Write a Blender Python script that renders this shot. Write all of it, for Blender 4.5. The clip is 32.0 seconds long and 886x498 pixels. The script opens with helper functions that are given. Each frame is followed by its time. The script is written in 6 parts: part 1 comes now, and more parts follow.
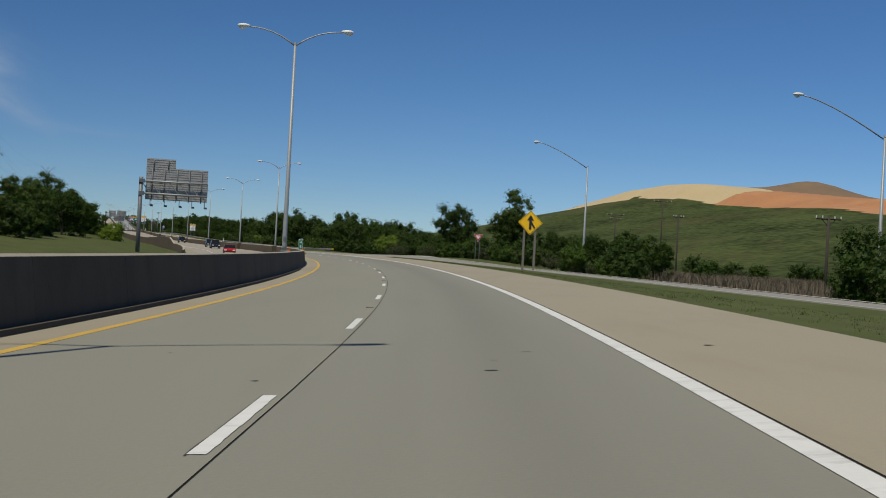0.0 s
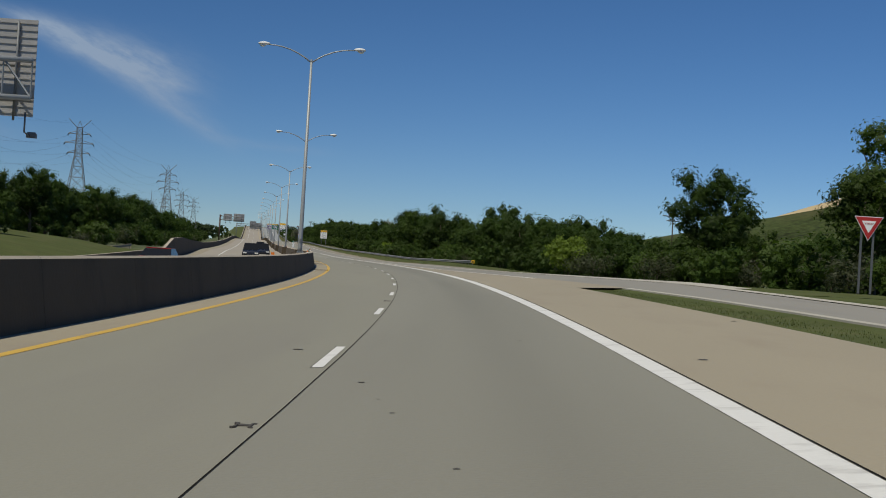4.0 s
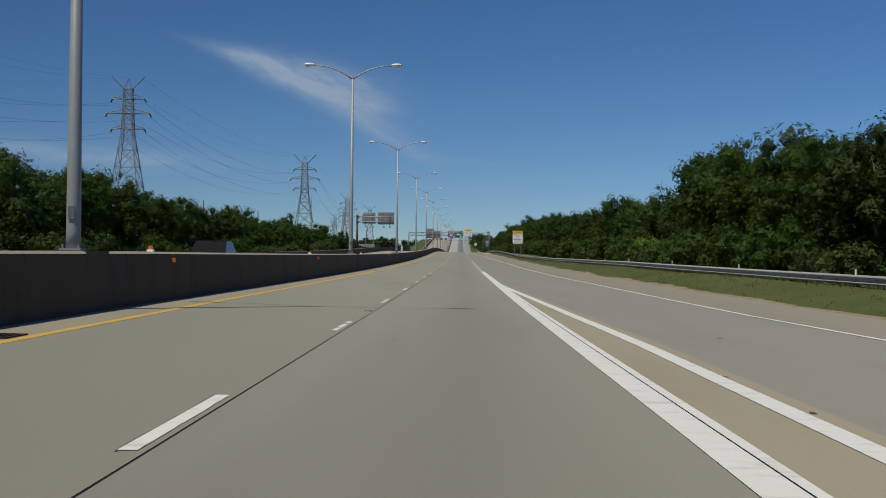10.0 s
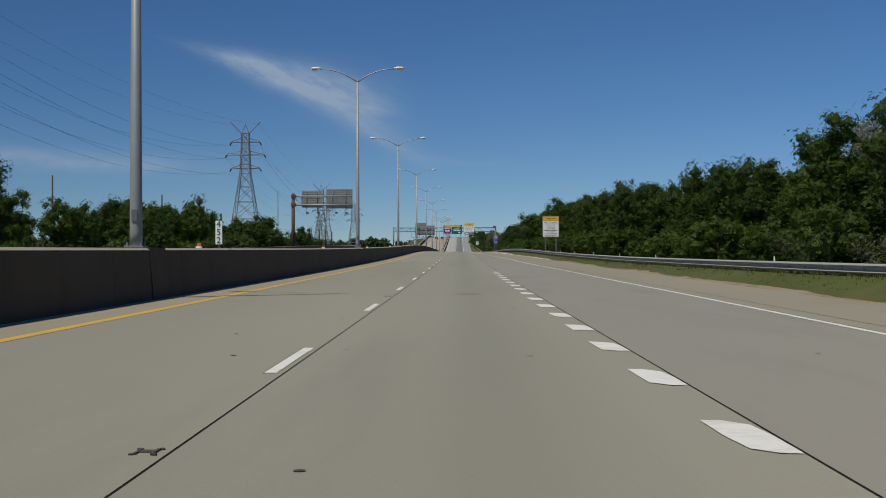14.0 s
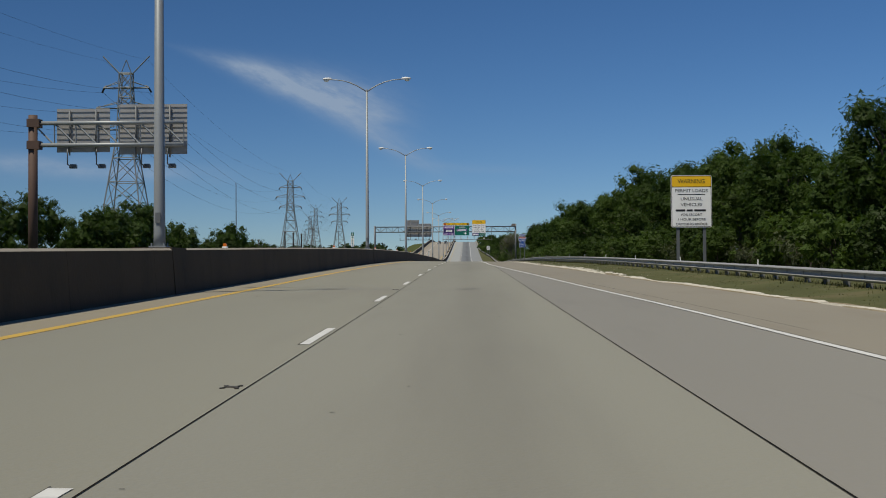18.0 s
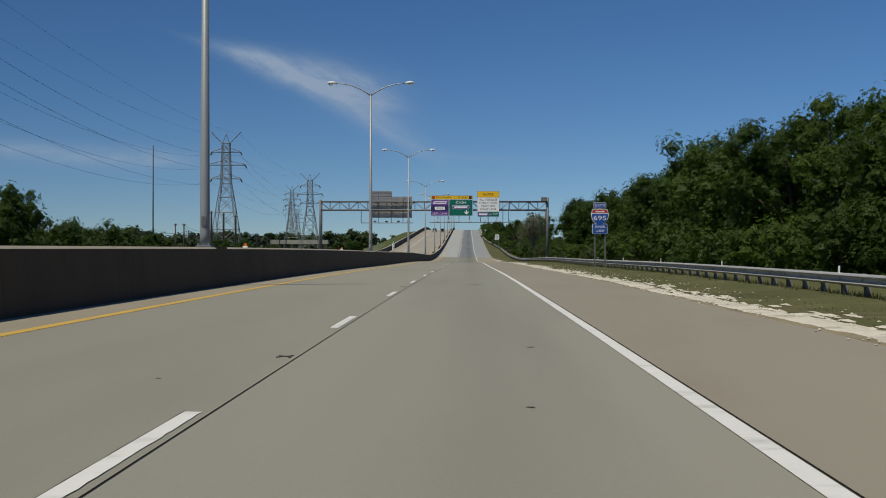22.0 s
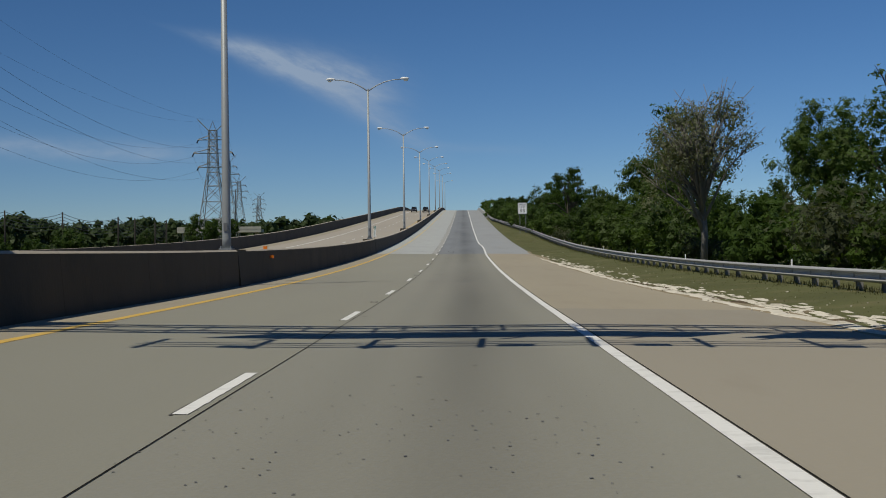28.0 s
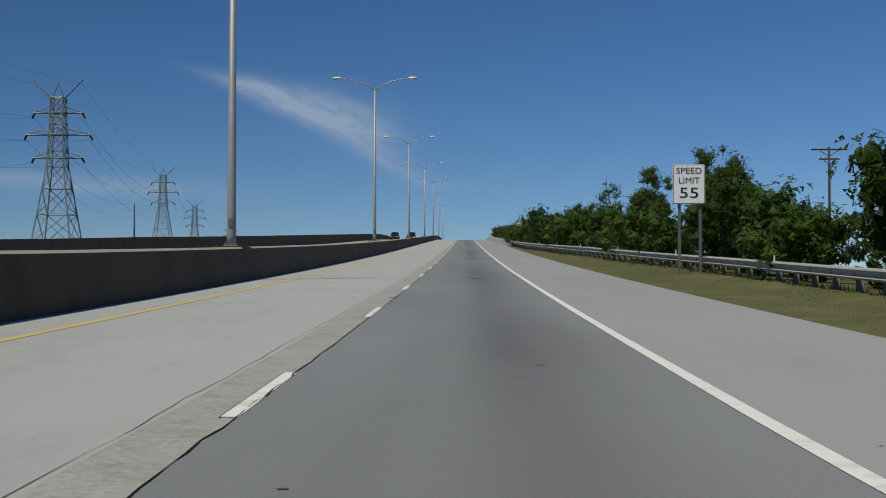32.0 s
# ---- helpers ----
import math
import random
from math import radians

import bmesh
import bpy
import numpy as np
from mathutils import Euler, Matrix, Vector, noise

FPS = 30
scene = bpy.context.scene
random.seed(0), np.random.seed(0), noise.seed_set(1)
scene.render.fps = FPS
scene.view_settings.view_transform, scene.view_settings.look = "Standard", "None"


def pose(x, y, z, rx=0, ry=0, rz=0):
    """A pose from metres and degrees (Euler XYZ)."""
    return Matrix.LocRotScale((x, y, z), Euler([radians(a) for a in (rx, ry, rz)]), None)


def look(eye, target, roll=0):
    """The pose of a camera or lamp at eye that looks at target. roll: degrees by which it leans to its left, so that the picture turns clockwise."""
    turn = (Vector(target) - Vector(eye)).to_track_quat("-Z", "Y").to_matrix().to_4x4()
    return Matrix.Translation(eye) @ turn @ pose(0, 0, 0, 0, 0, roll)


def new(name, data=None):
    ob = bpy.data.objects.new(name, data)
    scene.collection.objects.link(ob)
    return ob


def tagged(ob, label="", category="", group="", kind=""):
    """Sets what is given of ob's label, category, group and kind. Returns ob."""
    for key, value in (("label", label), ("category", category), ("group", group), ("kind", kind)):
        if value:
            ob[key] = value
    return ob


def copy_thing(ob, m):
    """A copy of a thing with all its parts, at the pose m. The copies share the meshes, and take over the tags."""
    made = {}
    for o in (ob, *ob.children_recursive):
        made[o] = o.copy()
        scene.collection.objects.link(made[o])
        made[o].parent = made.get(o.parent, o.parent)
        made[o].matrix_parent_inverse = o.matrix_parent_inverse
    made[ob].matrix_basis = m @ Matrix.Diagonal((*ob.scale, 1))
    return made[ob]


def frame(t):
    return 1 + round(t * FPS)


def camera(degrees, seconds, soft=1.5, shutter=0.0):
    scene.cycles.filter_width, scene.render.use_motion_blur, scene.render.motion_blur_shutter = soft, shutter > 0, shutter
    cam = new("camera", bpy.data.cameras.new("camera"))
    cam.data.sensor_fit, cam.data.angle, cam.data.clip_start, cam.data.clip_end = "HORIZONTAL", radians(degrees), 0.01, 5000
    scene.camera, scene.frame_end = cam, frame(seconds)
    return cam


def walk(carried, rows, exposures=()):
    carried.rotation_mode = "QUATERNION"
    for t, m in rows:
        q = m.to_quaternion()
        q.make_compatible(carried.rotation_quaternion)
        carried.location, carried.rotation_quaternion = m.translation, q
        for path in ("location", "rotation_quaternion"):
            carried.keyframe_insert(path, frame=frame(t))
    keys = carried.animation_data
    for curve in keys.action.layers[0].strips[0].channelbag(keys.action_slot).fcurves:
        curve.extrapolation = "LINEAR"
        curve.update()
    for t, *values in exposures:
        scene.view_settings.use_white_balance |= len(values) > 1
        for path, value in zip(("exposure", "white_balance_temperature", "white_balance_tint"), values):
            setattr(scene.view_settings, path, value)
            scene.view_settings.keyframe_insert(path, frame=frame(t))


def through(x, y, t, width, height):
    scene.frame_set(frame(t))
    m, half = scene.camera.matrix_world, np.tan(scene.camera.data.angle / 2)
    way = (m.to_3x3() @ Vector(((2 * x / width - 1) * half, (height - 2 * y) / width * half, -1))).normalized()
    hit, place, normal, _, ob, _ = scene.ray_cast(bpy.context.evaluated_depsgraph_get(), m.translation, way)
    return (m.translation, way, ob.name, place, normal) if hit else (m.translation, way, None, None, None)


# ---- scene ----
cam = camera(40.07, 32.0, 1.0)
PATH = [
    (0.0, -38.256, 32.572, 1.289, 90.203, -3.102, -16.879),
    (0.5, -33.960, 46.544, 1.288, 90.276, -3.381, -15.937),
    (1.0, -29.913, 60.603, 1.288, 90.332, -3.705, -14.983),
    (1.5, -26.129, 74.744, 1.287, 90.309, -3.742, -14.019),
    (2.0, -22.614, 88.910, 1.287, 90.334, -3.642, -13.140),
    (2.5, -19.352, 103.067, 1.287, 90.365, -3.602, -12.200),
    (3.0, -16.319, 117.179, 1.288, 90.194, -3.462, -11.092),
    (3.5, -13.496, 131.219, 1.289, 90.312, -3.508, -9.849),
    (5.5, -4.310, 188.436, 1.286, 90.264, -2.898, -6.390),
    (6.0, -2.621, 203.127, 1.282, 90.228, -2.838, -5.180),
    (6.5, -1.228, 217.794, 1.268, 90.150, -2.568, -3.868),
    (7.0, -0.149, 232.476, 1.255, 90.101, -2.373, -2.649),
    (7.5, 0.547, 247.201, 1.239, 90.151, -2.143, -1.482),
    (8.0, 0.961, 261.955, 1.232, 90.157, -1.777, -0.761),
    (8.5, 1.342, 276.735, 1.234, 90.197, -1.513, -0.342),
    (9.0, 1.626, 291.547, 1.237, 90.382, -1.384, -0.026),
    (9.5, 1.818, 306.401, 1.234, 90.500, -1.057, 0.416),
    (10.0, 1.947, 321.264, 1.235, 90.526, -0.642, 0.852),
    (10.5, 1.923, 336.093, 1.245, 90.486, -0.278, 1.279),
    (11.0, 1.841, 350.875, 1.268, 89.735, 0.143, 1.509),
    (11.5, 1.761, 365.598, 1.320, 89.494, 0.161, 1.223),
    (12.0, 1.690, 380.270, 1.383, 89.575, 0.207, 1.186),
    (12.5, 1.663, 394.916, 1.459, 90.084, 0.329, 1.158),
    (13.0, 1.662, 409.557, 1.548, 90.321, 0.366, 1.062),
    (13.5, 1.687, 424.189, 1.648, 90.507, 0.284, 0.976),
    (14.0, 1.722, 438.850, 1.761, 90.584, 0.152, 0.784),
    (14.5, 1.752, 453.577, 1.887, 90.656, 0.097, 0.669),
    (16.5, 1.870, 512.924, 2.524, 90.805, 0.406, 1.144),
    (17.0, 1.895, 527.724, 2.715, 90.882, 0.434, 1.089),
    (17.5, 1.909, 542.553, 2.919, 90.833, 0.319, 1.069),
    (18.0, 1.906, 557.446, 3.137, 90.879, 0.300, 1.115),
    (18.5, 1.878, 572.399, 3.369, 90.839, 0.326, 1.148),
    (19.0, 1.844, 587.363, 3.613, 91.001, 0.341, 1.127),
    (19.5, 1.825, 602.272, 3.870, 90.687, 0.254, 1.068),
    (20.0, 1.816, 617.137, 4.114, 90.642, 0.331, 1.035),
    (20.5, 1.817, 631.989, 4.333, 90.680, 0.138, 1.006),
    (21.0, 1.824, 646.861, 4.529, 90.573, -0.105, 0.951),
    (21.5, 1.832, 661.775, 4.701, 90.482, -0.065, 1.057),
    (22.0, 1.835, 676.742, 4.849, 90.376, -0.050, 1.161),
    (22.5, 1.811, 691.764, 4.972, 90.319, 0.085, 1.059),
    (23.0, 1.791, 706.795, 5.072, 90.449, 0.160, 0.932),
    (23.5, 1.804, 721.754, 5.148, 90.105, 0.246, 0.871),
    (24.0, 1.828, 736.594, 5.200, 90.121, 0.097, 0.841),
    (24.5, 1.858, 751.370, 5.229, 90.094, 0.161, 0.769),
    (25.0, 1.885, 766.145, 5.239, 90.094, 0.136, 0.730),
    (25.5, 1.903, 780.997, 5.259, 90.174, 0.063, 0.775),
    (27.5, 1.962, 841.068, 5.328, 89.979, 0.512, 1.021),
    (28.0, 1.976, 856.321, 5.294, 89.917, 0.680, 0.967),
    (28.5, 1.991, 871.579, 5.249, 89.983, 0.464, 0.964),
    (29.0, 1.993, 886.844, 5.205, 90.223, 0.477, 0.990),
    (29.5, 1.960, 902.118, 5.234, 90.380, 0.337, 0.933),
    (30.0, 1.916, 917.409, 5.350, 90.745, 0.348, 0.830),
    (30.5, 1.897, 932.708, 5.551, 90.814, -0.031, 0.798),
    (31.0, 1.849, 948.006, 5.830, 91.557, -0.187, 0.825),
    (31.5, 1.705, 963.297, 6.188, 91.808, -0.246, 0.999),
    (32.0, 1.530, 978.590, 6.610, 91.750, -0.066, 1.027),
]
walk(cam, [(t, pose(*p)) for t, *p in PATH])

# The road's line: curvature, slope and bank along its length s; o is the distance to the right of the lane joint.
BEND = [(-120, 0.000814), (0, 0.000814), (60, 0.001401), (120, 0.000918), (170, 0.001260), (210, 0.001168), (250, 0.001704), (300, -0.000024), (400, 0.000000), (1800, 0.000000)]
RISE = [(-120, 0.00000), (300, 0.00000), (600, 0.01752), (700, 0.00658), (760, 0.00038), (800, 0.00309), (840, -0.00179), (880, -0.00365), (920, 0.01121), (960, 0.02476), (1000, 0.03450), (1050, 0.04100), (1100, 0.04450), (1260, 0.04450), (1370, 0.00000), (1800, 0.00000)]
BANK = [(-120, -0.0606), (60, -0.0722), (150, -0.0709), (200, -0.0630), (250, -0.0358), (300, -0.0249), (350, 0.0017), (420, 0.0000), (1800, 0.0000)]
STEP = 1.0
SS = np.arange(-120, 1801, STEP)


def along(table, s):
    return np.interp(s, [a for a, _ in table], [b for _, b in table])


THETA = np.cumsum(along(BEND, SS)) * STEP
THETA -= THETA[-1]
CX = np.cumsum(-np.sin(THETA)) * STEP
CY = np.cumsum(np.cos(THETA)) * STEP
CZ = np.cumsum(along(RISE, SS)) * STEP
CX -= CX[-1]
CY += 1800 - CY[-1]


def heading(s):
    return float(np.interp(s, SS, THETA))


def road_z(s):
    return float(np.interp(s, SS, CZ))


def crown(o):
    """How far the cross-slope lowers the surface at o."""
    if o < 0:
        return -0.02 * max(o, -5.2)
    return -0.02 * (min(max(o, 3.66), 8.0) - 3.66)


def drop(s, o):
    """The slip road at the start lies lower than the banked lanes."""
    return -0.085 * max(0.0, min(o, 22.0) - 8.0) * min(1.0, max(0.0, (200 - s) / 60))


def P(s, o, z=0.0, bank=True):
    """The place at length s, o metres to the right of the lane joint, z above the road there."""
    th = heading(s)
    x, y = float(np.interp(s, SS, CX)), float(np.interp(s, SS, CY))
    if s > SS[-1]:
        y += s - SS[-1]
    up = crown(o) + drop(s, o) + (-float(along(BANK, s)) * min(max(o, -26.0), 22.0) if bank else 0.0)
    return Vector((x + o * math.cos(th), y + o * math.sin(th), road_z(s) + up + z))
# ---- light ----
# Summer noon sun from behind and to the left; a clear sky with a thin streak of cirrus ahead.
world = bpy.data.worlds.new("sky")
scene.world = world
world.use_nodes = True
SUN_FROM = Vector((-0.324, -0.345, 1.0)).normalized()
wn, wl = world.node_tree.nodes, world.node_tree.links


def wmath(op, a, b=None, c=None):
    n = wn.new("ShaderNodeMath")
    n.operation = op
    for i, v in enumerate((a, b, c)):
        if v is None:
            continue
        if isinstance(v, (int, float)):
            n.inputs[i].default_value = v
        else:
            wl.new(v, n.inputs[i])
    return n.outputs[0]


sky = wn.new("ShaderNodeTexSky")
sky.sky_type, sky.sun_disc = "NISHITA", False
sky.sun_elevation = math.asin(SUN_FROM.z)
sky.sun_rotation = math.atan2(SUN_FROM.x, SUN_FROM.y)
sky.altitude, sky.air_density, sky.dust_density, sky.ozone_density = 0.0, 0.6, 0.0, 3.2

coord = wn.new("ShaderNodeTexCoord")
sep = wn.new("ShaderNodeSeparateXYZ")
wl.new(coord.outputs["Generated"], sep.inputs[0])
az = wmath("MULTIPLY", wmath("ARCTAN2", sep.outputs[0], sep.outputs[1]), 57.2958)
el = wmath("MULTIPLY", wmath("ARCSINE", sep.outputs[2]), 57.2958)


def cirrus(a0, e0, slope, length, width, grow, scale, amount):
    """A streak of thin cloud round azimuth a0 and elevation e0, in degrees."""
    u = wmath("SUBTRACT", az, a0)
    v = wmath("SUBTRACT", wmath("SUBTRACT", el, e0), wmath("MULTIPLY", u, slope))
    comb = wn.new("ShaderNodeCombineXYZ")
    wl.new(wmath("MULTIPLY", u, 0.35), comb.inputs[0])
    wl.new(v, comb.inputs[1])
    fine = wn.new("ShaderNodeTexNoise")
    fine.inputs["Scale"].default_value, fine.inputs["Detail"].default_value, fine.inputs["Roughness"].default_value = scale, 7.0, 0.62
    wl.new(comb.outputs[0], fine.inputs["Vector"])
    w = wmath("MAXIMUM", wmath("ADD", width, wmath("MULTIPLY", u, grow)), 0.1)
    across = wmath("DIVIDE", v, w)
    lengthwise = wmath("DIVIDE", u, length)
    fall = wmath("EXPONENT", wmath("MULTIPLY", wmath("ADD", wmath("MULTIPLY", across, across), wmath("POWER", wmath("ABSOLUTE", lengthwise), 3.0)), -1.0))
    grain = wmath("SUBTRACT", wmath("MULTIPLY", fine.outputs[0], 2.2), 0.45)
    return wmath("MULTIPLY", wmath("MAXIMUM", wmath("MULTIPLY", fall, grain), 0.0), amount)


cover = wmath("ADD", cirrus(-7.7, 8.45, -0.29, 4.0, 0.74, 0.1, 1.1, 1.35), cirrus(-4.0, 6.1, -0.52, 2.4, 0.5, 0.0, 1.4, 0.5))
cover = wmath("ADD", cover, cirrus(-18.0, 4.6, -0.03, 6.0, 0.45, 0.0, 1.2, 0.6))
cover = wmath("ADD", cover, cirrus(0.0, 4.7, -0.05, 3.0, 0.22, 0.0, 1.5, 0.16))
cover = wmath("MINIMUM", wmath("ADD", cover, cirrus(-33.0, 6.5, -0.12, 9.0, 0.9, 0.0, 0.7, 0.3)), 0.85)
blend = wn.new("ShaderNodeMix")
blend.data_type = "RGBA"
wl.new(cover, blend.inputs["Factor"])
deep = wn.new("ShaderNodeHueSaturation")
deep.inputs["Saturation"].default_value = 1.18
wl.new(sky.outputs[0], deep.inputs["Color"])
tint = wn.new("ShaderNodeMix")
tint.data_type, tint.blend_type = "RGBA", "MULTIPLY"
tint.inputs["Factor"].default_value = 1.0
tint.inputs["B"].default_value = (0.95, 1.05, 1.125, 1)
wl.new(deep.outputs[0], tint.inputs["A"])
# summer haze takes the glare off the lowest sky; the sky is a little paler to the east
haze = wmath("SUBTRACT", wmath("ADD", 1.03, wmath("MULTIPLY", sep.outputs[0], 0.35)), wmath("MULTIPLY", wmath("EXPONENT", wmath("MULTIPLY", wmath("MAXIMUM", el, 0.0), -0.16)), 0.2))
soft = wn.new("ShaderNodeMix")
soft.data_type, soft.blend_type = "RGBA", "MULTIPLY"
soft.inputs["Factor"].default_value = 1.0
wl.new(tint.outputs["Result"], soft.inputs["A"])
wl.new(haze, soft.inputs["B"])
wl.new(soft.outputs["Result"], blend.inputs["A"])
blend.inputs["B"].default_value = (4.3, 5.5, 7.2, 1)
wl.new(blend.outputs["Result"], wn["Background"].inputs[0])
wn["Background"].inputs[1].default_value = 0.083

sun = new("sun", bpy.data.lights.new("sun", "SUN"))
sun.data.energy, sun.data.angle, sun.data.color = 5.0, radians(0.53), (1.0, 0.935, 0.78)
sun.matrix_world = look(SUN_FROM * 100, (0, 0, 0))
scene.view_settings.exposure = -0.33
# ---- materials ----
def surface(name, col, rough=0.8, metal=0.0, vary=0.15, scale=1.0, fine=0.12, fine_scale=40.0, bump=0.0, island=0.0, obj=0.0, dark=None, dark_amount=0.0, dark_scale=0.6, stretch=(1, 1, 1), uv=False, lane_stain=0.0, dusty=0.0, spec=0.5, aged=0.0):
    """A procedural surface: a base colour that varies at two scales, an optional stain colour, and fine relief."""
    m = bpy.data.materials.new(name)
    m.use_nodes = True
    n, l = m.node_tree.nodes, m.node_tree.links
    b = n["Principled BSDF"]
    b.inputs["Metallic"].default_value = metal
    b.inputs["Diffuse Roughness"].default_value = dusty
    b.inputs["Specular IOR Level"].default_value = spec
    geo = n.new("ShaderNodeNewGeometry")
    mp = n.new("ShaderNodeMapping")
    mp.inputs["Scale"].default_value = stretch
    if uv:
        tc = n.new("ShaderNodeTexCoord")
        l.new(tc.outputs["UV"], mp.inputs[0])
    else:
        l.new(geo.outputs["Position"], mp.inputs[0])

    plain = tc.outputs["UV"] if uv else geo.outputs["Position"]

    def noise_at(s, detail=4.0, r=0.55, along_grain=True):
        t = n.new("ShaderNodeTexNoise")
        t.inputs["Scale"].default_value, t.inputs["Detail"].default_value, t.inputs["Roughness"].default_value = s, detail, r
        l.new(mp.outputs[0] if along_grain else plain, t.inputs["Vector"])
        return t.outputs[0]

    def calc(op, a, bb):
        t = n.new("ShaderNodeMath")
        t.operation = op
        for i, v in enumerate((a, bb)):
            if isinstance(v, (int, float)):
                t.inputs[i].default_value = v
            else:
                l.new(v, t.inputs[i])
        return t.outputs[0]

    big, small = noise_at(scale), noise_at(fine_scale, 3.0, 0.55, not uv)
    value = calc("ADD", calc("MULTIPLY", calc("SUBTRACT", big, 0.5), 2 * vary), calc("MULTIPLY", calc("SUBTRACT", small, 0.5), 2 * fine))
    if island:
        value = calc("ADD", value, calc("MULTIPLY", calc("SUBTRACT", geo.outputs["Random Per Island"], 0.5), island))
    if obj:
        info = n.new("ShaderNodeObjectInfo")
        value = calc("ADD", value, calc("MULTIPLY", calc("SUBTRACT", info.outputs["Random"], 0.5), obj))
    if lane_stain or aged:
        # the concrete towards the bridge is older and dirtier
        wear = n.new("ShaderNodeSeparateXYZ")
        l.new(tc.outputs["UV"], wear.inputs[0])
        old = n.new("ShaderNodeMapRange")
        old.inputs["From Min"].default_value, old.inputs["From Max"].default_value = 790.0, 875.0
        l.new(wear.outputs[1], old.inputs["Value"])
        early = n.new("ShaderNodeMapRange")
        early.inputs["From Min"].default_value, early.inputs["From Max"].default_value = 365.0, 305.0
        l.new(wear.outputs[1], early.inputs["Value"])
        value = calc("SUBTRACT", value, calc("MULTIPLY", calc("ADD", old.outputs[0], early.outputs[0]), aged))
    if lane_stain:
        # oil and tyre marks along the middle of the lane and in the wheel tracks
        sp = n.new("ShaderNodeSeparateXYZ")
        l.new(tc.outputs["UV"], sp.inputs[0])
        track = None
        for mid, wide, amt in ((2.05, 0.6, 1.0), (0.95, 0.3, 0.25), (2.8, 0.3, 0.25)):
            q = calc("DIVIDE", calc("SUBTRACT", sp.outputs[0], mid), wide)
            g = calc("MULTIPLY", calc("EXPONENT", calc("MULTIPLY", calc("MULTIPLY", q, q), -1.0), 0.0), amt)
            track = g if track is None else calc("ADD", track, g)
        patchy = calc("ADD", calc("MULTIPLY", noise_at(dark_scale * 0.6), 1.4), -0.2)
        value = calc("SUBTRACT", value, calc("MULTIPLY", calc("MULTIPLY", calc("MULTIPLY", track, patchy), calc("ADD", calc("MULTIPLY", old.outputs[0], 0.6), 0.55)), lane_stain))
    hsv = n.new("ShaderNodeHueSaturation")
    hsv.inputs["Color"].default_value = (*col, 1)
    l.new(calc("ADD", value, 1.0), hsv.inputs["Value"])
    out = hsv.outputs[0]
    if dark:
        ramp = n.new("ShaderNodeMapRange")
        ramp.inputs["From Min"].default_value, ramp.inputs["From Max"].default_value = 0.52, 0.72
        ramp.inputs["To Max"].default_value = dark_amount
        l.new(noise_at(dark_scale, 6.0, 0.62), ramp.inputs["Value"])
        mix = n.new("ShaderNodeMix")
        mix.data_type = "RGBA"
        l.new(ramp.outputs[0], mix.inputs["Factor"])
        l.new(out, mix.inputs["A"])
        mix.inputs["B"].default_value = (*dark, 1)
        out = mix.outputs["Result"]
    l.new(out, b.inputs["Base Color"])
    l.new(calc("ADD", calc("MULTIPLY", calc("SUBTRACT", small, 0.5), 0.25), rough), b.inputs["Roughness"])
    if bump:
        bn = n.new("ShaderNodeBump")
        bn.inputs["Strength"].default_value, bn.inputs["Distance"].default_value = bump, 0.02
        l.new(small, bn.inputs["Height"])
        l.new(bn.outputs[0], b.inputs["Normal"])
    return m


def foliage(name, col, rough=0.55, through=0.35, ragged=True):
    """Leaves: varied by leaf and by plant, with light passing through."""
    m = surface(name, col, rough, vary=0.3, scale=0.35, fine=0.1, fine_scale=3.0, island=0.4, obj=0.45)
    n, l = m.node_tree.nodes, m.node_tree.links
    b = n["Principled BSDF"]
    b.inputs["Specular IOR Level"].default_value = 0.12
    tr = n.new("ShaderNodeBsdfTranslucent")
    tint = n.new("ShaderNodeMix")
    tint.data_type, tint.blend_type = "RGBA", "MULTIPLY"
    tint.inputs["Factor"].default_value = 1.0
    l.new(b.inputs["Base Color"].links[0].from_socket, tint.inputs["A"])
    tint.inputs["B"].default_value = (1.3, 1.5, 0.5, 1)
    l.new(tint.outputs["Result"], tr.inputs["Color"])
    mix = n.new("ShaderNodeMixShader")
    mix.inputs[0].default_value = through
    l.new(b.outputs[0], mix.inputs[1])
    l.new(tr.outputs[0], mix.inputs[2])
    out = mix.outputs[0]
    if ragged:
        # each blade stands for a spray of small leaves: cut out the gaps between them
        geo = n.new("ShaderNodeNewGeometry")
        spots = n.new("ShaderNodeTexNoise")
        spots.inputs["Scale"].default_value, spots.inputs["Detail"].default_value = 13.0, 1.0
        l.new(geo.outputs["Position"], spots.inputs["Vector"])
        gap = n.new("ShaderNodeMath")
        gap.operation = "LESS_THAN"
        l.new(spots.outputs[0], gap.inputs[0])
        gap.inputs[1].default_value = 0.455
        clear = n.new("ShaderNodeBsdfTransparent")
        cut = n.new("ShaderNodeMixShader")
        l.new(gap.outputs[0], cut.inputs[0])
        l.new(out, cut.inputs[1])
        l.new(clear.outputs[0], cut.inputs[2])
        out = cut.outputs[0]
    l.new(out, n["Material Output"].inputs[0])
    return m


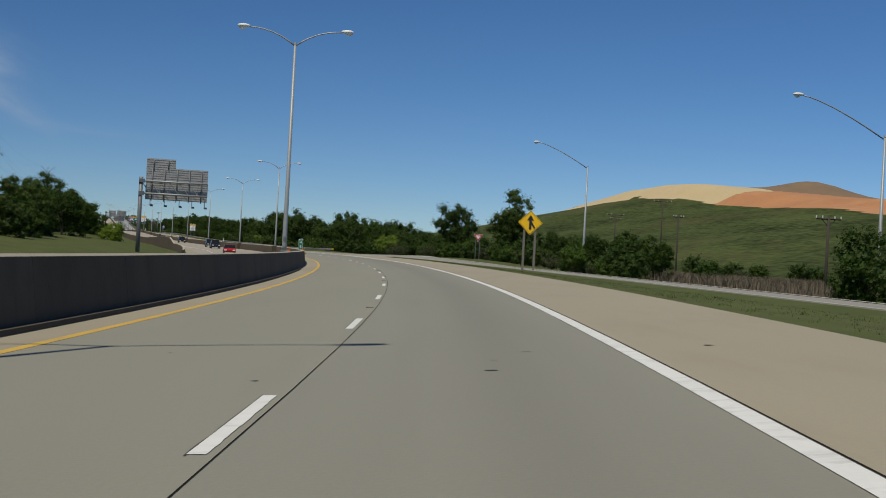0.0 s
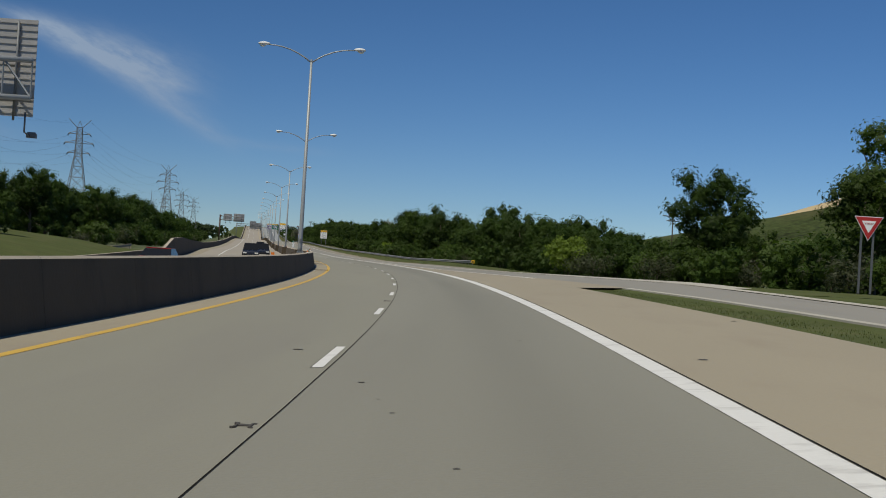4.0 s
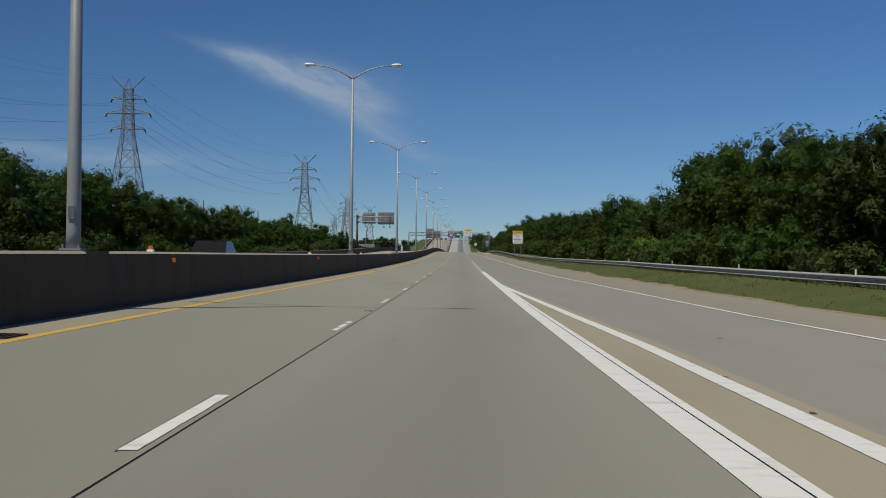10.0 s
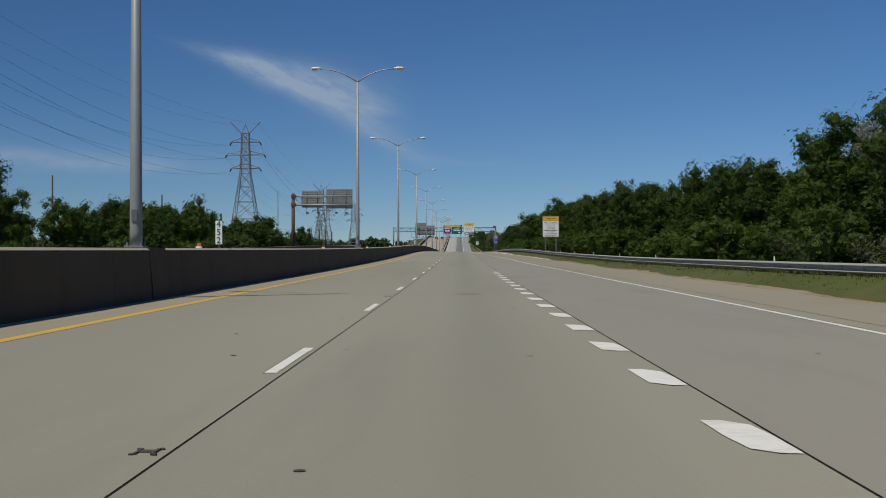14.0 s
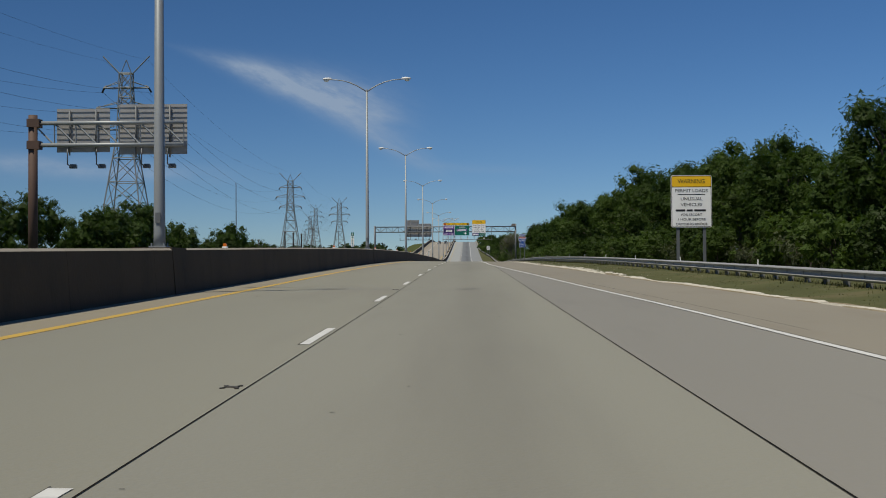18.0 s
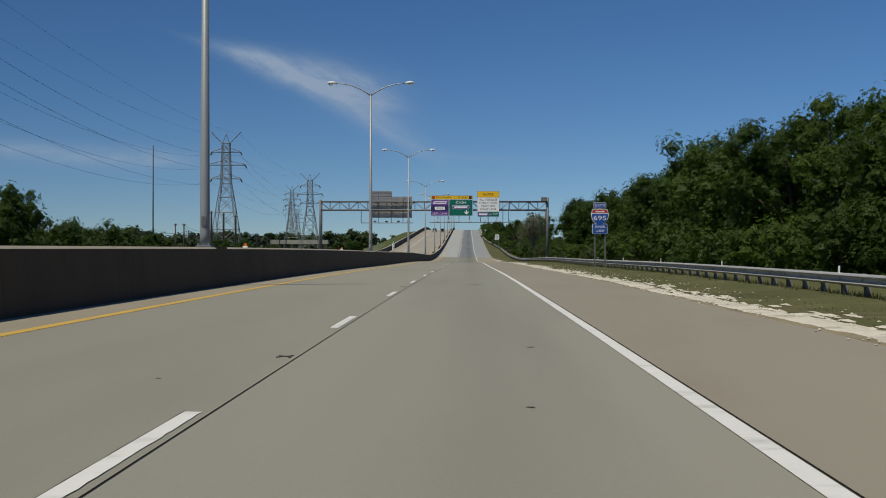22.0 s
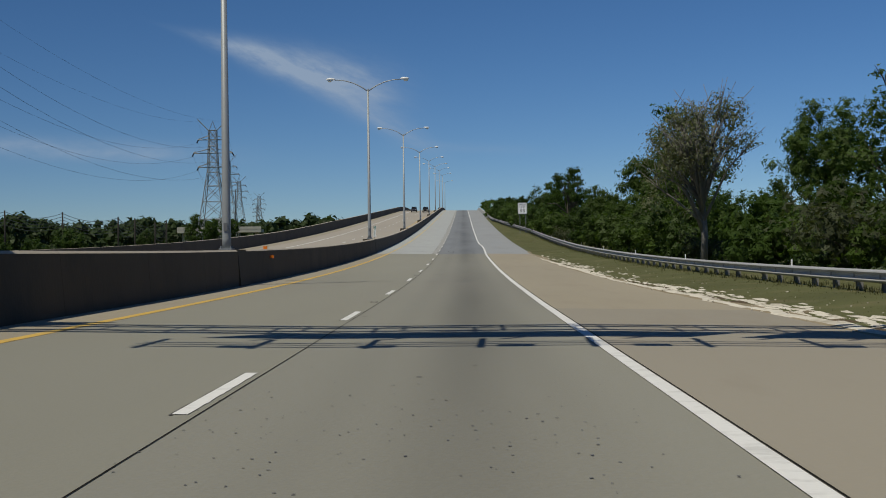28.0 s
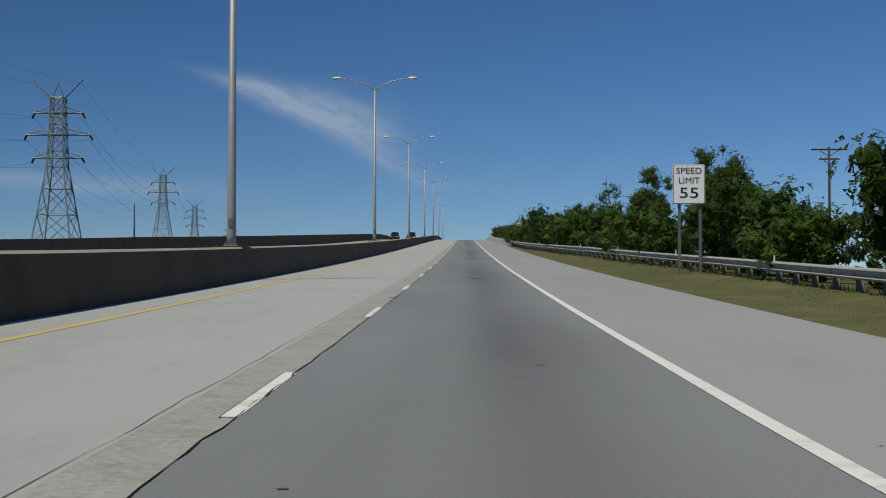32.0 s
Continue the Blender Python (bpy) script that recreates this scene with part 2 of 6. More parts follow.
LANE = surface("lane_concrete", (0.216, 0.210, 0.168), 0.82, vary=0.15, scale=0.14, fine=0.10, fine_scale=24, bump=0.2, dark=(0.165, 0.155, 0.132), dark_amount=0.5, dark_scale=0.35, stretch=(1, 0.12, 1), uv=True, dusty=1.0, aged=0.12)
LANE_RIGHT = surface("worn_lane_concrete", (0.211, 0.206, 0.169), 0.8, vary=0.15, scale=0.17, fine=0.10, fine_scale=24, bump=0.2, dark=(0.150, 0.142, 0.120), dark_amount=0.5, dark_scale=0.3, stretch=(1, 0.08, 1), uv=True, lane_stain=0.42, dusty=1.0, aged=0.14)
RAMP = surface("ramp_concrete", (0.197, 0.189, 0.166), 0.82, vary=0.12, scale=0.1, fine=0.08, fine_scale=15, bump=0.12, dark=(0.155, 0.145, 0.132), dark_amount=0.5, stretch=(1, 0.15, 1), uv=True, dusty=1.0)
TAN = surface("tan_shoulder_concrete", (0.242, 0.214, 0.157), 0.85, vary=0.12, scale=0.16, fine=0.11, fine_scale=20, bump=0.2, dark=(0.197, 0.164, 0.123), dark_amount=0.5, stretch=(1, 0.25, 1), uv=True, dusty=1.0)
SHOULDER = surface("brown_grey_shoulder_concrete", (0.208, 0.189, 0.149), 0.85, vary=0.12, scale=0.16, fine=0.09, fine_scale=16, bump=0.12, dark=(0.17, 0.145, 0.11), dark_amount=0.5, stretch=(1, 0.25, 1), uv=True, dusty=1.0)
DECK = surface("pale_bridge_concrete", (0.300, 0.312, 0.304), 0.85, vary=0.10, scale=0.35, fine=0.16, fine_scale=26, bump=0.4, dark=(0.235, 0.235, 0.225), dark_amount=0.5, dark_scale=0.8, stretch=(1, 0.3, 1), uv=True, dusty=1.0)
ASPHALT = surface("worn_asphalt", (0.150, 0.160, 0.168), 0.85, vary=0.16, scale=0.4, fine=0.16, fine_scale=28, bump=0.35, dark=(0.105, 0.108, 0.114), dark_amount=0.6, dark_scale=0.3, stretch=(1, 0.25, 1), uv=True, lane_stain=0.5, dusty=1.0)
ASPHALT_SH = surface("grey_asphalt_shoulder", (0.222, 0.232, 0.236), 0.85, vary=0.10, scale=0.3, fine=0.12, fine_scale=22, bump=0.25, dark=(0.17, 0.17, 0.168), dark_amount=0.5, dark_scale=0.25, stretch=(1, 0.3, 1), uv=True, dusty=1.0)
OPP = surface("far_lane_concrete", (0.271, 0.246, 0.205), 0.85, vary=0.12, scale=0.1, fine=0.05, stretch=(1, 0.20, 1), uv=True)
WHITE = surface("white_road_paint", (0.607, 0.607, 0.582), 0.6, vary=0.06, scale=1.0, fine=0.1, fine_scale=25, dark=(0.312, 0.303, 0.279), dark_amount=0.55, dark_scale=2.2, stretch=(0.9, 2.0, 1))
YELLOW = surface("yellow_road_paint", (0.492, 0.320, 0.057), 0.62, vary=0.1, scale=0.8, fine=0.12, fine_scale=25, dark=(0.328, 0.238, 0.098), dark_amount=0.8, dark_scale=1.2)
YELLOW_WORN = surface("worn_yellow_road_paint", (0.46, 0.34, 0.11), 0.7, vary=0.15, scale=0.8, fine=0.15, fine_scale=25, dark=(0.30, 0.30, 0.27), dark_amount=0.75, dark_scale=0.9)
JOINT_PIT = surface("sealant_and_pit_black", (0.016, 0.015, 0.013), 1.0, vary=0.2, fine=0.2, spec=0.03)
STAIN = surface("tar_spot", (0.05, 0.045, 0.038), 0.8, vary=0.3, fine=0.3)
STAIN_PALE = surface("faint_sealant", (0.115, 0.115, 0.112), 0.85, vary=0.2, fine=0.2, spec=0.2)
# Barrier sides are darkened as if in shade, on top of the weathering.
BARRIER = surface("shaded_weathered_concrete", (0.068, 0.052, 0.032), 0.9, vary=0.3, scale=0.5, fine=0.16, fine_scale=12, bump=0.25, obj=0.16, dark=(0.034, 0.027, 0.018), dark_amount=0.7, dark_scale=0.6, stretch=(1, 1, 0.6))
# The cap tone is paler, with the sun on it put into the colour.
CAP = surface("sunlit_pale_concrete", (0.34, 0.30, 0.24), 0.9, vary=0.15, scale=0.7, fine=0.12, fine_scale=15, bump=0.2)
GALV = surface("galvanized_steel", (0.275, 0.295, 0.305), 0.5, 0.2, vary=0.1, scale=2.0, fine=0.08, fine_scale=30)
GALV_DARK = surface("dull_galvanized_steel", (0.135, 0.145, 0.155), 0.55, 0.2, vary=0.15, scale=1.5, fine=0.1, fine_scale=20)
LATTICE = surface("tower_steel", (0.189, 0.205, 0.209), 0.6, 0.25, vary=0.1, scale=1.0, fine=0.05)
RUSTY = surface("weathering_steel", (0.10, 0.06, 0.045), 0.75, 0.1, vary=0.25, scale=1.0, fine=0.15)
IRON = surface("cast_iron", (0.030, 0.022, 0.014), 0.75, 0.3, vary=0.25, scale=4.0, fine=0.2)
ALU = surface("bare_sign_back", (0.37, 0.36, 0.35), 0.5, 0.2, vary=0.25, scale=0.8, fine=0.1, fine_scale=12)
LAMP_CASE = surface("lamp_housing", (0.66, 0.67, 0.66), 0.45, vary=0.05, fine=0.05)
GLASS_LENS = surface("lamp_lens", (0.74, 0.78, 0.78), 0.15, vary=0.02, fine=0.02)
BLACK = surface("black_paint", (0.015, 0.015, 0.016), 0.5, vary=0.1, fine=0.05)
SIGN_WHITE = surface("white_sign_sheeting", (0.92, 0.92, 0.91), 0.4, vary=0.03, scale=2, fine=0.02)
SIGN_YELLOW = surface("yellow_sign_sheeting", (0.95, 0.56, 0.012), 0.4, vary=0.03, scale=2, fine=0.02)
SIGN_GREEN = surface("green_sign_sheeting", (0.000, 0.142, 0.099), 0.45, vary=0.05, scale=2, fine=0.02)
SIGN_PURPLE = surface("purple_sign_sheeting", (0.172, 0.077, 0.310), 0.45, vary=0.05, scale=2, fine=0.02)
SIGN_INDIGO = surface("dark_violet_sheeting", (0.039, 0.026, 0.120), 0.45, vary=0.05, scale=2, fine=0.02)
SIGN_BLUE = surface("blue_sign_sheeting", (0.017, 0.086, 0.361), 0.45, vary=0.05, scale=2, fine=0.02)
SIGN_RED = surface("red_sign_sheeting", (0.447, 0.030, 0.026), 0.45, vary=0.05, scale=2, fine=0.02)
ORANGE = surface("orange_reflector", (0.656, 0.164, 0.008), 0.35, vary=0.1, fine=0.05)
PANEL = surface("solar_panel", (0.03, 0.025, 0.03), 0.7, vary=0.05, fine=0.02)
GRASS = surface("mown_grass", (0.080, 0.085, 0.036), 0.95, vary=0.3, scale=0.25, fine=0.3, fine_scale=9, bump=0.5, dark=(0.138, 0.115, 0.066), dark_amount=0.8, dark_scale=0.5, spec=0.1)
FIELD = surface("rough_ground", (0.062, 0.080, 0.026), 0.95, vary=0.3, scale=0.05, fine=0.3, fine_scale=1.5, dark=(0.12, 0.10, 0.05), dark_amount=0.6, dark_scale=0.03)
GRAVEL = surface("washed_gravel", (0.508, 0.476, 0.402), 0.95, vary=0.25, scale=0.6, fine=0.3, fine_scale=14, bump=0.5, dark=(0.197, 0.172, 0.123), dark_amount=0.9, dark_scale=1.1)
DECK_EDGE = surface("rough_patched_concrete", (0.262, 0.262, 0.245), 0.9, vary=0.2, scale=0.8, fine=0.45, fine_scale=14, bump=0.8, dark=(0.15, 0.148, 0.135), dark_amount=0.8, dark_scale=2.2, uv=True, dusty=1.0)
GRASS_FRESH = surface("green_mown_grass", (0.066, 0.080, 0.027), 0.95, vary=0.3, scale=0.3, fine=0.35, fine_scale=9, bump=0.5, dark=(0.095, 0.090, 0.042), dark_amount=0.8, dark_scale=0.35, spec=0.1)
DIRT = surface("tan_dirt", (0.225, 0.190, 0.130), 0.95, vary=0.25, scale=0.5, fine=0.3, fine_scale=10, bump=0.4, dark=(0.12, 0.11, 0.06), dark_amount=0.8, dark_scale=0.9, spec=0.1)
LITTER = surface("leaf_litter", (0.082, 0.062, 0.040), 0.95, vary=0.35, scale=0.8, fine=0.4, fine_scale=12, bump=0.6, dark=(0.2, 0.17, 0.11), dark_amount=0.8, dark_scale=1.6, spec=0.1)
KERB = surface("pale_kerb_concrete", (0.361, 0.344, 0.295), 0.9, vary=0.15, scale=0.5, fine=0.12)
REED = surface("dry_reeds", (0.125, 0.100, 0.068), 0.9, vary=0.3, scale=0.1, fine=0.3, fine_scale=3, island=0.2)
HILL_GREEN = surface("landfill_grass", (0.044, 0.058, 0.020), 0.95, vary=0.9, scale=0.03, fine=1.3, fine_scale=0.35, dark=(0.078, 0.074, 0.032), dark_amount=0.8, dark_scale=0.02, stretch=(1, 1, 3), spec=0.05)
HILL_TAN = surface("tan_soil", (0.426, 0.336, 0.193), 0.95, vary=0.1, scale=0.05, fine=0.12, fine_scale=0.7)
HILL_ORANGE = surface("orange_soil", (0.353, 0.164, 0.070), 0.95, vary=0.2, scale=0.04, fine=0.2, fine_scale=0.5, dark=(0.410, 0.238, 0.123), dark_amount=0.7, dark_scale=0.05)
HILL_BROWN = surface("brown_soil", (0.164, 0.111, 0.066), 0.95, vary=0.2, scale=0.08, fine=0.2, fine_scale=0.7)
BARK = surface("bark", (0.082, 0.066, 0.051), 0.9, vary=0.2, scale=2, fine=0.25, fine_scale=12, obj=0.3)
WOOD = surface("pole_wood", (0.042, 0.033, 0.027), 0.9, vary=0.2, scale=2, fine=0.2, fine_scale=15)
WIRE = surface("cable", (0.035, 0.038, 0.042), 0.6, vary=0.05, fine=0.05)
LEAF_DARK = foliage("dark_leaves", (0.037, 0.064, 0.013))
LEAF_MID = foliage("green_leaves", (0.049, 0.080, 0.016))
LEAF_LIGHT = foliage("yellow_green_leaves", (0.125, 0.180, 0.024))
LEAF_GREY = foliage("grey_green_leaves", (0.145, 0.155, 0.095))
LEAF_SCRUB = foliage("dull_scrub_leaves", (0.062, 0.072, 0.040))
LEAF_FAR = foliage("far_leaves", (0.034, 0.052, 0.020), through=0.2, ragged=False)
TYRE = surface("tyre_rubber", (0.02, 0.02, 0.02), 0.85, vary=0.1, fine=0.1)
GLASS = surface("car_glass", (0.012, 0.013, 0.015), 0.2, vary=0.02, fine=0.02, spec=0.2)


# ---- mesh tools ----
def part(name, bm, mat, parent=None, label=""):
    """Links a bmesh as one mesh object, under a thing or a part if one is given."""
    me = bpy.data.meshes.new(name)
    bm.to_mesh(me)
    bm.free()
    return part_of(name, me, mat, parent, label)


def part_of(name, me, mat, parent=None, label=""):
    ob = new(name, me)
    if mat and not me.materials:
        for m in (mat if isinstance(mat, (list, tuple)) else [mat]):
            me.materials.append(m)
    if parent:
        ob.parent = parent
    if label:
        ob["label"] = label
    return ob


def thing(name, m, label, category, group="", kind=""):
    """An empty that carries the parts of one thing."""
    ob = new(name)
    ob.matrix_basis = m
    return tagged(ob, label, category, group, kind)


def smooth(ob):
    for p in ob.data.polygons:
        p.use_smooth = True
    return ob


def ribbon(rows, closed=False):
    """A strip mesh through rows of points."""
    bm = bmesh.new()
    prev = first = None
    for row in rows:
        cur = [bm.verts.new(p) for p in row]
        if prev:
            n = len(cur)
            for i in range(n if closed else n - 1):
                j = (i + 1) % n
                bm.faces.new((prev[i], prev[j], cur[j], cur[i]))
        else:
            first = cur
        prev = cur
    if closed:
        bm.faces.new(list(reversed(first)))
        bm.faces.new(prev)
        bmesh.ops.recalc_face_normals(bm, faces=bm.faces)
    return bm


def srange(a, b, step):
    n = max(1, int(math.ceil((b - a) / step)))
    return [a + (b - a) * i / n for i in range(n + 1)]


def fn(v):
    return v if callable(v) else (lambda s: v)


def strip(name, a, b, o0, o1, z, mat, step=5.0, parent=None, nx=1):
    """A band on the road from o0 to o1; both are numbers or functions of s."""
    f0, f1 = fn(o0), fn(o1)
    where = [(s, f0(s) + (f1(s) - f0(s)) * i / nx) for s in srange(a, b, step) for i in range(nx + 1)]
    rows = [[P(s, o, z) for s, o in where[k:k + nx + 1]] for k in range(0, len(where), nx + 1)]
    bm = ribbon(rows)
    bmesh.ops.reverse_faces(bm, faces=bm.faces)
    bm.verts.index_update()
    layer = bm.loops.layers.uv.new("plan")
    for f in bm.faces:
        for q in f.loops:
            s, o = where[q.vert.index]
            q[layer].uv = (o, s)
    return part(name, bm, mat, parent)


def place(s, o, z=0.0):
    """A place whose height z counts from the flat plane of the lanes."""
    return P(s, o, z - crown(o) - drop(s, o))


def at_road(s, o, z=0.0, turn=0.0):
    """A pose beside the road, y along it."""
    p = place(s, o, z)
    return pose(p.x, p.y, p.z, 0, 0, math.degrees(heading(s)) + turn)


def box(bm, c, size, m=None):
    """A box of that size round c, turned by m."""
    sx, sy, sz = (v / 2 for v in size)
    v = [bm.verts.new((c[0] + a * sx, c[1] + b * sy, c[2] + d * sz)) for a in (-1, 1) for b in (-1, 1) for d in (-1, 1)]
    if m:
        for q in v:
            q.co = m @ q.co
    for f in ((0, 1, 3, 2), (4, 6, 7, 5), (0, 4, 5, 1), (2, 3, 7, 6), (0, 2, 6, 4), (1, 5, 7, 3)):
        bm.faces.new([v[i] for i in f])
    return v


def bar(bm, a, b, w, d=None):
    """A square bar from a to b."""
    a, b = Vector(a), Vector(b)
    d = d or w
    u = (b - a).normalized()
    p = u.orthogonal().normalized()
    q = u.cross(p)
    vs = [bm.verts.new(e + p * (i * w / 2) + q * (j * d / 2)) for e in (a, b) for i, j in ((-1, -1), (1, -1), (1, 1), (-1, 1))]
    for k in range(4):
        bm.faces.new((vs[k], vs[(k + 1) % 4], vs[4 + (k + 1) % 4], vs[4 + k]))
    bm.faces.new(vs[3::-1])
    bm.faces.new(vs[4:])


def tube(bm, pts, radii, sides=8, caps=True):
    """A round bar through points."""
    pts = [Vector(p) for p in pts]
    if not isinstance(radii, (list, tuple)):
        radii = [radii] * len(pts)
    rings = []
    side = None
    for i, p in enumerate(pts):
        d = (pts[min(i + 1, len(pts) - 1)] - pts[max(i - 1, 0)]).normalized()
        side = d.orthogonal().normalized() if side is None else (side - d * side.dot(d)).normalized()
        b = d.cross(side)
        rings.append([bm.verts.new(p + (side * math.cos(2 * math.pi * k / sides) + b * math.sin(2 * math.pi * k / sides)) * radii[i]) for k in range(sides)])
    for r0, r1 in zip(rings, rings[1:]):
        for k in range(sides):
            bm.faces.new((r0[k], r0[(k + 1) % sides], r1[(k + 1) % sides], r1[k]))
    if caps:
        bm.faces.new(list(reversed(rings[0])))
        bm.faces.new(rings[-1])


def plate(w, h, r, y0, y1, cx=0.0, cz=0.0, outline=None):
    """A sign plate with round corners in the xz plane, from depth y0 (front) to y1."""
    bm = bmesh.new()
    if outline is None:
        outline = []
        for sx, sz, a0 in ((1, -1, -90), (1, 1, 0), (-1, 1, 90), (-1, -1, 180)):
            for k in range(5):
                a = radians(a0 + 22.5 * k)
                outline.append((sx * (w / 2 - r) + r * math.cos(a), sz * (h / 2 - r) + r * math.sin(a)))
    f = [bm.verts.new((cx + x, y0, cz + z)) for x, z in outline]
    k = [bm.verts.new((cx + x, y1, cz + z)) for x, z in outline]
    bm.faces.new(f)
    bm.faces.new(list(reversed(k)))
    for i in range(len(f)):
        j = (i + 1) % len(f)
        bm.faces.new((f[j], f[i], k[i], k[j]))
    return bm


def letters(text, size, mat, parent, x=0.0, y=0.0, z=0.0, width=None, label="", name="lettering"):
    """Writing in the xz plane, centred on (x, z), facing -y; width stretches it to fit."""
    cu = bpy.data.curves.new("text", "FONT")
    cu.body, cu.size, cu.align_x, cu.align_y, cu.extrude, cu.offset = text, size, "CENTER", "CENTER", 0.004, 0.0
    cu.resolution_u = 3
    tmp = bpy.data.objects.new("text", cu)
    me = bpy.data.meshes.new_from_object(tmp)
    bpy.data.objects.remove(tmp)
    xs = [v.co.x for v in me.vertices]
    k = width / (max(xs) - min(xs)) if width else 1.0
    for v in me.vertices:
        v.co = Vector((x + v.co.x * k, y - v.co.z, z + v.co.y))
    return part_of(name, me, mat, parent, label)
# ---- the road ----
def table(*pairs):
    return lambda s: float(np.interp(s, [a for a, _ in pairs], [b for _, b in pairs]))


END = 1420
SLAB = 953.2  # the concrete road meets the bridge approach here
ramp_left = table((40, 15.0), (100, 11.2), (140, 9.8), (181, 9.6), (200, 8.9), (221, 8.2), (237, 7.0), (248, 6.15), (256, 5.7), (268, 5.2), (280, 5.05), (294, 4.92), (340, 4.88), (355, 4.55), (375, 4.0), (387, 3.78), (405, 3.66))
ramp_right = table((40, 18.5), (100, 14.6), (140, 13.2), (170, 13.0), (200, 12.6), (231, 11.6), (245, 10.6), (258, 9.6), (285, 9.15), (300, 8.98), (345, 9.1), (387, 8.75), (400, 8.45), (447, 8.27), (475, 8.3), (510, 8.0), (543, 7.25), (557, 7.1), (582, 6.4), (598, 5.6), (620, 4.65), (635, 4.1), (648, 3.75), (660, 3.7), (2000, 3.7))
right_joint = table((-120, 3.64), (240, 3.64), (300, 3.72), (420, 3.75), (540, 3.77), (625, 3.70), (744, 3.73), (870, 3.79), (895, 3.84), (954, 3.82), (2000, 3.82))
paved_right = table((-120, 7.1), (192, 7.1), (192.5, 13.9), (230, 12.8), (245, 12.0), (262, 11.7), (312, 12.0), (430, 11.7), (480, 11.7), (539, 11.2), (580, 10.2), (606, 8.8), (640, 7.6), (660, 7.3), (722, 7.3), (800, 7.4), (880, 8.0), (930, 7.5), (1100, 7.4), (2000, 7.4))

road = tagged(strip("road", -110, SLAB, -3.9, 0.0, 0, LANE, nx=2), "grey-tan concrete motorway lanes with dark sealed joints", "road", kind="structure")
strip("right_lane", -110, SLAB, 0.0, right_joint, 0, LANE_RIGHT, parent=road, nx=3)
strip("left_shoulder", -110, SLAB, -5.6, -3.9, 0, TAN, parent=road)
strip("right_shoulder", -110, 192.5, right_joint, 7.1, 0, TAN, parent=road)
strip("gore_area", 192.5, 398, right_joint, ramp_left, 0, TAN, parent=road, nx=2)
strip("ramp_lane", 20, 660, lambda s: max(ramp_left(s), 3.66 if s > 200 else 0), lambda s: max(ramp_right(s), 3.69), -0.004, RAMP, parent=road, nx=2)
strip("ramp_shoulder", 192.5, 660, ramp_right, paved_right, 0, SHOULDER, parent=road)
strip("right_shoulder", 660, SLAB - 72, right_joint, paved_right, 0, SHOULDER, parent=road)
strip("right_shoulder", SLAB - 72, SLAB, right_joint, paved_right, 0, TAN, parent=road)
strip("ramp_kerb", 20, 192.5, ramp_right, lambda s: ramp_right(s) + 0.55, 0.02, KERB, parent=road)
strip("ramp_kerb", 20, 192.5, lambda s: ramp_left(s) - 0.3, ramp_left, 0.01, KERB, parent=road)
part("kerb_face", ribbon([[P(s, ramp_left(s) - 0.3, 0.01), P(s, ramp_left(s) - 0.32, -0.25)] for s in srange(20, 192.5, 5)]), KERB, road)
strip("ramp_kerb", 192.5, 264, lambda s: ramp_right(s) + 0.1, lambda s: ramp_right(s) + 0.12 + 1.25 * min(1.0, (264 - s) / 25), 0.012, KERB, parent=road)
edge_right = table((950, 3.8), (956, 3.85), (964, 3.91), (975, 3.93), (986, 3.69), (1000, 3.66), (2000, 3.7))
# the approach to the bridge: pale concrete beside worn asphalt
strip("bridge_lane", SLAB, END, -3.9, -0.6, 0, DECK, parent=road, nx=2)
strip("bridge_shoulder", SLAB, END, -5.6, -3.9, 0, DECK, parent=road)
strip("bridge_edge", SLAB, END, -0.6, -0.09, 0.0, DECK_EDGE, parent=road, step=2.0)
strip("asphalt_lane", SLAB, END, -0.09, lambda s: edge_right(s) - 0.07, 0, ASPHALT, parent=road, nx=2)
strip("asphalt_shoulder", SLAB, END, lambda s: edge_right(s) - 0.07, paved_right, 0, ASPHALT_SH, parent=road)

# joints and paint
strip("joint", -110, SLAB, -0.0065, 0.0065, 0.005, JOINT_PIT, parent=road)
strip("joint", -110, SLAB, lambda s: right_joint(s) - 0.008, lambda s: right_joint(s) + 0.008, 0.005, JOINT_PIT, parent=road)
strip("joint", 395, 600, lambda s: ramp_right(s) + 0.5, lambda s: ramp_right(s) + 0.515, 0.006, JOINT_PIT, parent=road)
wob = random.Random(7)
crack = [(s, float(np.interp(s, [954, 960, 985, 1100], [-0.44, -0.46, -0.66, -0.6])) + wob.uniform(-0.02, 0.02) + 0.03 * noise.noise(Vector((s * 0.4, 0, 0)))) for s in srange(SLAB, 1120, 0.5)]
part("crack", ribbon([[P(s, o - wob.uniform(0.0005, 0.005), 0.006), P(s, o + wob.uniform(0.0005, 0.005), 0.006)] for s, o in crack]), JOINT_PIT, road)
# the ragged seam between concrete and asphalt
seam = [(s, -0.09 + 0.025 * noise.noise(Vector((s * 1.7, 2, 0))) + wob.uniform(-0.01, 0.01)) for s in srange(SLAB, 1100, 0.25)]
part("seam", ribbon([[P(s, o - max(0.001, 0.014 * noise.noise(Vector((s * 0.9, 6, 0))) + 0.006), 0.006), P(s, o + wob.uniform(0.002, 0.014), 0.006)] for s, o in seam]), JOINT_PIT, road)
strip("yellow_line", -110, SLAB, -4.12, -3.93, 0.005, YELLOW, parent=road)
strip("yellow_line", SLAB, END, -4.1, -3.95, 0.005, YELLOW_WORN, parent=road)
strip("edge_line", -110, 150, 3.42, 3.615, 0.006, WHITE, parent=road)
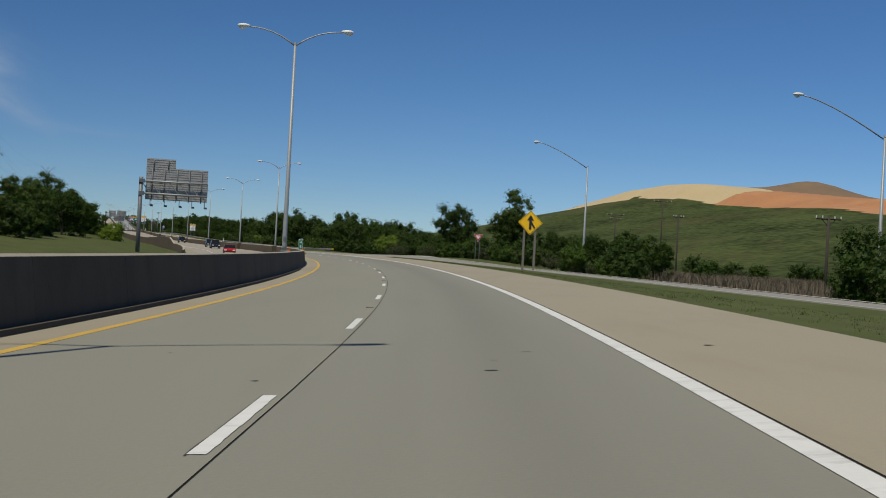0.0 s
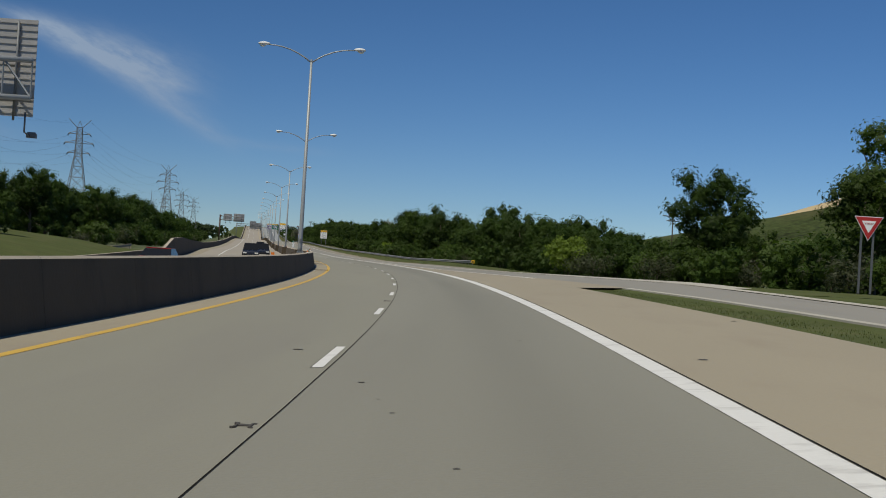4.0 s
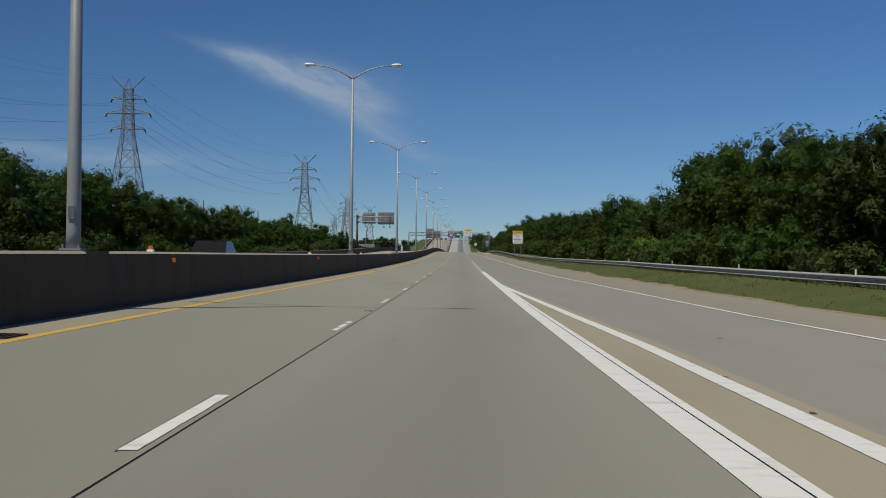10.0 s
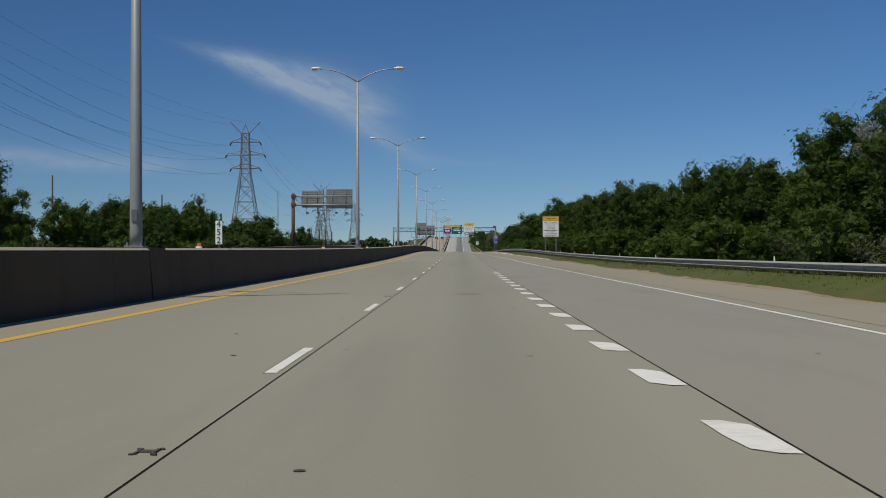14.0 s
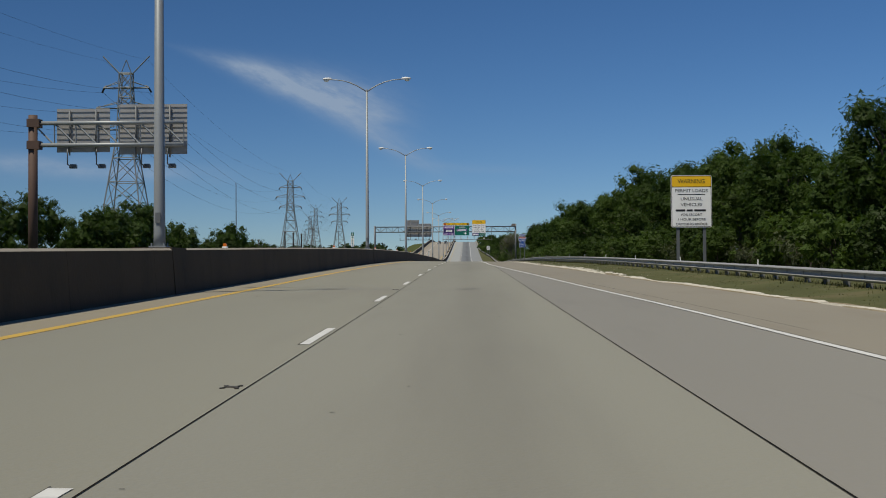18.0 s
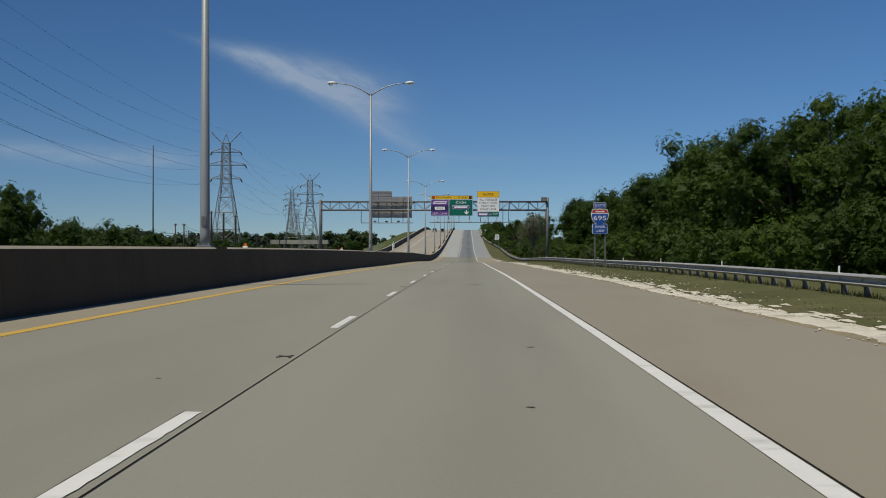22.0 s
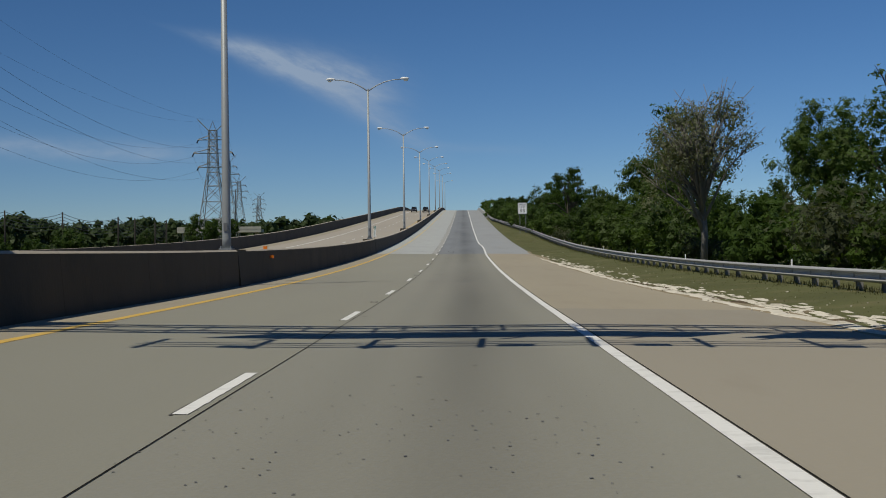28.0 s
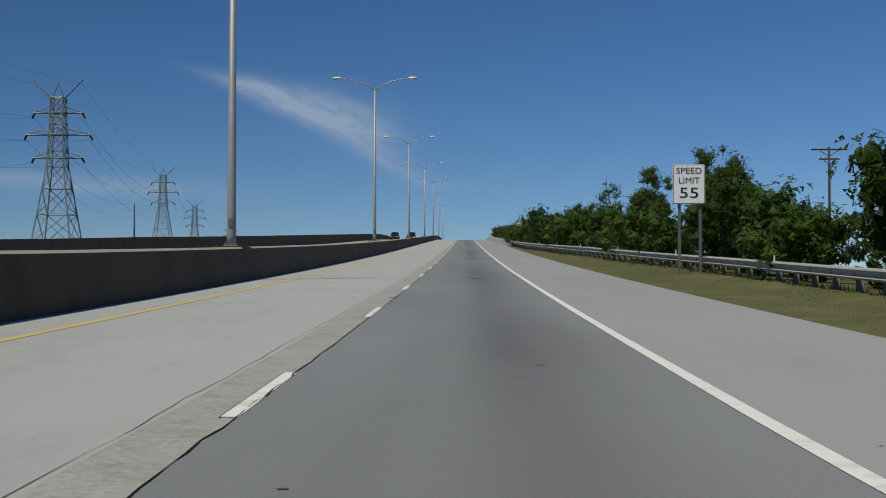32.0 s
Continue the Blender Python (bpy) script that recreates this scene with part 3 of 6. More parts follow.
strip("edge_line", 150, 415, table((150, 3.40), (205, 3.25), (228, 3.21), (255, 3.25), (300, 3.36), (330, 3.46), (415, 3.46)), table((150, 3.615), (205, 3.60), (228, 3.56), (255, 3.59), (300, 3.68), (330, 3.83), (345, 3.83), (390, 3.78), (415, 3.78)), 0.006, WHITE, parent=road)
strip("gore_line", 214, 398, lambda s: max(ramp_left(s) - 0.43, 3.5), lambda s: ramp_left(s) - 0.2, 0.006, WHITE, parent=road)
strip("edge_line", 256, 655, lambda s: ramp_right(s) - 0.2, lambda s: ramp_right(s) - 0.06, 0.006, WHITE, parent=road)
strip("edge_line", 655, SLAB, lambda s: right_joint(s) - 0.175, lambda s: right_joint(s) - 0.02, 0.006, WHITE, parent=road)
strip("edge_line", SLAB, END, lambda s: edge_right(s) - 0.145, edge_right, 0.006, WHITE, parent=road, step=2.0)

# lane dashes, 3.05 m in every 12.19 m, some of them half worn off
DASH0, PERIOD = 36.2, 12.192
worn = random.Random(3)
for k in range(-11, 108):
    s0 = DASH0 + PERIOD * k
    old = 255 < s0 < 322 or 340 < s0 < 432
    if old:
        # what is left of the paint: ragged patches
        q = s0 + worn.uniform(0, 0.4)
        while q < s0 + 2.9:
            e = min(q + worn.uniform(0.6, 1.7), s0 + 3.05)
            strip("lane_dash", q, e, lambda s: -0.195 + worn.uniform(0, 0.02) + 0.03 * max(0, 1 - 8 * (s - q), 1 - 8 * (e - s)), lambda s: -0.07 - worn.uniform(0, 0.025), 0.006, WHITE, 0.07, road)
            q = e + worn.uniform(0.05, 0.4)
    else:
        strip("dash_border", s0 - 0.05, s0 + 3.1, lambda s: -0.207 + worn.uniform(-0.006, 0.006), -0.19, 0.005, STAIN, 0.3, road)
        strip("lane_dash", s0, s0 + 3.05, -0.195, lambda s: -0.072 + worn.uniform(-0.006, 0.006), 0.006, WHITE, 0.15, road)
# wide dotted line along the merging lane
for k in range(24):
    s0 = 416.7 + 3.66 * k
    e = [wob.uniform(-0.06, 0.06) for _ in range(6)]
    bm = ribbon([[P(s0 + 0.15 + e[0], 3.440 + e[4] * 0.4, 0.006), P(s0 + e[1], 3.600, 0.006), P(s0 + 0.02, 3.740, 0.006)], [P(s0 + 0.7, 3.415, 0.006), P(s0 + 0.7, 3.580, 0.006), P(s0 + 0.7, 3.735, 0.006)], [P(s0 + 1.45 + e[2], 3.400, 0.006), P(s0 + 1.4 + e[3], 3.550, 0.006), P(s0 + 1.2, 3.700, 0.006)]])
    bmesh.ops.reverse_faces(bm, faces=bm.faces)
    part("dotted_dash", bm, WHITE, road)

# cast-iron marker frames set into the lane line
bm = bmesh.new()
for x in (-0.052, 0.052):
    box(bm, (x, 0, 0.006), (0.018, 0.2, 0.016))
box(bm, (0, 0.02, 0.005), (0.1, 0.08, 0.012))
for x in (-0.068, 0.068):
    box(bm, (x, -0.1, 0.006), (0.026, 0.035, 0.014))
    box(bm, (x, 0.1, 0.006), (0.026, 0.035, 0.014))
marker = part("pavement_marker", bm, STAIN, None)
tagged(marker, "dark cast-iron marker frame set in the lane line", "road marker", "markers along the lane line")
marker.matrix_basis = at_road(519.2 - 24.38 * 25, -0.14)
for k in range(-24, 22):
    copy_thing(marker, at_road(519.2 + 24.38 * k, -0.14))

# tar spots and scraps scattered over the lanes
rnd = random.Random(11)
bm = bmesh.new()
for k in range(420):
    s, o = rnd.uniform(2, 1000), rnd.choice((rnd.uniform(-3.6, 3.3), rnd.uniform(-3.6, 6.8)))
    r = rnd.choice((0.02, 0.03, 0.03, 0.045, 0.07))
    ln = r * rnd.uniform(0.4, 1.2)
    c = [P(s + ln * math.sin(a) * rnd.uniform(0.5, 1.1), o + r * math.cos(a) * rnd.uniform(0.6, 1.2), 0.006) for a in [i * math.pi / 3 for i in range(6)]]
    bm.faces.new([bm.verts.new(p) for p in c])
tagged(part("tar_spots", bm, STAIN, road), kind="stuff")

# broken asphalt near the slab's end: two ragged cracks, scuffs and old skid marks
for a, b, o in ((955.8, 963.2, 0.69), (955.9, 962.0, 1.1), (968, 974, 0.8)):
    rows = []
    for s in srange(a, b, 0.18):
        c = o + 0.05 * noise.noise(Vector((s * 1.3, o * 9, 0))) + wob.uniform(-0.012, 0.012)
        w = max(0.002, 0.014 * (0.6 + noise.noise(Vector((s * 2.1, o, 4)))))
        rows.append([P(s, c - w, 0.006), P(s, c + w, 0.006)])
    part("crack", ribbon(rows), JOINT_PIT, road)
# short fine fractures beside the cracks
for k in range(7):
    s, o = 956.4 + 0.8 * k, wob.choice((0.7, 0.78, 0.95, 1.02))
    pts = [(s + 0.5 * f, o + wob.uniform(-0.03, 0.03) + 0.08 * f) for f in (0, 0.25, 0.5, 0.75, 1)]
    part("crack", ribbon([[P(u, v - 0.004, 0.006), P(u, v + 0.004, 0.006)] for u, v in pts]), JOINT_PIT, road)
# a crazed patch between the two cracks
for k in range(46):
    s, o = wob.uniform(956.2, 962.6), wob.uniform(0.66, 1.12)
    a, ln = wob.uniform(0, 3.14), wob.uniform(0.05, 0.17)
    pts = [(s + 2.2 * ln * f * math.sin(a), o + ln * f * math.cos(a) + wob.uniform(-0.015, 0.015)) for f in (-1, -0.5, 0, 0.5, 1)]
    part("crack", ribbon([[P(u, v - 0.0035, 0.006), P(u + 0.006, v + 0.0035, 0.006)] for u, v in pts]), JOINT_PIT, road)
# a fine crack near the edge of the lane, and a faint sealed joint across the shoulder
part("crack", ribbon([[P(s, 2.79 + 0.03 * noise.noise(Vector((s * 2, 3, 0))) - 0.004, 0.006), P(s, 2.79 + 0.03 * noise.noise(Vector((s * 2, 3, 0))) + wob.uniform(0.001, 0.006), 0.006)] for s in srange(953.6, 957.2, 0.15)]), JOINT_PIT, road)
strip("sealed_joint", 970.2, 970.55, 4.3, 6.7, 0.005, STAIN_PALE, 0.2, road, 6)
# pitted concrete and sealed core holes across the lanes
bm = bmesh.new()


def blot(s, o, ln, w):
    c = [P(s + ln * math.sin(a) * wob.uniform(0.6, 1.1), o + w * math.cos(a) * wob.uniform(0.6, 1.1), 0.0055) for a in [i * math.pi / 4 for i in range(8)]]
    bm.faces.new([bm.verts.new(p) for p in c])


for k in range(150):
    blot(wob.gauss(864.5, 1.6), wob.uniform(-0.1, 3.4), wob.uniform(0.008, 0.022), wob.uniform(0.005, 0.016))
for k in range(140):
    blot(wob.uniform(953.5, 966), wob.choice((wob.uniform(-0.6, 0.3), wob.uniform(0.2, 3.3))), wob.uniform(0.01, 0.045), wob.uniform(0.006, 0.02))
tagged(part("surface_pits", bm, STAIN_PALE, road), kind="stuff")
bm = bmesh.new()
for k in range(17):
    blot(762.0 + 0.03 * k + wob.uniform(-0.08, 0.08), -4.6 + 0.52 * k + wob.uniform(-0.1, 0.1), wob.uniform(0.04, 0.09), wob.uniform(0.04, 0.1))
for s, o in ((765.8, -3.4), (758.0, 1.0), (905, 1.9), (911, 0.2), (921, 4.4), (926, 4.9), (917, 5.3), (935, -1.2), (331, 4.75), (334, 4.7), (396, 4.6), (391.5, 4.75)):
    blot(s, o, wob.uniform(0.04, 0.1), wob.uniform(0.03, 0.07))
tagged(part("sealed_spots", bm, STAIN, road), kind="stuff")
# a flattened scrap of torn tyre on the lane
rows = [[P(939.2 + 0.16 * math.sin(2.6 * u) + v, 0.62 + 0.55 * u, 0.012 + 0.03 * math.sin(3.1 * u)) for v in (-0.09, 0.09)] for u in (0, 0.2, 0.4, 0.6, 0.8, 1)]
tagged(part("tyre_scrap", ribbon(rows), TYRE), "flattened scrap of torn black tyre on the lane", "road debris")
rows = [[P(910.0 + 0.05 * math.sin(5 * u) + v, 0.62 + 0.45 * u, 0.012 + 0.02 * math.sin(3.1 * u)) for v in (-0.05, 0.06)] for u in (0, 0.25, 0.5, 0.75, 1)]
tagged(part("tyre_scrap", ribbon(rows), TYRE), "small scrap of torn black tyre on the lane", "road debris")

# ---- the opposite carriageway ----
opp = tagged(strip("road", -110, END, -17.8, -6.2, 0, OPP, nx=2), "pale concrete lanes of the opposite carriageway", "road", kind="structure")
strip("outer_shoulder", -110, END, -19.4, -17.8, 0, TAN, parent=opp)
strip("yellow_line", -110, END, -7.75, -7.6, 0.006, YELLOW, parent=opp)
strip("edge_line", -110, END, -15.4, -15.25, 0.006, WHITE, parent=opp)
for k in range(-11, 108):
    strip("lane_dash", DASH0 + 5 + PERIOD * k, DASH0 + 8.05 + PERIOD * k, -11.6, -11.45, 0.006, WHITE, 1.6, opp)


# ---- barriers ----
def barrier_run(name, a, b, profile, mat, cap, label, length=6.1, lift=None, foot=None):
    """A concrete wall in sections; profile is a list of (o, z) from the foot round to the other foot."""
    run = tagged(new(name), label, "concrete barrier", kind="structure")
    s = a
    while s < b:
        e = min(s + length, b)
        up, out = lift or fn(0.0), foot or fn(0.0)
        rows = [[place(q, o + (out(q) if i < 2 else 0), z + (up(q) if z > 0.5 else 0)) for i, (o, z) in enumerate(profile)] for q in (s + 0.005, (s + e) / 2, e - 0.005)]
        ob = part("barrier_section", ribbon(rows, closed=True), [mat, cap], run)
        # Upward faces get the cap colour, which has sunlight painted in.
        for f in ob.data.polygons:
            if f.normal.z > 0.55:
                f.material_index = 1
        s = e
    return run


front = [(-5.14, -0.3), (-5.15, 0.0), (-5.30, 1.13), (-5.36, 1.18), (-5.58, 1.18), (-5.64, 1.12), (-5.84, -0.3)]
median_lift = table((-120, 0.13), (60, 0.13), (150, 0.1), (300, 0.1), (480, 0.09), (560, 0.06), (680, 0.03), (780, 0.06), (860, 0.11), (940, 0.06), (1000, -0.04), (2000, -0.04))


def median_top(s):
    return 1.18 + median_lift(s)


median = barrier_run("median_barrier", -104, END, front, BARRIER, CAP, "long weathered brown concrete median barrier, shade-dark sides, sunlit-pale cap", lift=median_lift, foot=table((200, 0.0), (225, 0.06), (300, 0.0), (400, -0.07), (660, -0.07), (720, 0.0), (860, 0.0), (905, -0.13), (940, -0.1), (990, 0.0)))
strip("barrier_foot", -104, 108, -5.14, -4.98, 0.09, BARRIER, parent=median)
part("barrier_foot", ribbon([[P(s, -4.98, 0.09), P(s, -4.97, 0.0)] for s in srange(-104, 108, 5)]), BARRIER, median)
outer_lift = table((-120, -0.35), (225, -0.25), (272, -0.15), (282, 0.92), (300, 1.05), (325, 0.5), (360, -0.05), (420, 0.0), (1000, 0.05), (1060, 0.3), (2000, 0.2))
outer = [(-19.5, -0.4), (-19.7, 1.1), (-19.72, 1.2), (-20.05, 1.2), (-20.1, 1.1), (-20.3, -1.0)]
outer_wall = barrier_run("outer_barrier", 210, END, outer, BARRIER, CAP, "concrete barrier beyond the opposite carriageway, shade-dark sides, sunlit-pale cap", 12.2, lift=outer_lift)
for o, sgn in ((7.6, 1),):
    rail_wall = barrier_run("bridge_parapet", 1150, END, [(o, -0.3), (o + 0.1, 0.8), (o + 0.38, 0.8), (o + 0.42, -0.3)], DECK, CAP, "pale concrete bridge parapet", 6.1)

# orange reflector blocks on the barrier
bm = bmesh.new()
box(bm, (0, 0, 0.055), (0.14, 0.1, 0.11))
refl = part("barrier_reflector", bm, ORANGE)
tagged(refl, "small orange reflector block fixed to the barrier", "reflector", "reflectors on the median barrier")
refl.matrix_basis = at_road(100.1, -5.46, median_top(100.1))
for s in (148.9, 197.7, 901.8):
    copy_thing(refl, at_road(s, -5.46, median_top(s)))
copy_thing(refl, at_road(135.1, -5.46, median_top(135.1)))
for s in (135.9, 901.8):
    copy_thing(refl, at_road(s, -5.215, 0.92))
for s in (260.0, 351.5, 382.2, 442.7):
    copy_thing(refl, at_road(s, -5.255, 1.02))
# ---- ground ----
def nearest(x, y):
    """Length along the road and distance to its right, for arrays of places."""
    pts = np.stack([CX[::4], CY[::4]], 1)
    s, o = np.empty_like(x), np.empty_like(x)
    for i in range(0, len(x), 800):
        d = (x[i:i + 800, None] - pts[:, 0]) ** 2 + (y[i:i + 800, None] - pts[:, 1]) ** 2
        j = np.argmin(d, 1) * 4
        th = THETA[j]
        s[i:i + 800] = SS[j]
        o[i:i + 800] = (x[i:i + 800] - CX[j]) * np.cos(th) + (y[i:i + 800] - CY[j]) * np.sin(th)
    return s, o


def ground_height(s, o):
    """The land: level with the road beside it, dropping off further away; the bridge stands on a bank."""
    rz = np.interp(s, SS, CZ)
    low = np.minimum(rz, 4.2) + np.where(s > 1100, -0.01 * (s - 1100), 0)
    early = np.clip((250 - s) / 40, 0, 1)
    bank = -along(BANK, s) * np.clip(o, -26, 22)
    near = rz + bank - 0.75 - 0.25 * early - 0.085 * np.clip(o - 8, 0, 14) * np.clip((200 - s) / 60, 0, 1)
    w = np.clip((np.abs(o) - 26) / 26, 0, 1)
    w = w * w * (3 - 2 * w)
    rise = np.where(o < 0, 3.0 * np.exp(-((s - 270) / 120) ** 2) * np.clip((-o - 24) / 14, 0, 1), 0)
    return near * (1 - w) + (low + bank * 0.6 - 1.6) * w + rise


def spread(parts):
    out = []
    for a, b, n in parts:
        out += list(np.linspace(a, b, n, endpoint=False))
    return np.array(out + [parts[-1][1]])


gx = spread(((-4200, -700, 8), (-700, -160, 12), (-160, 140, 60), (140, 500, 12), (500, 4200, 9)))
gy = spread(((-900, -150, 6), (-150, 1500, 206), (1500, 2200, 20), (2200, 4600, 8)))
X, Y = np.meshgrid(gx, gy)
gs, go = nearest(X.ravel(), Y.ravel())
gz = ground_height(gs, go)
far_away = np.hypot(X.ravel(), Y.ravel() - 500)
gz = gz - np.clip(far_away - 1800, 0, 3000) * 0.002
nxg = len(gx)
faces = [(j * nxg + i, j * nxg + i + 1, (j + 1) * nxg + i + 1, (j + 1) * nxg + i) for j in range(len(gy) - 1) for i in range(nxg - 1)]
me = bpy.data.meshes.new("ground")
me.from_pydata(list(zip(X.ravel().tolist(), Y.ravel().tolist(), gz.tolist())), [], faces)
ground = tagged(smooth(part_of("ground", me, FIELD)), "rough green ground on both sides of the road", "ground", kind="structure")


def land(s, o):
    return float(ground_height(np.array([float(s)]), np.array([float(o)]))[0])


def on_land(s, o, z=0.0, turn=0.0):
    """A pose standing on the land or on the verge."""
    p = P(s, o, 0, bank=False)
    h = land(s, o)
    if 7 < o < 24.5:
        h = place(s, o, verge_z(o, s)).z
    return pose(p.x, p.y, h + z, 0, 0, math.degrees(heading(s)) + turn)


rail_o = table((306, 18.3), (332, 16.5), (350, 15.6), (409, 13.9), (447, 14.2), (480, 13.5), (546, 12.9), (620, 12.3), (700, 12.0), (880, 11.9), (960, 11.6), (1023, 11.2), (1060, 9.6), (1112, 8.0), (1300, 8.0))
rail_z = table((306, 0.6), (332, 0.7), (409, 0.95), (447, 0.86), (520, 0.62), (620, 0.5), (690, 0.5), (736, 0.58), (830, 0.66), (885, 0.62), (960, 0.52), (1010, 0.68), (1060, 0.85), (1112, 0.75), (1150, 0.7))
# how much of each post stands clear of the grass under the beam
post_gap = table((306, 0.05), (480, 0.05), (560, 0.1), (640, 0.2), (680, 0.27), (760, 0.22), (850, 0.18), (950, 0.24), (1020, 0.3), (1112, 0.3))


def verge_z(o, s=1000.0):
    """Height of the grass: it climbs from the paved edge to the guardrail's posts and falls away behind them."""
    plain = float(np.interp(o, [7, 12, 18, 25], [-0.14, -0.24, -0.4, -0.85])) + drop(s, o)
    k = min(1.0, max(0.0, (s - 280) / 40), max(0.0, (1150 - s) / 20))
    if k <= 0:
        return plain
    r, e = rail_o(s), paved_right(s)
    top = rail_z(s) - 0.32 - post_gap(s)
    climb = float(np.interp(o, [e, e + 0.35 * (r - e), r - 0.3, r + 1.5, 25], [-0.12, -0.12 + 0.3 * (top + 0.12), top, top - 0.06, min(top - 0.5, -0.5)]))
    return plain * (1 - k) + climb * k


def verge(name, a, b, o0, o1, nx=4, mat=GRASS, kerbed=False):
    f0, f1 = fn(o0), fn(o1)
    rows = []
    for s in srange(a, b, 4):
        row = []
        for i in range(nx + 1):
            o = f0(s) + (f1(s) - f0(s)) * i / nx
            bump = noise.noise(Vector((s * 0.3, o * 0.6, 0))) * 0.05 * min(1.0, max(0.0, o - f0(s) - 0.8) / 2.5)
            row.append(place(s, o, verge_z(o, s) + bump) if 0 < i < nx + (not kerbed) else P(s, o, -0.03))
        rows.append(row)
    bm = ribbon(rows)
    bmesh.ops.reverse_faces(bm, faces=bm.faces)
    return smooth(tagged(part(name, bm, mat), "mown grass verge beside the road, dry in places", "verge", kind="structure"))


verge("grass_verge", -110, 192.5, 7.1, lambda s: max(7.2, ramp_left(s) - 0.25), 4, GRASS_FRESH, True)
verge("grass_verge", -110, 192.5, lambda s: ramp_right(s) + 0.5, 25, 5, GRASS_FRESH)
verge("grass_verge", 192.5, 560, lambda s: paved_right(s) - 0.05, 25, 14, GRASS_FRESH)
verge("grass_verge", 560, 1150, lambda s: paved_right(s) - 0.05, 25, 16)
verge("grass_verge", 1150, END, 8.0, 25, 4)
rows = [[place(s, o, z) for o, z in ((-20.2, -0.5), (-24, -0.6), (-30, -1.2))] for s in srange(-110, END, 6)]
tagged(part("grass_verge", ribbon(rows), GRASS_FRESH), "grass strip outside the far barrier", "verge", kind="structure")
bank_swell = table((-110, 0.35), (110, 0.35), (150, 1.0), (285, 1.0), (325, 0.2), (340, 0.0))
rows = [[place(s, o, -0.3 + (z + 0.3) * bank_swell(s)) for o, z in ((-20.4, -0.25), (-24, 0.45), (-30, 1.5), (-40, 2.4), (-48, 1.2))] for s in srange(-110, 340, 5)]
tagged(smooth(part("grass_bank", ribbon(rows), GRASS_FRESH)), "grass bank beside the opposite carriageway", "verge", kind="structure")

# a worn dirt margin where the paving ends
def margin(name, a, b, lift_z, mat, label, inner, outer, step=1.0, cut=0.05):
    """A ragged band along the paved edge, broken where inner and outer meet."""
    bm = bmesh.new()
    prev = None
    for s in srange(a, b, step):
        o0, o1 = inner(s), outer(s)
        if o1 - o0 < cut:
            prev = None
            continue
        cur = [bm.verts.new(place(s, o, verge_z(o, s) + lift_z * (1 if i in (1, 2) else -0.6))) for i, o in enumerate((o0, o0 + 0.3 * (o1 - o0), o0 + 0.7 * (o1 - o0), o1))]
        if prev:
            for i in range(3):
                bm.faces.new((prev[i], prev[i + 1], cur[i + 1], cur[i]))
        prev = cur
    return tagged(part(name, bm, mat), label, "gravel", kind="structure")


def rag(s, f, q):
    return noise.noise(Vector((s * f, q, 0)))


margin("dirt_margin", 262, 960, 0.05, DIRT, "bare tan dirt where the paving ends", lambda s: paved_right(s) - 0.35 - 0.12 * rag(s, 0.6, 1), lambda s: paved_right(s) + 0.35 + 0.55 * rag(s, 0.08, 2) + 0.3 * rag(s, 0.5, 3))
amount = table((560, 0.3), (620, 0.7), (660, 1), (760, 1.0), (840, 1.0), (870, 0.7), (900, 0.55), (960, 0.4), (985, 0.2))


def patches(name, count, a, b, shift, spread_o, length, width, lift_z, mat, label, seed, gate):
    """Many ragged flat patches of loose material along the paved edge, dense where gate is high."""
    r = random.Random(seed)
    bm = bmesh.new()
    for _ in range(count):
        s = r.uniform(a, b)
        k = gate(s)
        if r.random() > k:
            continue
        o = paved_right(s) + shift(s) + r.gauss(0, spread_o) * max(0.3, k)
        ln, w = length * r.uniform(0.35, 1.3), width * r.uniform(0.35, 1.2)
        n = 9
        rim = []
        for i in range(n):
            q = 2 * math.pi * i / n
            u, v = s + ln * math.sin(q) * r.uniform(0.55, 1.15), o + w * math.cos(q) * r.uniform(0.55, 1.15)
            rim.append(bm.verts.new(place(u, v, verge_z(v, u) + 0.004)))
        mid = bm.verts.new(place(s, o, verge_z(o, s) + lift_z * r.uniform(0.7, 1.3)))
        for i in range(n):
            bm.faces.new((mid, rim[i], rim[(i + 1) % n]))
    return tagged(part(name, bm, mat), label, "gravel", kind="stuff")


def bands(s):
    return max(0.0, min(1.0, amount(s) * (0.85 + 1.1 * rag(s, 0.045, 17) + 0.6 * rag(s, 0.2, 18))))


margin("gravel_band", 560, 944, 0.062, GRAVEL, "pale washed-out gravel band along the shoulder's edge", lambda s: paved_right(s) - 0.22 + 0.1 * rag(s, 0.3, 61) + 0.08 * rag(s, 1.3, 62), lambda s: paved_right(s) - 0.25 + max(0.0, bands(s)) * (1.15 + 0.7 * rag(s, 0.11, 63) + 0.55 * rag(s, 0.6, 64) + 0.3 * rag(s, 1.9, 65)), 0.35, 0.12)
patches("gravel_strip", 3200, 610, 950, lambda s: 0.6 + 0.5 * rag(s, 0.05, 3), 0.42, 0.75, 0.10, 0.03, GRAVEL, "pale washed-out gravel along the shoulder's edge", 51, bands)
patches("gravel_strip", 800, 640, 945, lambda s: 1.25 + 0.4 * rag(s, 0.08, 5), 0.3, 0.5, 0.12, 0.03, GRAVEL, "thinly scattered pale gravel in the grass", 52, lambda s: max(0.0, rag(s, 0.06, 27)) * 1.6)
patches("leaf_litter", 900, 640, 960, lambda s: 0.35 + 0.5 * rag(s, 0.08, 9), 0.35, 0.7, 0.2, 0.034, LITTER, "brown leaf litter and washed soil beside the gravel", 53, lambda s: max(0.0, min(1.0, 0.15 + 1.6 * rag(s, 0.05, 44))))
rnd = random.Random(5)


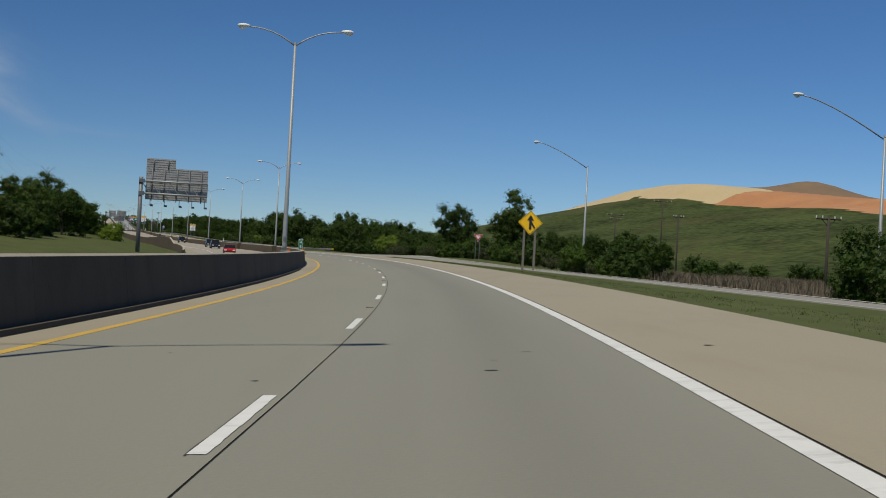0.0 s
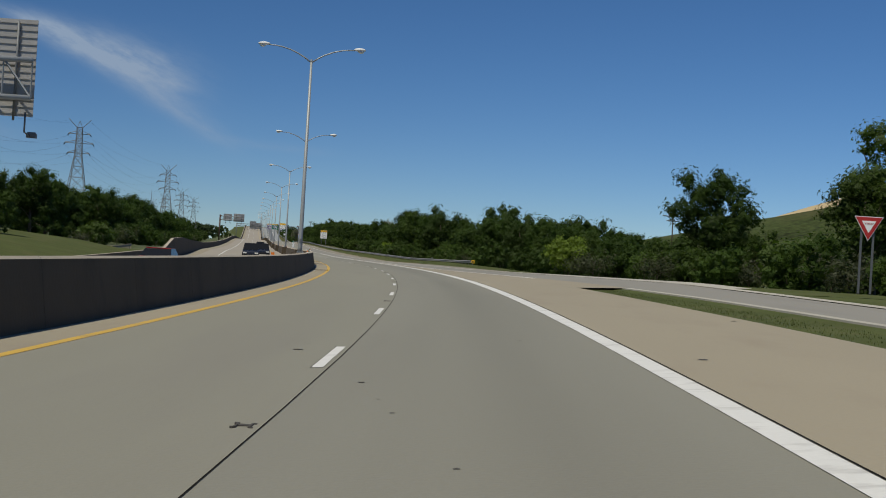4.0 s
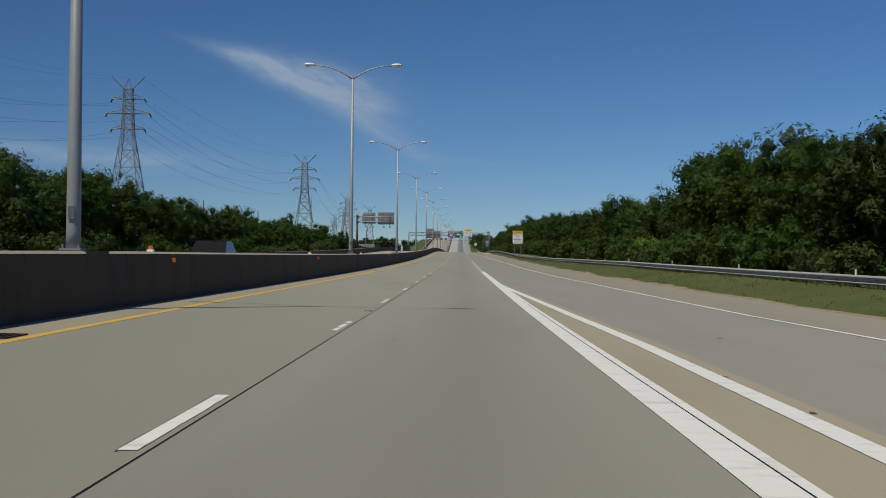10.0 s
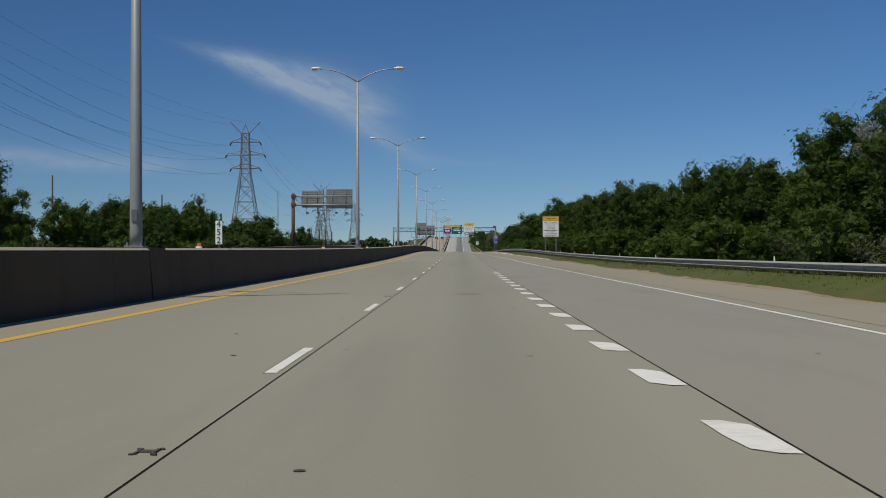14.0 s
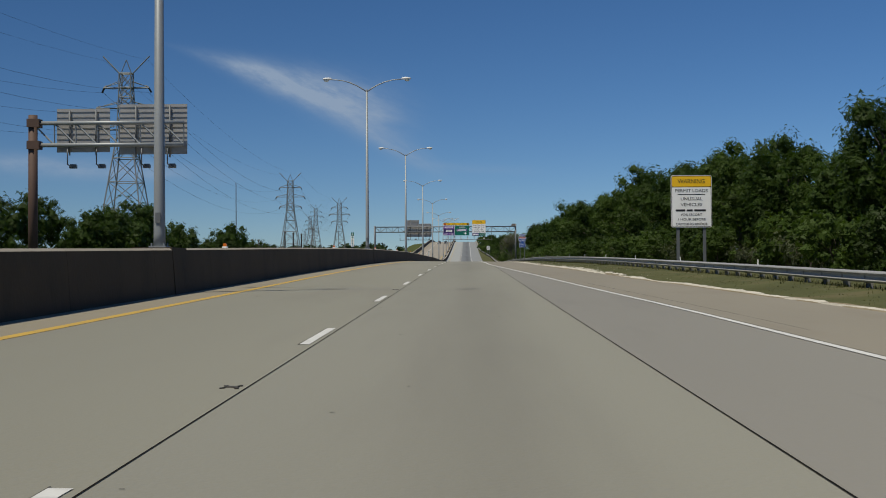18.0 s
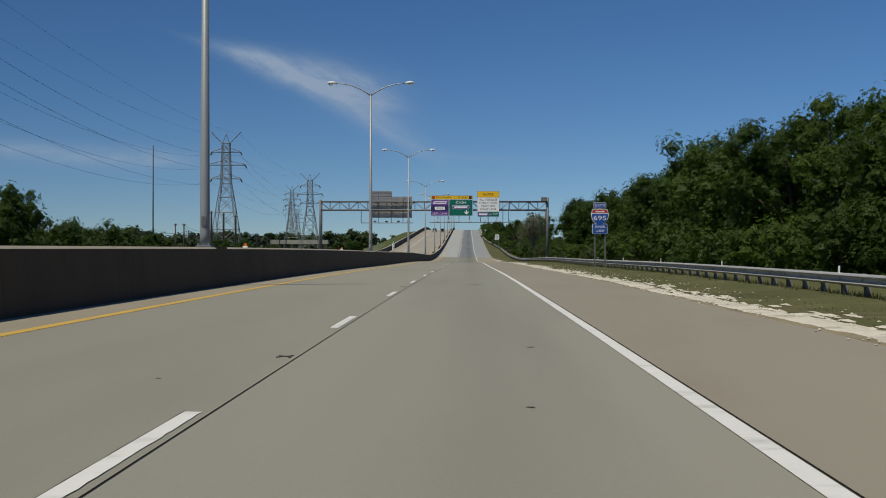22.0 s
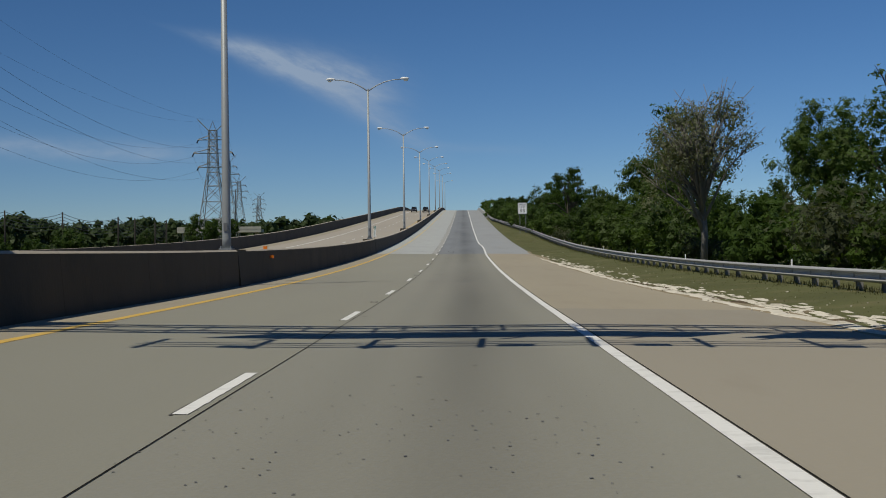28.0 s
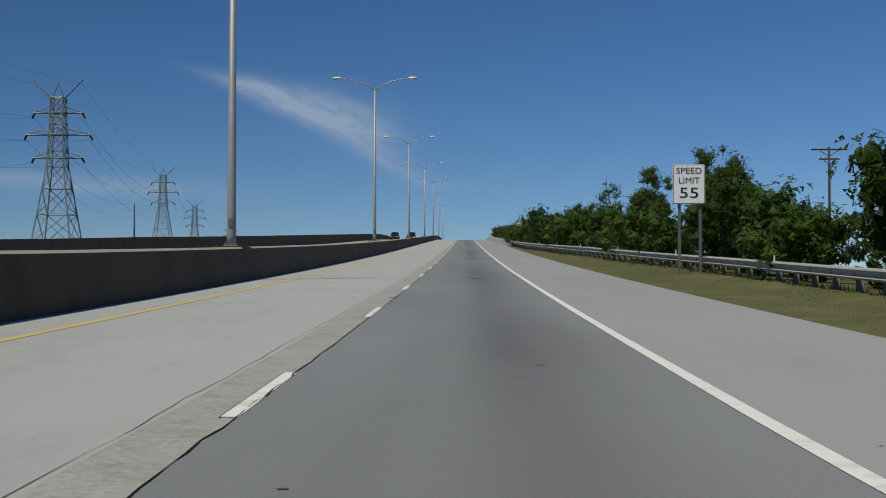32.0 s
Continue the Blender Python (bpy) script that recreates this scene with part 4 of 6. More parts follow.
# loose stones round the gravel
vs, fs = [], []
for _ in range(1700):
    s = rnd.triangular(600, 960, 740)
    o = paved_right(s) + rnd.choice((rnd.uniform(-0.3, 0.5), rnd.uniform(0.2, 2.4)))
    c, r = place(s, o, verge_z(o, s) + 0.065), rnd.choice((0.008, 0.012, 0.016, 0.022))
    i = len(vs)
    vs += [c + Vector(v) * r * rnd.uniform(0.7, 1.4) for v in ((1.6, 0, 0), (0, 1.6, 0), (-1.6, 0, 0), (0, -1.6, 0), (0, 0, 0.8), (0, 0, -0.8))]
    fs += [(i + a, i + b, i + d) for a, b, d in ((0, 1, 4), (1, 2, 4), (2, 3, 4), (3, 0, 4), (1, 0, 5), (2, 1, 5), (3, 2, 5), (0, 3, 5))]
stones = bpy.data.meshes.new("loose_stones")
stones.from_pydata([tuple(v) for v in vs], [], fs)
tagged(part_of("loose_stones", stones, GRAVEL), "pale loose stones along the shoulder's edge", "stones", kind="stuff")


def tufts(name, count, a, b, pick, h, mat, label, seed):
    """Grass blades as one loose mass."""
    r = random.Random(seed)
    vs, fs = [], []
    for _ in range(count):
        s = r.uniform(a, b)
        o = pick(r, s)
        base = place(s, o, verge_z(o, s) - 0.02) if 6 < o < 25 else Vector((*P(s, o, 0, bank=False).xy, land(s, o) - 0.05))
        for _b in range(4):
            ang, hh = r.uniform(0, 6.28), h * r.uniform(0.4, 1.2)
            d = Vector((math.cos(ang), math.sin(ang), 0))
            side = Vector((-d.y, d.x, 0)) * 0.022 * (h / 0.3) ** 0.5
            foot = base + Vector((r.uniform(-0.12, 0.12), r.uniform(-0.12, 0.12), 0))
            i = len(vs)
            vs += [foot - side, foot + side, foot + d * hh * 0.35 + Vector((0, 0, hh))]
            fs.append((i, i + 1, i + 2))
    m2 = bpy.data.meshes.new(name)
    m2.from_pydata([tuple(v) for v in vs], [], fs)
    return tagged(part_of(name, m2, mat), label, "grass", kind="stuff")


DRY_BLADE = foliage("dry_grass_blades", (0.110, 0.108, 0.050), 0.8, 0.3, False)
BLADE = foliage("grass_blades", (0.085, 0.104, 0.033), 0.8, 0.3, False)
tufts("grass_tufts", 12000, 560, 1060, lambda r, s: paved_right(s) + 0.5 + abs(r.gauss(0, 3.0)), 0.055, DRY_BLADE, "unmown grass along the guardrail", 21)
tufts("grass_tufts", 6000, 20, 192, lambda r, s: r.uniform(7.2, max(7.3, ramp_left(s) - 0.4)), 0.06, BLADE, "short grass between road and ramp", 22)
tufts("grass_tufts", 5000, 200, 560, lambda r, s: paved_right(s) + 0.3 + abs(r.gauss(0, 3)), 0.1, BLADE, "unmown grass beside the ramp", 23)
tufts("grass_tufts", 9000, 320, 1110, lambda r, s: rail_o(s) + r.gauss(0.15, 0.35), 0.15, DRY_BLADE, "tall weeds under the guardrail", 27)
tufts("dry_reeds", 22000, 60, 215, lambda r, s: r.uniform(26 + max(0, s - 110) * 0.08 + 1.5 * noise.noise(Vector((s * 0.1, 0, 0))), 80), 1.15, REED, "field of dry brown reeds behind the ramp", 24)

# the landfill: a green slope under a cap of bare tan and orange soil
def hill_shape(s, o):
    u = (s - 585) / 390
    ridge = max(0.0, 1 - abs(u) ** 3.2)
    k = min(max((o - 105) / 150, 0), 1)
    z = 33.5 * ridge * (k ** 0.9)
    k2 = min(max((o - 243) / 22, 0), 1)
    top = max(0.0, 1 - abs((s - 520) / 260) ** 4)
    z += (5.0 - 3.5 * min(1, max(0, (560 - s) / 110))) * top * k2 * (2 - k2)
    z += 5.0 * min(1, max(0, (s - 530) / 80)) * k * ridge
    z += (3.2 * math.exp(-((s - 575) / 75) ** 2) - 4.5 * min(1, max(0, (s - 650) / 100))) * k
    z += 6.0 * math.exp(-((s - 541) / 17) ** 2 - ((o - 300) / 20) ** 2)
    z += 1.0 * noise.noise(Vector((s * 0.02, o * 0.02, 4))) * k
    if o > 330:
        z *= max(0.0, 1 - ((o - 330) / 200) ** 2)
    return z - 2


bm = bmesh.new()
hs, ho = [180 + 2.5 * i for i in range(319)], [100 + 2.5 * i for i in range(80)] + [302 + 8 * i for i in range(30)]
grid = [[bm.verts.new((*P(s, o, 0, bank=False).xy, hill_shape(s, o))) for o in ho] for s in hs]
for i in range(len(hs) - 1):
    for j in range(len(ho) - 1):
        f = bm.faces.new((grid[i][j], grid[i][j + 1], grid[i + 1][j + 1], grid[i + 1][j]))
        s, o = hs[i], ho[j]
        edge = 240 + 5 * noise.noise(Vector((s * 0.03, 1, 0)))
        if o > edge + max(0, 540 - s) * -0.09 and -230 < s - 520 < 190:
            knoll = ((s - 541) / 30) ** 2 + ((o - 302) / 32) ** 2 < 1
            f.material_index = 3 if knoll else (1 if s > 528 + 10 * noise.noise(Vector((o * 0.1, 5, 0))) else 2)
        if o > 226 and 690 < s < 760 and o < 248:
            f.material_index = 1
hill = smooth(part("landfill_hill", bm, [HILL_GREEN, HILL_TAN, HILL_ORANGE, HILL_BROWN]))
tagged(hill, "grassy landfill hill capped with bare tan and orange soil", "hill", kind="structure")
# ---- street lamps ----
def lamp_head(parent, x, z, side):
    """A cobra-head lamp at the end of an arm that points to side (+1 right, -1 left)."""
    bm = bmesh.new()
    rows = []
    for k, (d, w, h) in enumerate(((0.0, 0.06, 0.05), (0.1, 0.12, 0.10), (0.3, 0.18, 0.14), (0.52, 0.18, 0.13), (0.68, 0.13, 0.09), (0.74, 0.06, 0.04))):
        rows.append([(x + side * d, w * math.cos(a), z + 0.04 + h * math.sin(a) * (1 if math.sin(a) > 0 else 0.6)) for a in [2 * math.pi * i / 10 for i in range(10)]])
    head = smooth(part("lamp_head", ribbon([[Vector(p) for p in r] for r in rows], closed=True), LAMP_CASE, parent, "pale grey cobra-head lamp"))
    # the bowl of the refractor, hanging below the case
    rows = []
    for k in range(5):
        q = math.cos(k * math.pi / 9)
        rows.append([Vector((x + side * 0.45 + 0.21 * q * math.cos(a), 0.145 * q * math.sin(a), z - 0.02 - 0.15 * math.sin(k * math.pi / 9))) for a in [2 * math.pi * i / 12 for i in range(12)]])
    smooth(part("lens", ribbon(rows, closed=True), GLASS_LENS, head))


def arm_points(side, z, reach, rise):
    return [(side * reach * u, 0, z + rise * (1 - (1 - u) ** 2.2)) for u in (0.02, 0.15, 0.3, 0.5, 0.7, 0.85, 1.0)]


def street_lamp(m, double=True, top=12.35, base=1.0):
    ob = thing("street_lamp", m, "tall grey steel lamp with two curved arms, on the median" if double else "tall grey steel street lamp with one long arm", "street lamp", "lamps along the median" if double else "lamps along the ramp")
    bm = bmesh.new()
    tube(bm, [(0, 0, 0), (0, 0, 0.35), (0, 0, top)], [0.15, 0.145, 0.075], 12)
    smooth(part("pole", bm, GALV, ob))
    bm = bmesh.new()
    box(bm, (0, 0, 0.02), (0.44, 0.44, 0.05))
    for i in (-1, 1):
        for j in (-1, 1):
            tube(bm, [(i * 0.16, j * 0.16, 0.03), (i * 0.16, j * 0.16, 0.12)], 0.025, 6)
    part("base_plate", bm, GALV, ob)
    bm = bmesh.new()
    box(bm, (0.0, -0.15, 0.75), (0.13, 0.03, 0.26))
    part("hand_hole_cover", bm, GALV_DARK, ob)
    bm = bmesh.new()
    tube(bm, [(0, 0, top - 0.05), (0, 0, top + 0.1)], [0.09, 0.05], 10)
    part("pole_cap", bm, GALV, ob)
    for side in ((-1, 1) if double else (-1,)):
        bm = bmesh.new()
        if double:
            pts = arm_points(side, top - 0.12, 2.75, 0.98)
        else:
            pts = [(side * 5.7 * u, 0, top - 0.25 + 2.6 * (1 - (1 - u) ** 1.35)) for u in (0.02, 0.2, 0.4, 0.6, 0.8, 0.92, 1.0)]
        tube(bm, pts, [0.05, 0.048, 0.045, 0.042, 0.04, 0.038, 0.036], 8)
        smooth(part("arm", bm, GALV, ob))
        lamp_head(ob, pts[-1][0] - side * 0.05, pts[-1][2], side)
    return ob


LAMPS = [-22, 39, 101.6, 223.3, 284.2, 345.4, 406.4, 467.0, 528.5, 587.8, 651.8, 711.9, 772.2, 833.4, 896.1, 957.0, 1016.6, 1077, 1137.5, 1199, 1260, 1321, 1382]
first = street_lamp(at_road(LAMPS[0], -5.8, median_top(LAMPS[0]) + 0.01))
bm = bmesh.new()
vs = box(bm, (0, 0, -0.7), (1.0, 1.5, 1.4))
for v in vs:
    if v.co.z < -0.2:
        v.co.x *= 1.25
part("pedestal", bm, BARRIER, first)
for s in LAMPS[1:]:
    copy_thing(first, at_road(s, -5.8, median_top(s) + 0.01))
side_lamp = street_lamp(at_road(106.5, 32.9, -2.3), False, 11.3)
copy_thing(side_lamp, at_road(163, 26.3, -0.84))


# ---- guardrail ----
W_BEAM = [(0.015, 0.0), (-0.05, -0.004), (-0.10, -0.03), (-0.118, -0.06), (-0.01, -0.11), (0.0, -0.14), (0.0, -0.19), (-0.01, -0.215), (-0.118, -0.255), (-0.10, -0.285), (-0.04, -0.312), (0.0, -0.318)]
bm = bmesh.new()
for y in (-0.075, 0.075):
    box(bm, (0.13, y, -0.5), (0.15, 0.008, 0.9))
box(bm, (0.13, 0, -0.5), (0.008, 0.15, 0.9))
box(bm, (0.03, 0, -0.16), (0.08, 0.12, 0.34))
POST = surface("weathered_post_steel", (0.235, 0.23, 0.215), 0.75, 0.0, vary=0.2, scale=2, fine=0.1)
post_mesh = bpy.data.meshes.new("post")
bm.to_mesh(post_mesh)
bm.free()
post_mesh.materials.append(POST)
bm = bmesh.new()
box(bm, (-0.02, 0, 0.09), (0.02, 0.12, 0.19))
tab_mesh = bpy.data.meshes.new("reflector_tab")
bm.to_mesh(tab_mesh)
bm.free()
tab_mesh.materials.append(SIGN_WHITE)
RAIL = surface("rail_steel", (0.33, 0.33, 0.325), 0.5, 0.1, vary=0.15, scale=0.8, fine=0.08, fine_scale=20, obj=0.1)
for a, b in ((306.5, 500), (500, 700), (700, 900), (900, 1150)):
    g = thing("guardrail", at_road(a, rail_o(a), rail_z(a)), "galvanized steel W-beam guardrail on steel posts in the grass", "guardrail", "guardrail runs along the right verge")
    inv = g.matrix_basis.inverted()
    s = a
    while s < b - 0.1:
        e = min(s + 7.62, b)
        rows = [[inv @ (place(q, rail_o(q) + dx, rail_z(q) + dz)) for dx, dz in W_BEAM] for q in srange(s, e, 2.6)]
        bm = ribbon(rows)
        part("rail_beam", bm, RAIL, g)
        s = e
    for k in range(int((b - a) / 1.905)):
        q = a + 0.6 + 1.905 * k
        p = part_of("post", post_mesh, None, g)
        p.matrix_basis = inv @ at_road(q, rail_o(q), rail_z(q))
        if k % 8 == 5:
            t = part_of("reflector_tab", tab_mesh, None, g)
            t.matrix_basis = inv @ at_road(q, rail_o(q), rail_z(q))
# striped end marker of the guardrail
em = thing("end_marker", at_road(306, 18.25, 0.62), "yellow and black striped marker on the guardrail end", "road sign")
part("panel", plate(0.42, 0.42, 0.02, -0.05, -0.03, 0, -0.15), SIGN_YELLOW, em)
for k in (-0.11, 0.04):
    bm = plate(0, 0, 0, -0.056, -0.052, 0, -0.15, [(-0.2, k - 0.12), (0.2, k + 0.05), (0.2, k + 0.12), (-0.2, k - 0.05)])
    part("stripe", bm, BLACK, em)
# ---- signs ----
def post(parent, x, z0, z1, y=0.06, w=0.1, name="post"):
    bm = bmesh.new()
    box(bm, (x, y, (z0 + z1) / 2), (w, 0.012, z1 - z0))
    for k in (-1, 1):
        box(bm, (x + k * w * 0.45, y + 0.04, (z0 + z1) / 2), (0.012, 0.08, z1 - z0))
    part(name, bm, GALV_DARK, parent)


def panel(parent, w, h, cx, cz, mat, border=None, r=0.08, y=0.0, name="panel", inset=0.03):
    """A sign panel; border gives a rim of that material round an inner face."""
    if border:
        ob = part(name, plate(w, h, r, y - 0.006, y + 0.02, cx, cz), border, parent)
        part("face", plate(w - 2 * inset, h - 2 * inset, max(r - inset, 0.01), y - 0.014, y - 0.0065, cx, cz), mat, ob)
        return ob
    return part(name, plate(w, h, r, y - 0.012, y + 0.02, cx, cz), mat, parent)


# warning to permit loads
sg = thing("warning_sign", at_road(637, 16.6, 0.0), "large white and yellow warning sign on two steel posts", "road sign")
panel(sg, 2.66, 3.42, 0, 4.17, BLACK, SIGN_WHITE, 0.16)
part("face", plate(2.52, 2.56, 0.05, -0.024, -0.0145, 0, 3.81), SIGN_WHITE, sg)
part("header", plate(2.54, 0.66, 0.08, -0.024, -0.0145, 0, 5.47), SIGN_YELLOW, sg)
for x in (-0.87, 0.85):
    post(sg, x, -0.6, 5.7, 0.06, 0.2)
letters("WARNING", 0.4, BLACK, sg, 0, -0.03, 5.47, 1.75)
letters("PERMIT LOADS", 0.28, BLACK, sg, 0, -0.03, 4.86, 2.1)
part("rule", plate(1.75, 0.05, 0.01, -0.03, -0.025, 0, 4.62), BLACK, sg)
letters("UNUSUAL", 0.29, BLACK, sg, 0, -0.03, 4.33, 1.4)
letters("VEHICLES", 0.29, BLACK, sg, 0, -0.03, 3.95, 1.4)
for x, w in ((-0.72, 0.62), (-0.12, 0.4), (0.55, 0.75)):
    part("text_bar", plate(w, 0.13, 0.02, -0.03, -0.025, x, 3.58), BLACK, sg)
letters("FOR ESCORT", 0.22, BLACK, sg, 0, -0.03, 3.29, 1.35)
letters("1 HOUR BEFORE", 0.22, BLACK, sg, 0, -0.03, 2.99, 1.8)
letters("CROSSING BRIDGE", 0.22, BLACK, sg, 0, -0.03, 2.68, 2.05)

# speed limit
sg = thing("speed_limit_sign", at_road(1026, 10.26, 0.0), "white speed limit sign on two steel posts in the verge", "road sign")
panel(sg, 1.25, 1.56, 0, 3.545, BLACK, SIGN_WHITE, 0.08, inset=0.02)
part("face", plate(1.17, 1.48, 0.05, -0.024, -0.0145, 0, 3.545), SIGN_WHITE, sg)
for x in (-0.36, 0.45):
    post(sg, x, -0.5, 4.1, 0.06, 0.1)
letters("SPEED", 0.34, BLACK, sg, 0, -0.03, 4.06, 0.98)
letters("LIMIT", 0.34, BLACK, sg, 0, -0.03, 3.68, 0.8)
letters("55", 0.58, BLACK, sg, 0, -0.03, 3.19, 0.72)

# merge sign
sg = thing("merge_sign", at_road(113.15, 10.65, 0.0), "yellow diamond merge sign on two grey wooden posts in the grass", "road sign")
c, k = 3.01, 0.865
part("panel", plate(0, 0, 0, -0.01, 0.015, 0, c, [(0, -k), (k, 0), (0, k), (-k, 0)]), SIGN_YELLOW, sg)
for r in range(4):
    # the black rule inside the edge, one bar a side
    a, b = [(0, -0.93), (0.93, 0), (0, 0.93), (-0.93, 0)][r], [(0.93, 0), (0, 0.93), (-0.93, 0), (0, -0.93)][r]
    part("rule", plate(0, 0, 0, -0.016, -0.0105, 0, c, [(a[0] * k, a[1] * k), (b[0] * k, b[1] * k), (b[0] * k * 0.965, b[1] * k * 0.965), (a[0] * k * 0.965, a[1] * k * 0.965)]), BLACK, sg)
part("arrow_head", plate(0, 0, 0, -0.026, -0.011, 0, c, [(-0.25, 0.14), (0.25, 0.14), (0.01, 0.52)]), BLACK, sg)
part("arrow_shaft", plate(0.17, 0.66, 0.01, -0.0265, -0.0115, 0, c - 0.17), BLACK, sg)
part("arrow_branch", plate(0, 0, 0, -0.027, -0.012, 0, c, [(0.06, -0.1), (0.27, -0.42), (0.36, -0.36), (0.07, 0.1)]), BLACK, sg)
GREY_WOOD = surface("weathered_grey_wood", (0.17, 0.155, 0.13), 0.85, vary=0.2, scale=3, fine=0.2, fine_scale=20, stretch=(1, 1, 0.15))
for x in (-0.39, 0.39):
    bm = bmesh.new()
    box(bm, (x, 0.09, 1.25), (0.14, 0.14, 4.5))
    part("post", bm, GREY_WOOD, sg)

# yield sign
sg = thing("yield_sign", at_road(199.5, 21.4, 0.0), "red and white triangular yield sign on two steel posts", "road sign")
tri = [(0, -0.62), (0.68, 0.5), (-0.68, 0.5)]
yp = part("panel", plate(0, 0, 0, -0.01, 0.015, 0, 2.45, tri), SIGN_WHITE, sg)
part("face", plate(0, 0, 0, -0.02, -0.0105, 0, 2.45, [(x * 0.93, z * 0.93 + 0.005) for x, z in tri]), SIGN_RED, yp)
part("centre", plate(0, 0, 0, -0.028, -0.0205, 0, 2.5, [(x * 0.5, z * 0.5) for x, z in tri]), SIGN_WHITE, yp)
letters("YIELD", 0.13, SIGN_RED, sg, 0, -0.034, 2.62, 0.42)
for x in (-0.28, 0.28):
    post(sg, x, -0.6, 2.7, 0.06, 0.08)

# interstate route assembly
sg = thing("route_sign", at_road(765, 11.42, 0.0), "blue interstate route shield with two blue plates on steel posts", "road sign")
panel(sg, 0.9, 0.42, 0, 4.55, SIGN_BLUE, SIGN_WHITE, 0.05, name="direction_plate")
letters("SOUTH", 0.26, SIGN_WHITE, sg, 0, -0.02, 4.55, 0.72)
sh = [(0.0, -0.62), (0.3, -0.52), (0.55, -0.25), (0.64, 0.1), (0.6, 0.38), (0.5, 0.56), (0.28, 0.5), (0, 0.58), (-0.28, 0.5), (-0.5, 0.56), (-0.6, 0.38), (-0.64, 0.1), (-0.55, -0.25), (-0.3, -0.52)]
part("shield", plate(0, 0, 0, -0.01, 0.015, 0, 3.74, sh), SIGN_WHITE, sg)
part("shield_face", plate(0, 0, 0, -0.02, -0.0105, 0, 3.72, [(x * 0.93, min(z, 0.24) * 0.93) for x, z in sh]), SIGN_BLUE, sg)
part("shield_crown", plate(0, 0, 0, -0.02, -0.0105, 0, 3.74, [(0.57, 0.27), (0.56, 0.38), (0.47, 0.51), (0.28, 0.46), (0, 0.53), (-0.28, 0.46), (-0.47, 0.51), (-0.56, 0.38), (-0.57, 0.27)]), SIGN_RED, sg)
part("text_bar", plate(0.62, 0.07, 0.01, -0.026, -0.021, 0, 4.1), SIGN_WHITE, sg)
letters("695", 0.46, SIGN_WHITE, sg, 0, -0.027, 3.62, 0.92)
panel(sg, 1.08, 0.74, 0, 2.85, SIGN_BLUE, SIGN_WHITE, 0.06, name="loop_plate")
letters("INNER", 0.24, SIGN_WHITE, sg, 0, -0.02, 3.0, 0.74)
letters("LOOP", 0.24, SIGN_WHITE, sg, 0, -0.02, 2.69, 0.6)
for x in (-0.36, 0.38):
    post(sg, x, -0.6, 4.7, 0.06, 0.09)

# small green sign ahead on the bridge
sg = thing("mile_board", at_road(1138, 4.9, 0.0), "small green sign beside the bridge parapet", "road sign")
sg.matrix_basis = at_road(1138, 8.6, 0.2)
panel(sg, 0.8, 0.75, 0, 2.9, SIGN_GREEN, SIGN_WHITE, 0.05)
for z in (2.78, 3.02):
    part("text_bar", plate(0.5, 0.1, 0.01, -0.026, -0.0145, 0, z), SIGN_WHITE, sg)
for x in (-0.25, 0.25):
    post(sg, x, -0.4, 2.9, 0.06, 0.07)


# mile markers on the median barrier
def mile_marker(s, head, digits, label, green_all):
    ob = thing("mile_marker", at_road(s, -5.62, median_top(s) - 0.02), label, "mile marker", "mile markers on the median barrier")
    if green_all:
        panel(ob, 0.4, 1.1, 0, 0.57, SIGN_GREEN, SIGN_WHITE, 0.03, inset=0.015)
        letters(head, 0.15, SIGN_WHITE, ob, 0, -0.02, 1.01, 0.31)
        for k, d in enumerate(digits):
            letters(d, 0.4, SIGN_WHITE, ob, 0, -0.02, 0.72 - 0.43 * k)
    else:
        panel(ob, 0.2, 0.22, 0, 0.97, SIGN_GREEN, None, 0.02, name="header")
        letters(head, 0.22, SIGN_WHITE, ob, 0, -0.02, 0.97)
        panel(ob, 0.2, 0.72, 0, 0.5, SIGN_WHITE, None, 0.02)
        for k, d in enumerate(digits):
            letters(d, 0.27, SIGN_GREEN, ob, 0, -0.02, 0.75 - 0.245 * k)
    bm = bmesh.new()
    box(bm, (0, 0.035, 0.4), (0.05, 0.03, 0.8))
    part("post", bm, GALV_DARK, ob)


mile_marker(151.6, "MILE", "45", "tall green mile marker with white figures", True)
mile_marker(314.2, "S", "451", "narrow white marker with a green head, figures stacked", False)
mile_marker(475.8, "S", "452", "narrow white marker with a green head, figures stacked", False)
mile_marker(637.5, "S", "453", "narrow white marker with a green head, figures stacked", False)
mile_marker(798.5, "S", "454", "narrow white marker with a green head, figures stacked", False)
mile_marker(960.5, "S", "455", "narrow white marker with a green head, figures stacked", False)


# ---- overhead sign structures ----
def tube_part(parent, name, pts, r, mat=GALV_DARK, sides=8):
    bm = bmesh.new()
    tube(bm, pts, r, sides)
    return smooth(part(name, bm, mat, parent))


def sign_back(parent, x0, x1, z0, z1, y):
    """The ribbed bare back of an overhead sign."""
    ob = None
    n = max(4, int((z1 - z0) / 0.3))
    bm = bmesh.new()
    box(bm, ((x0 + x1) / 2, y, (z0 + z1) / 2), (x1 - x0, 0.02, z1 - z0))
    ob = part("sign_back", bm, ALU, parent, "bare ribbed aluminium back of a sign")
    bm = bmesh.new()
    box(bm, (0, 0, 0), (x1 - x0, 0.035, 0.07))
    rib = bpy.data.meshes.new("rib")
    bm.to_mesh(rib)
    bm.free()
    rib.materials.append(ALU)
    for k in range(n):
        r = part_of("rib", rib, None, ob)
        r.location = ((x0 + x1) / 2, y - 0.03, z0 + (k + 0.5) * (z1 - z0) / n)
    return ob


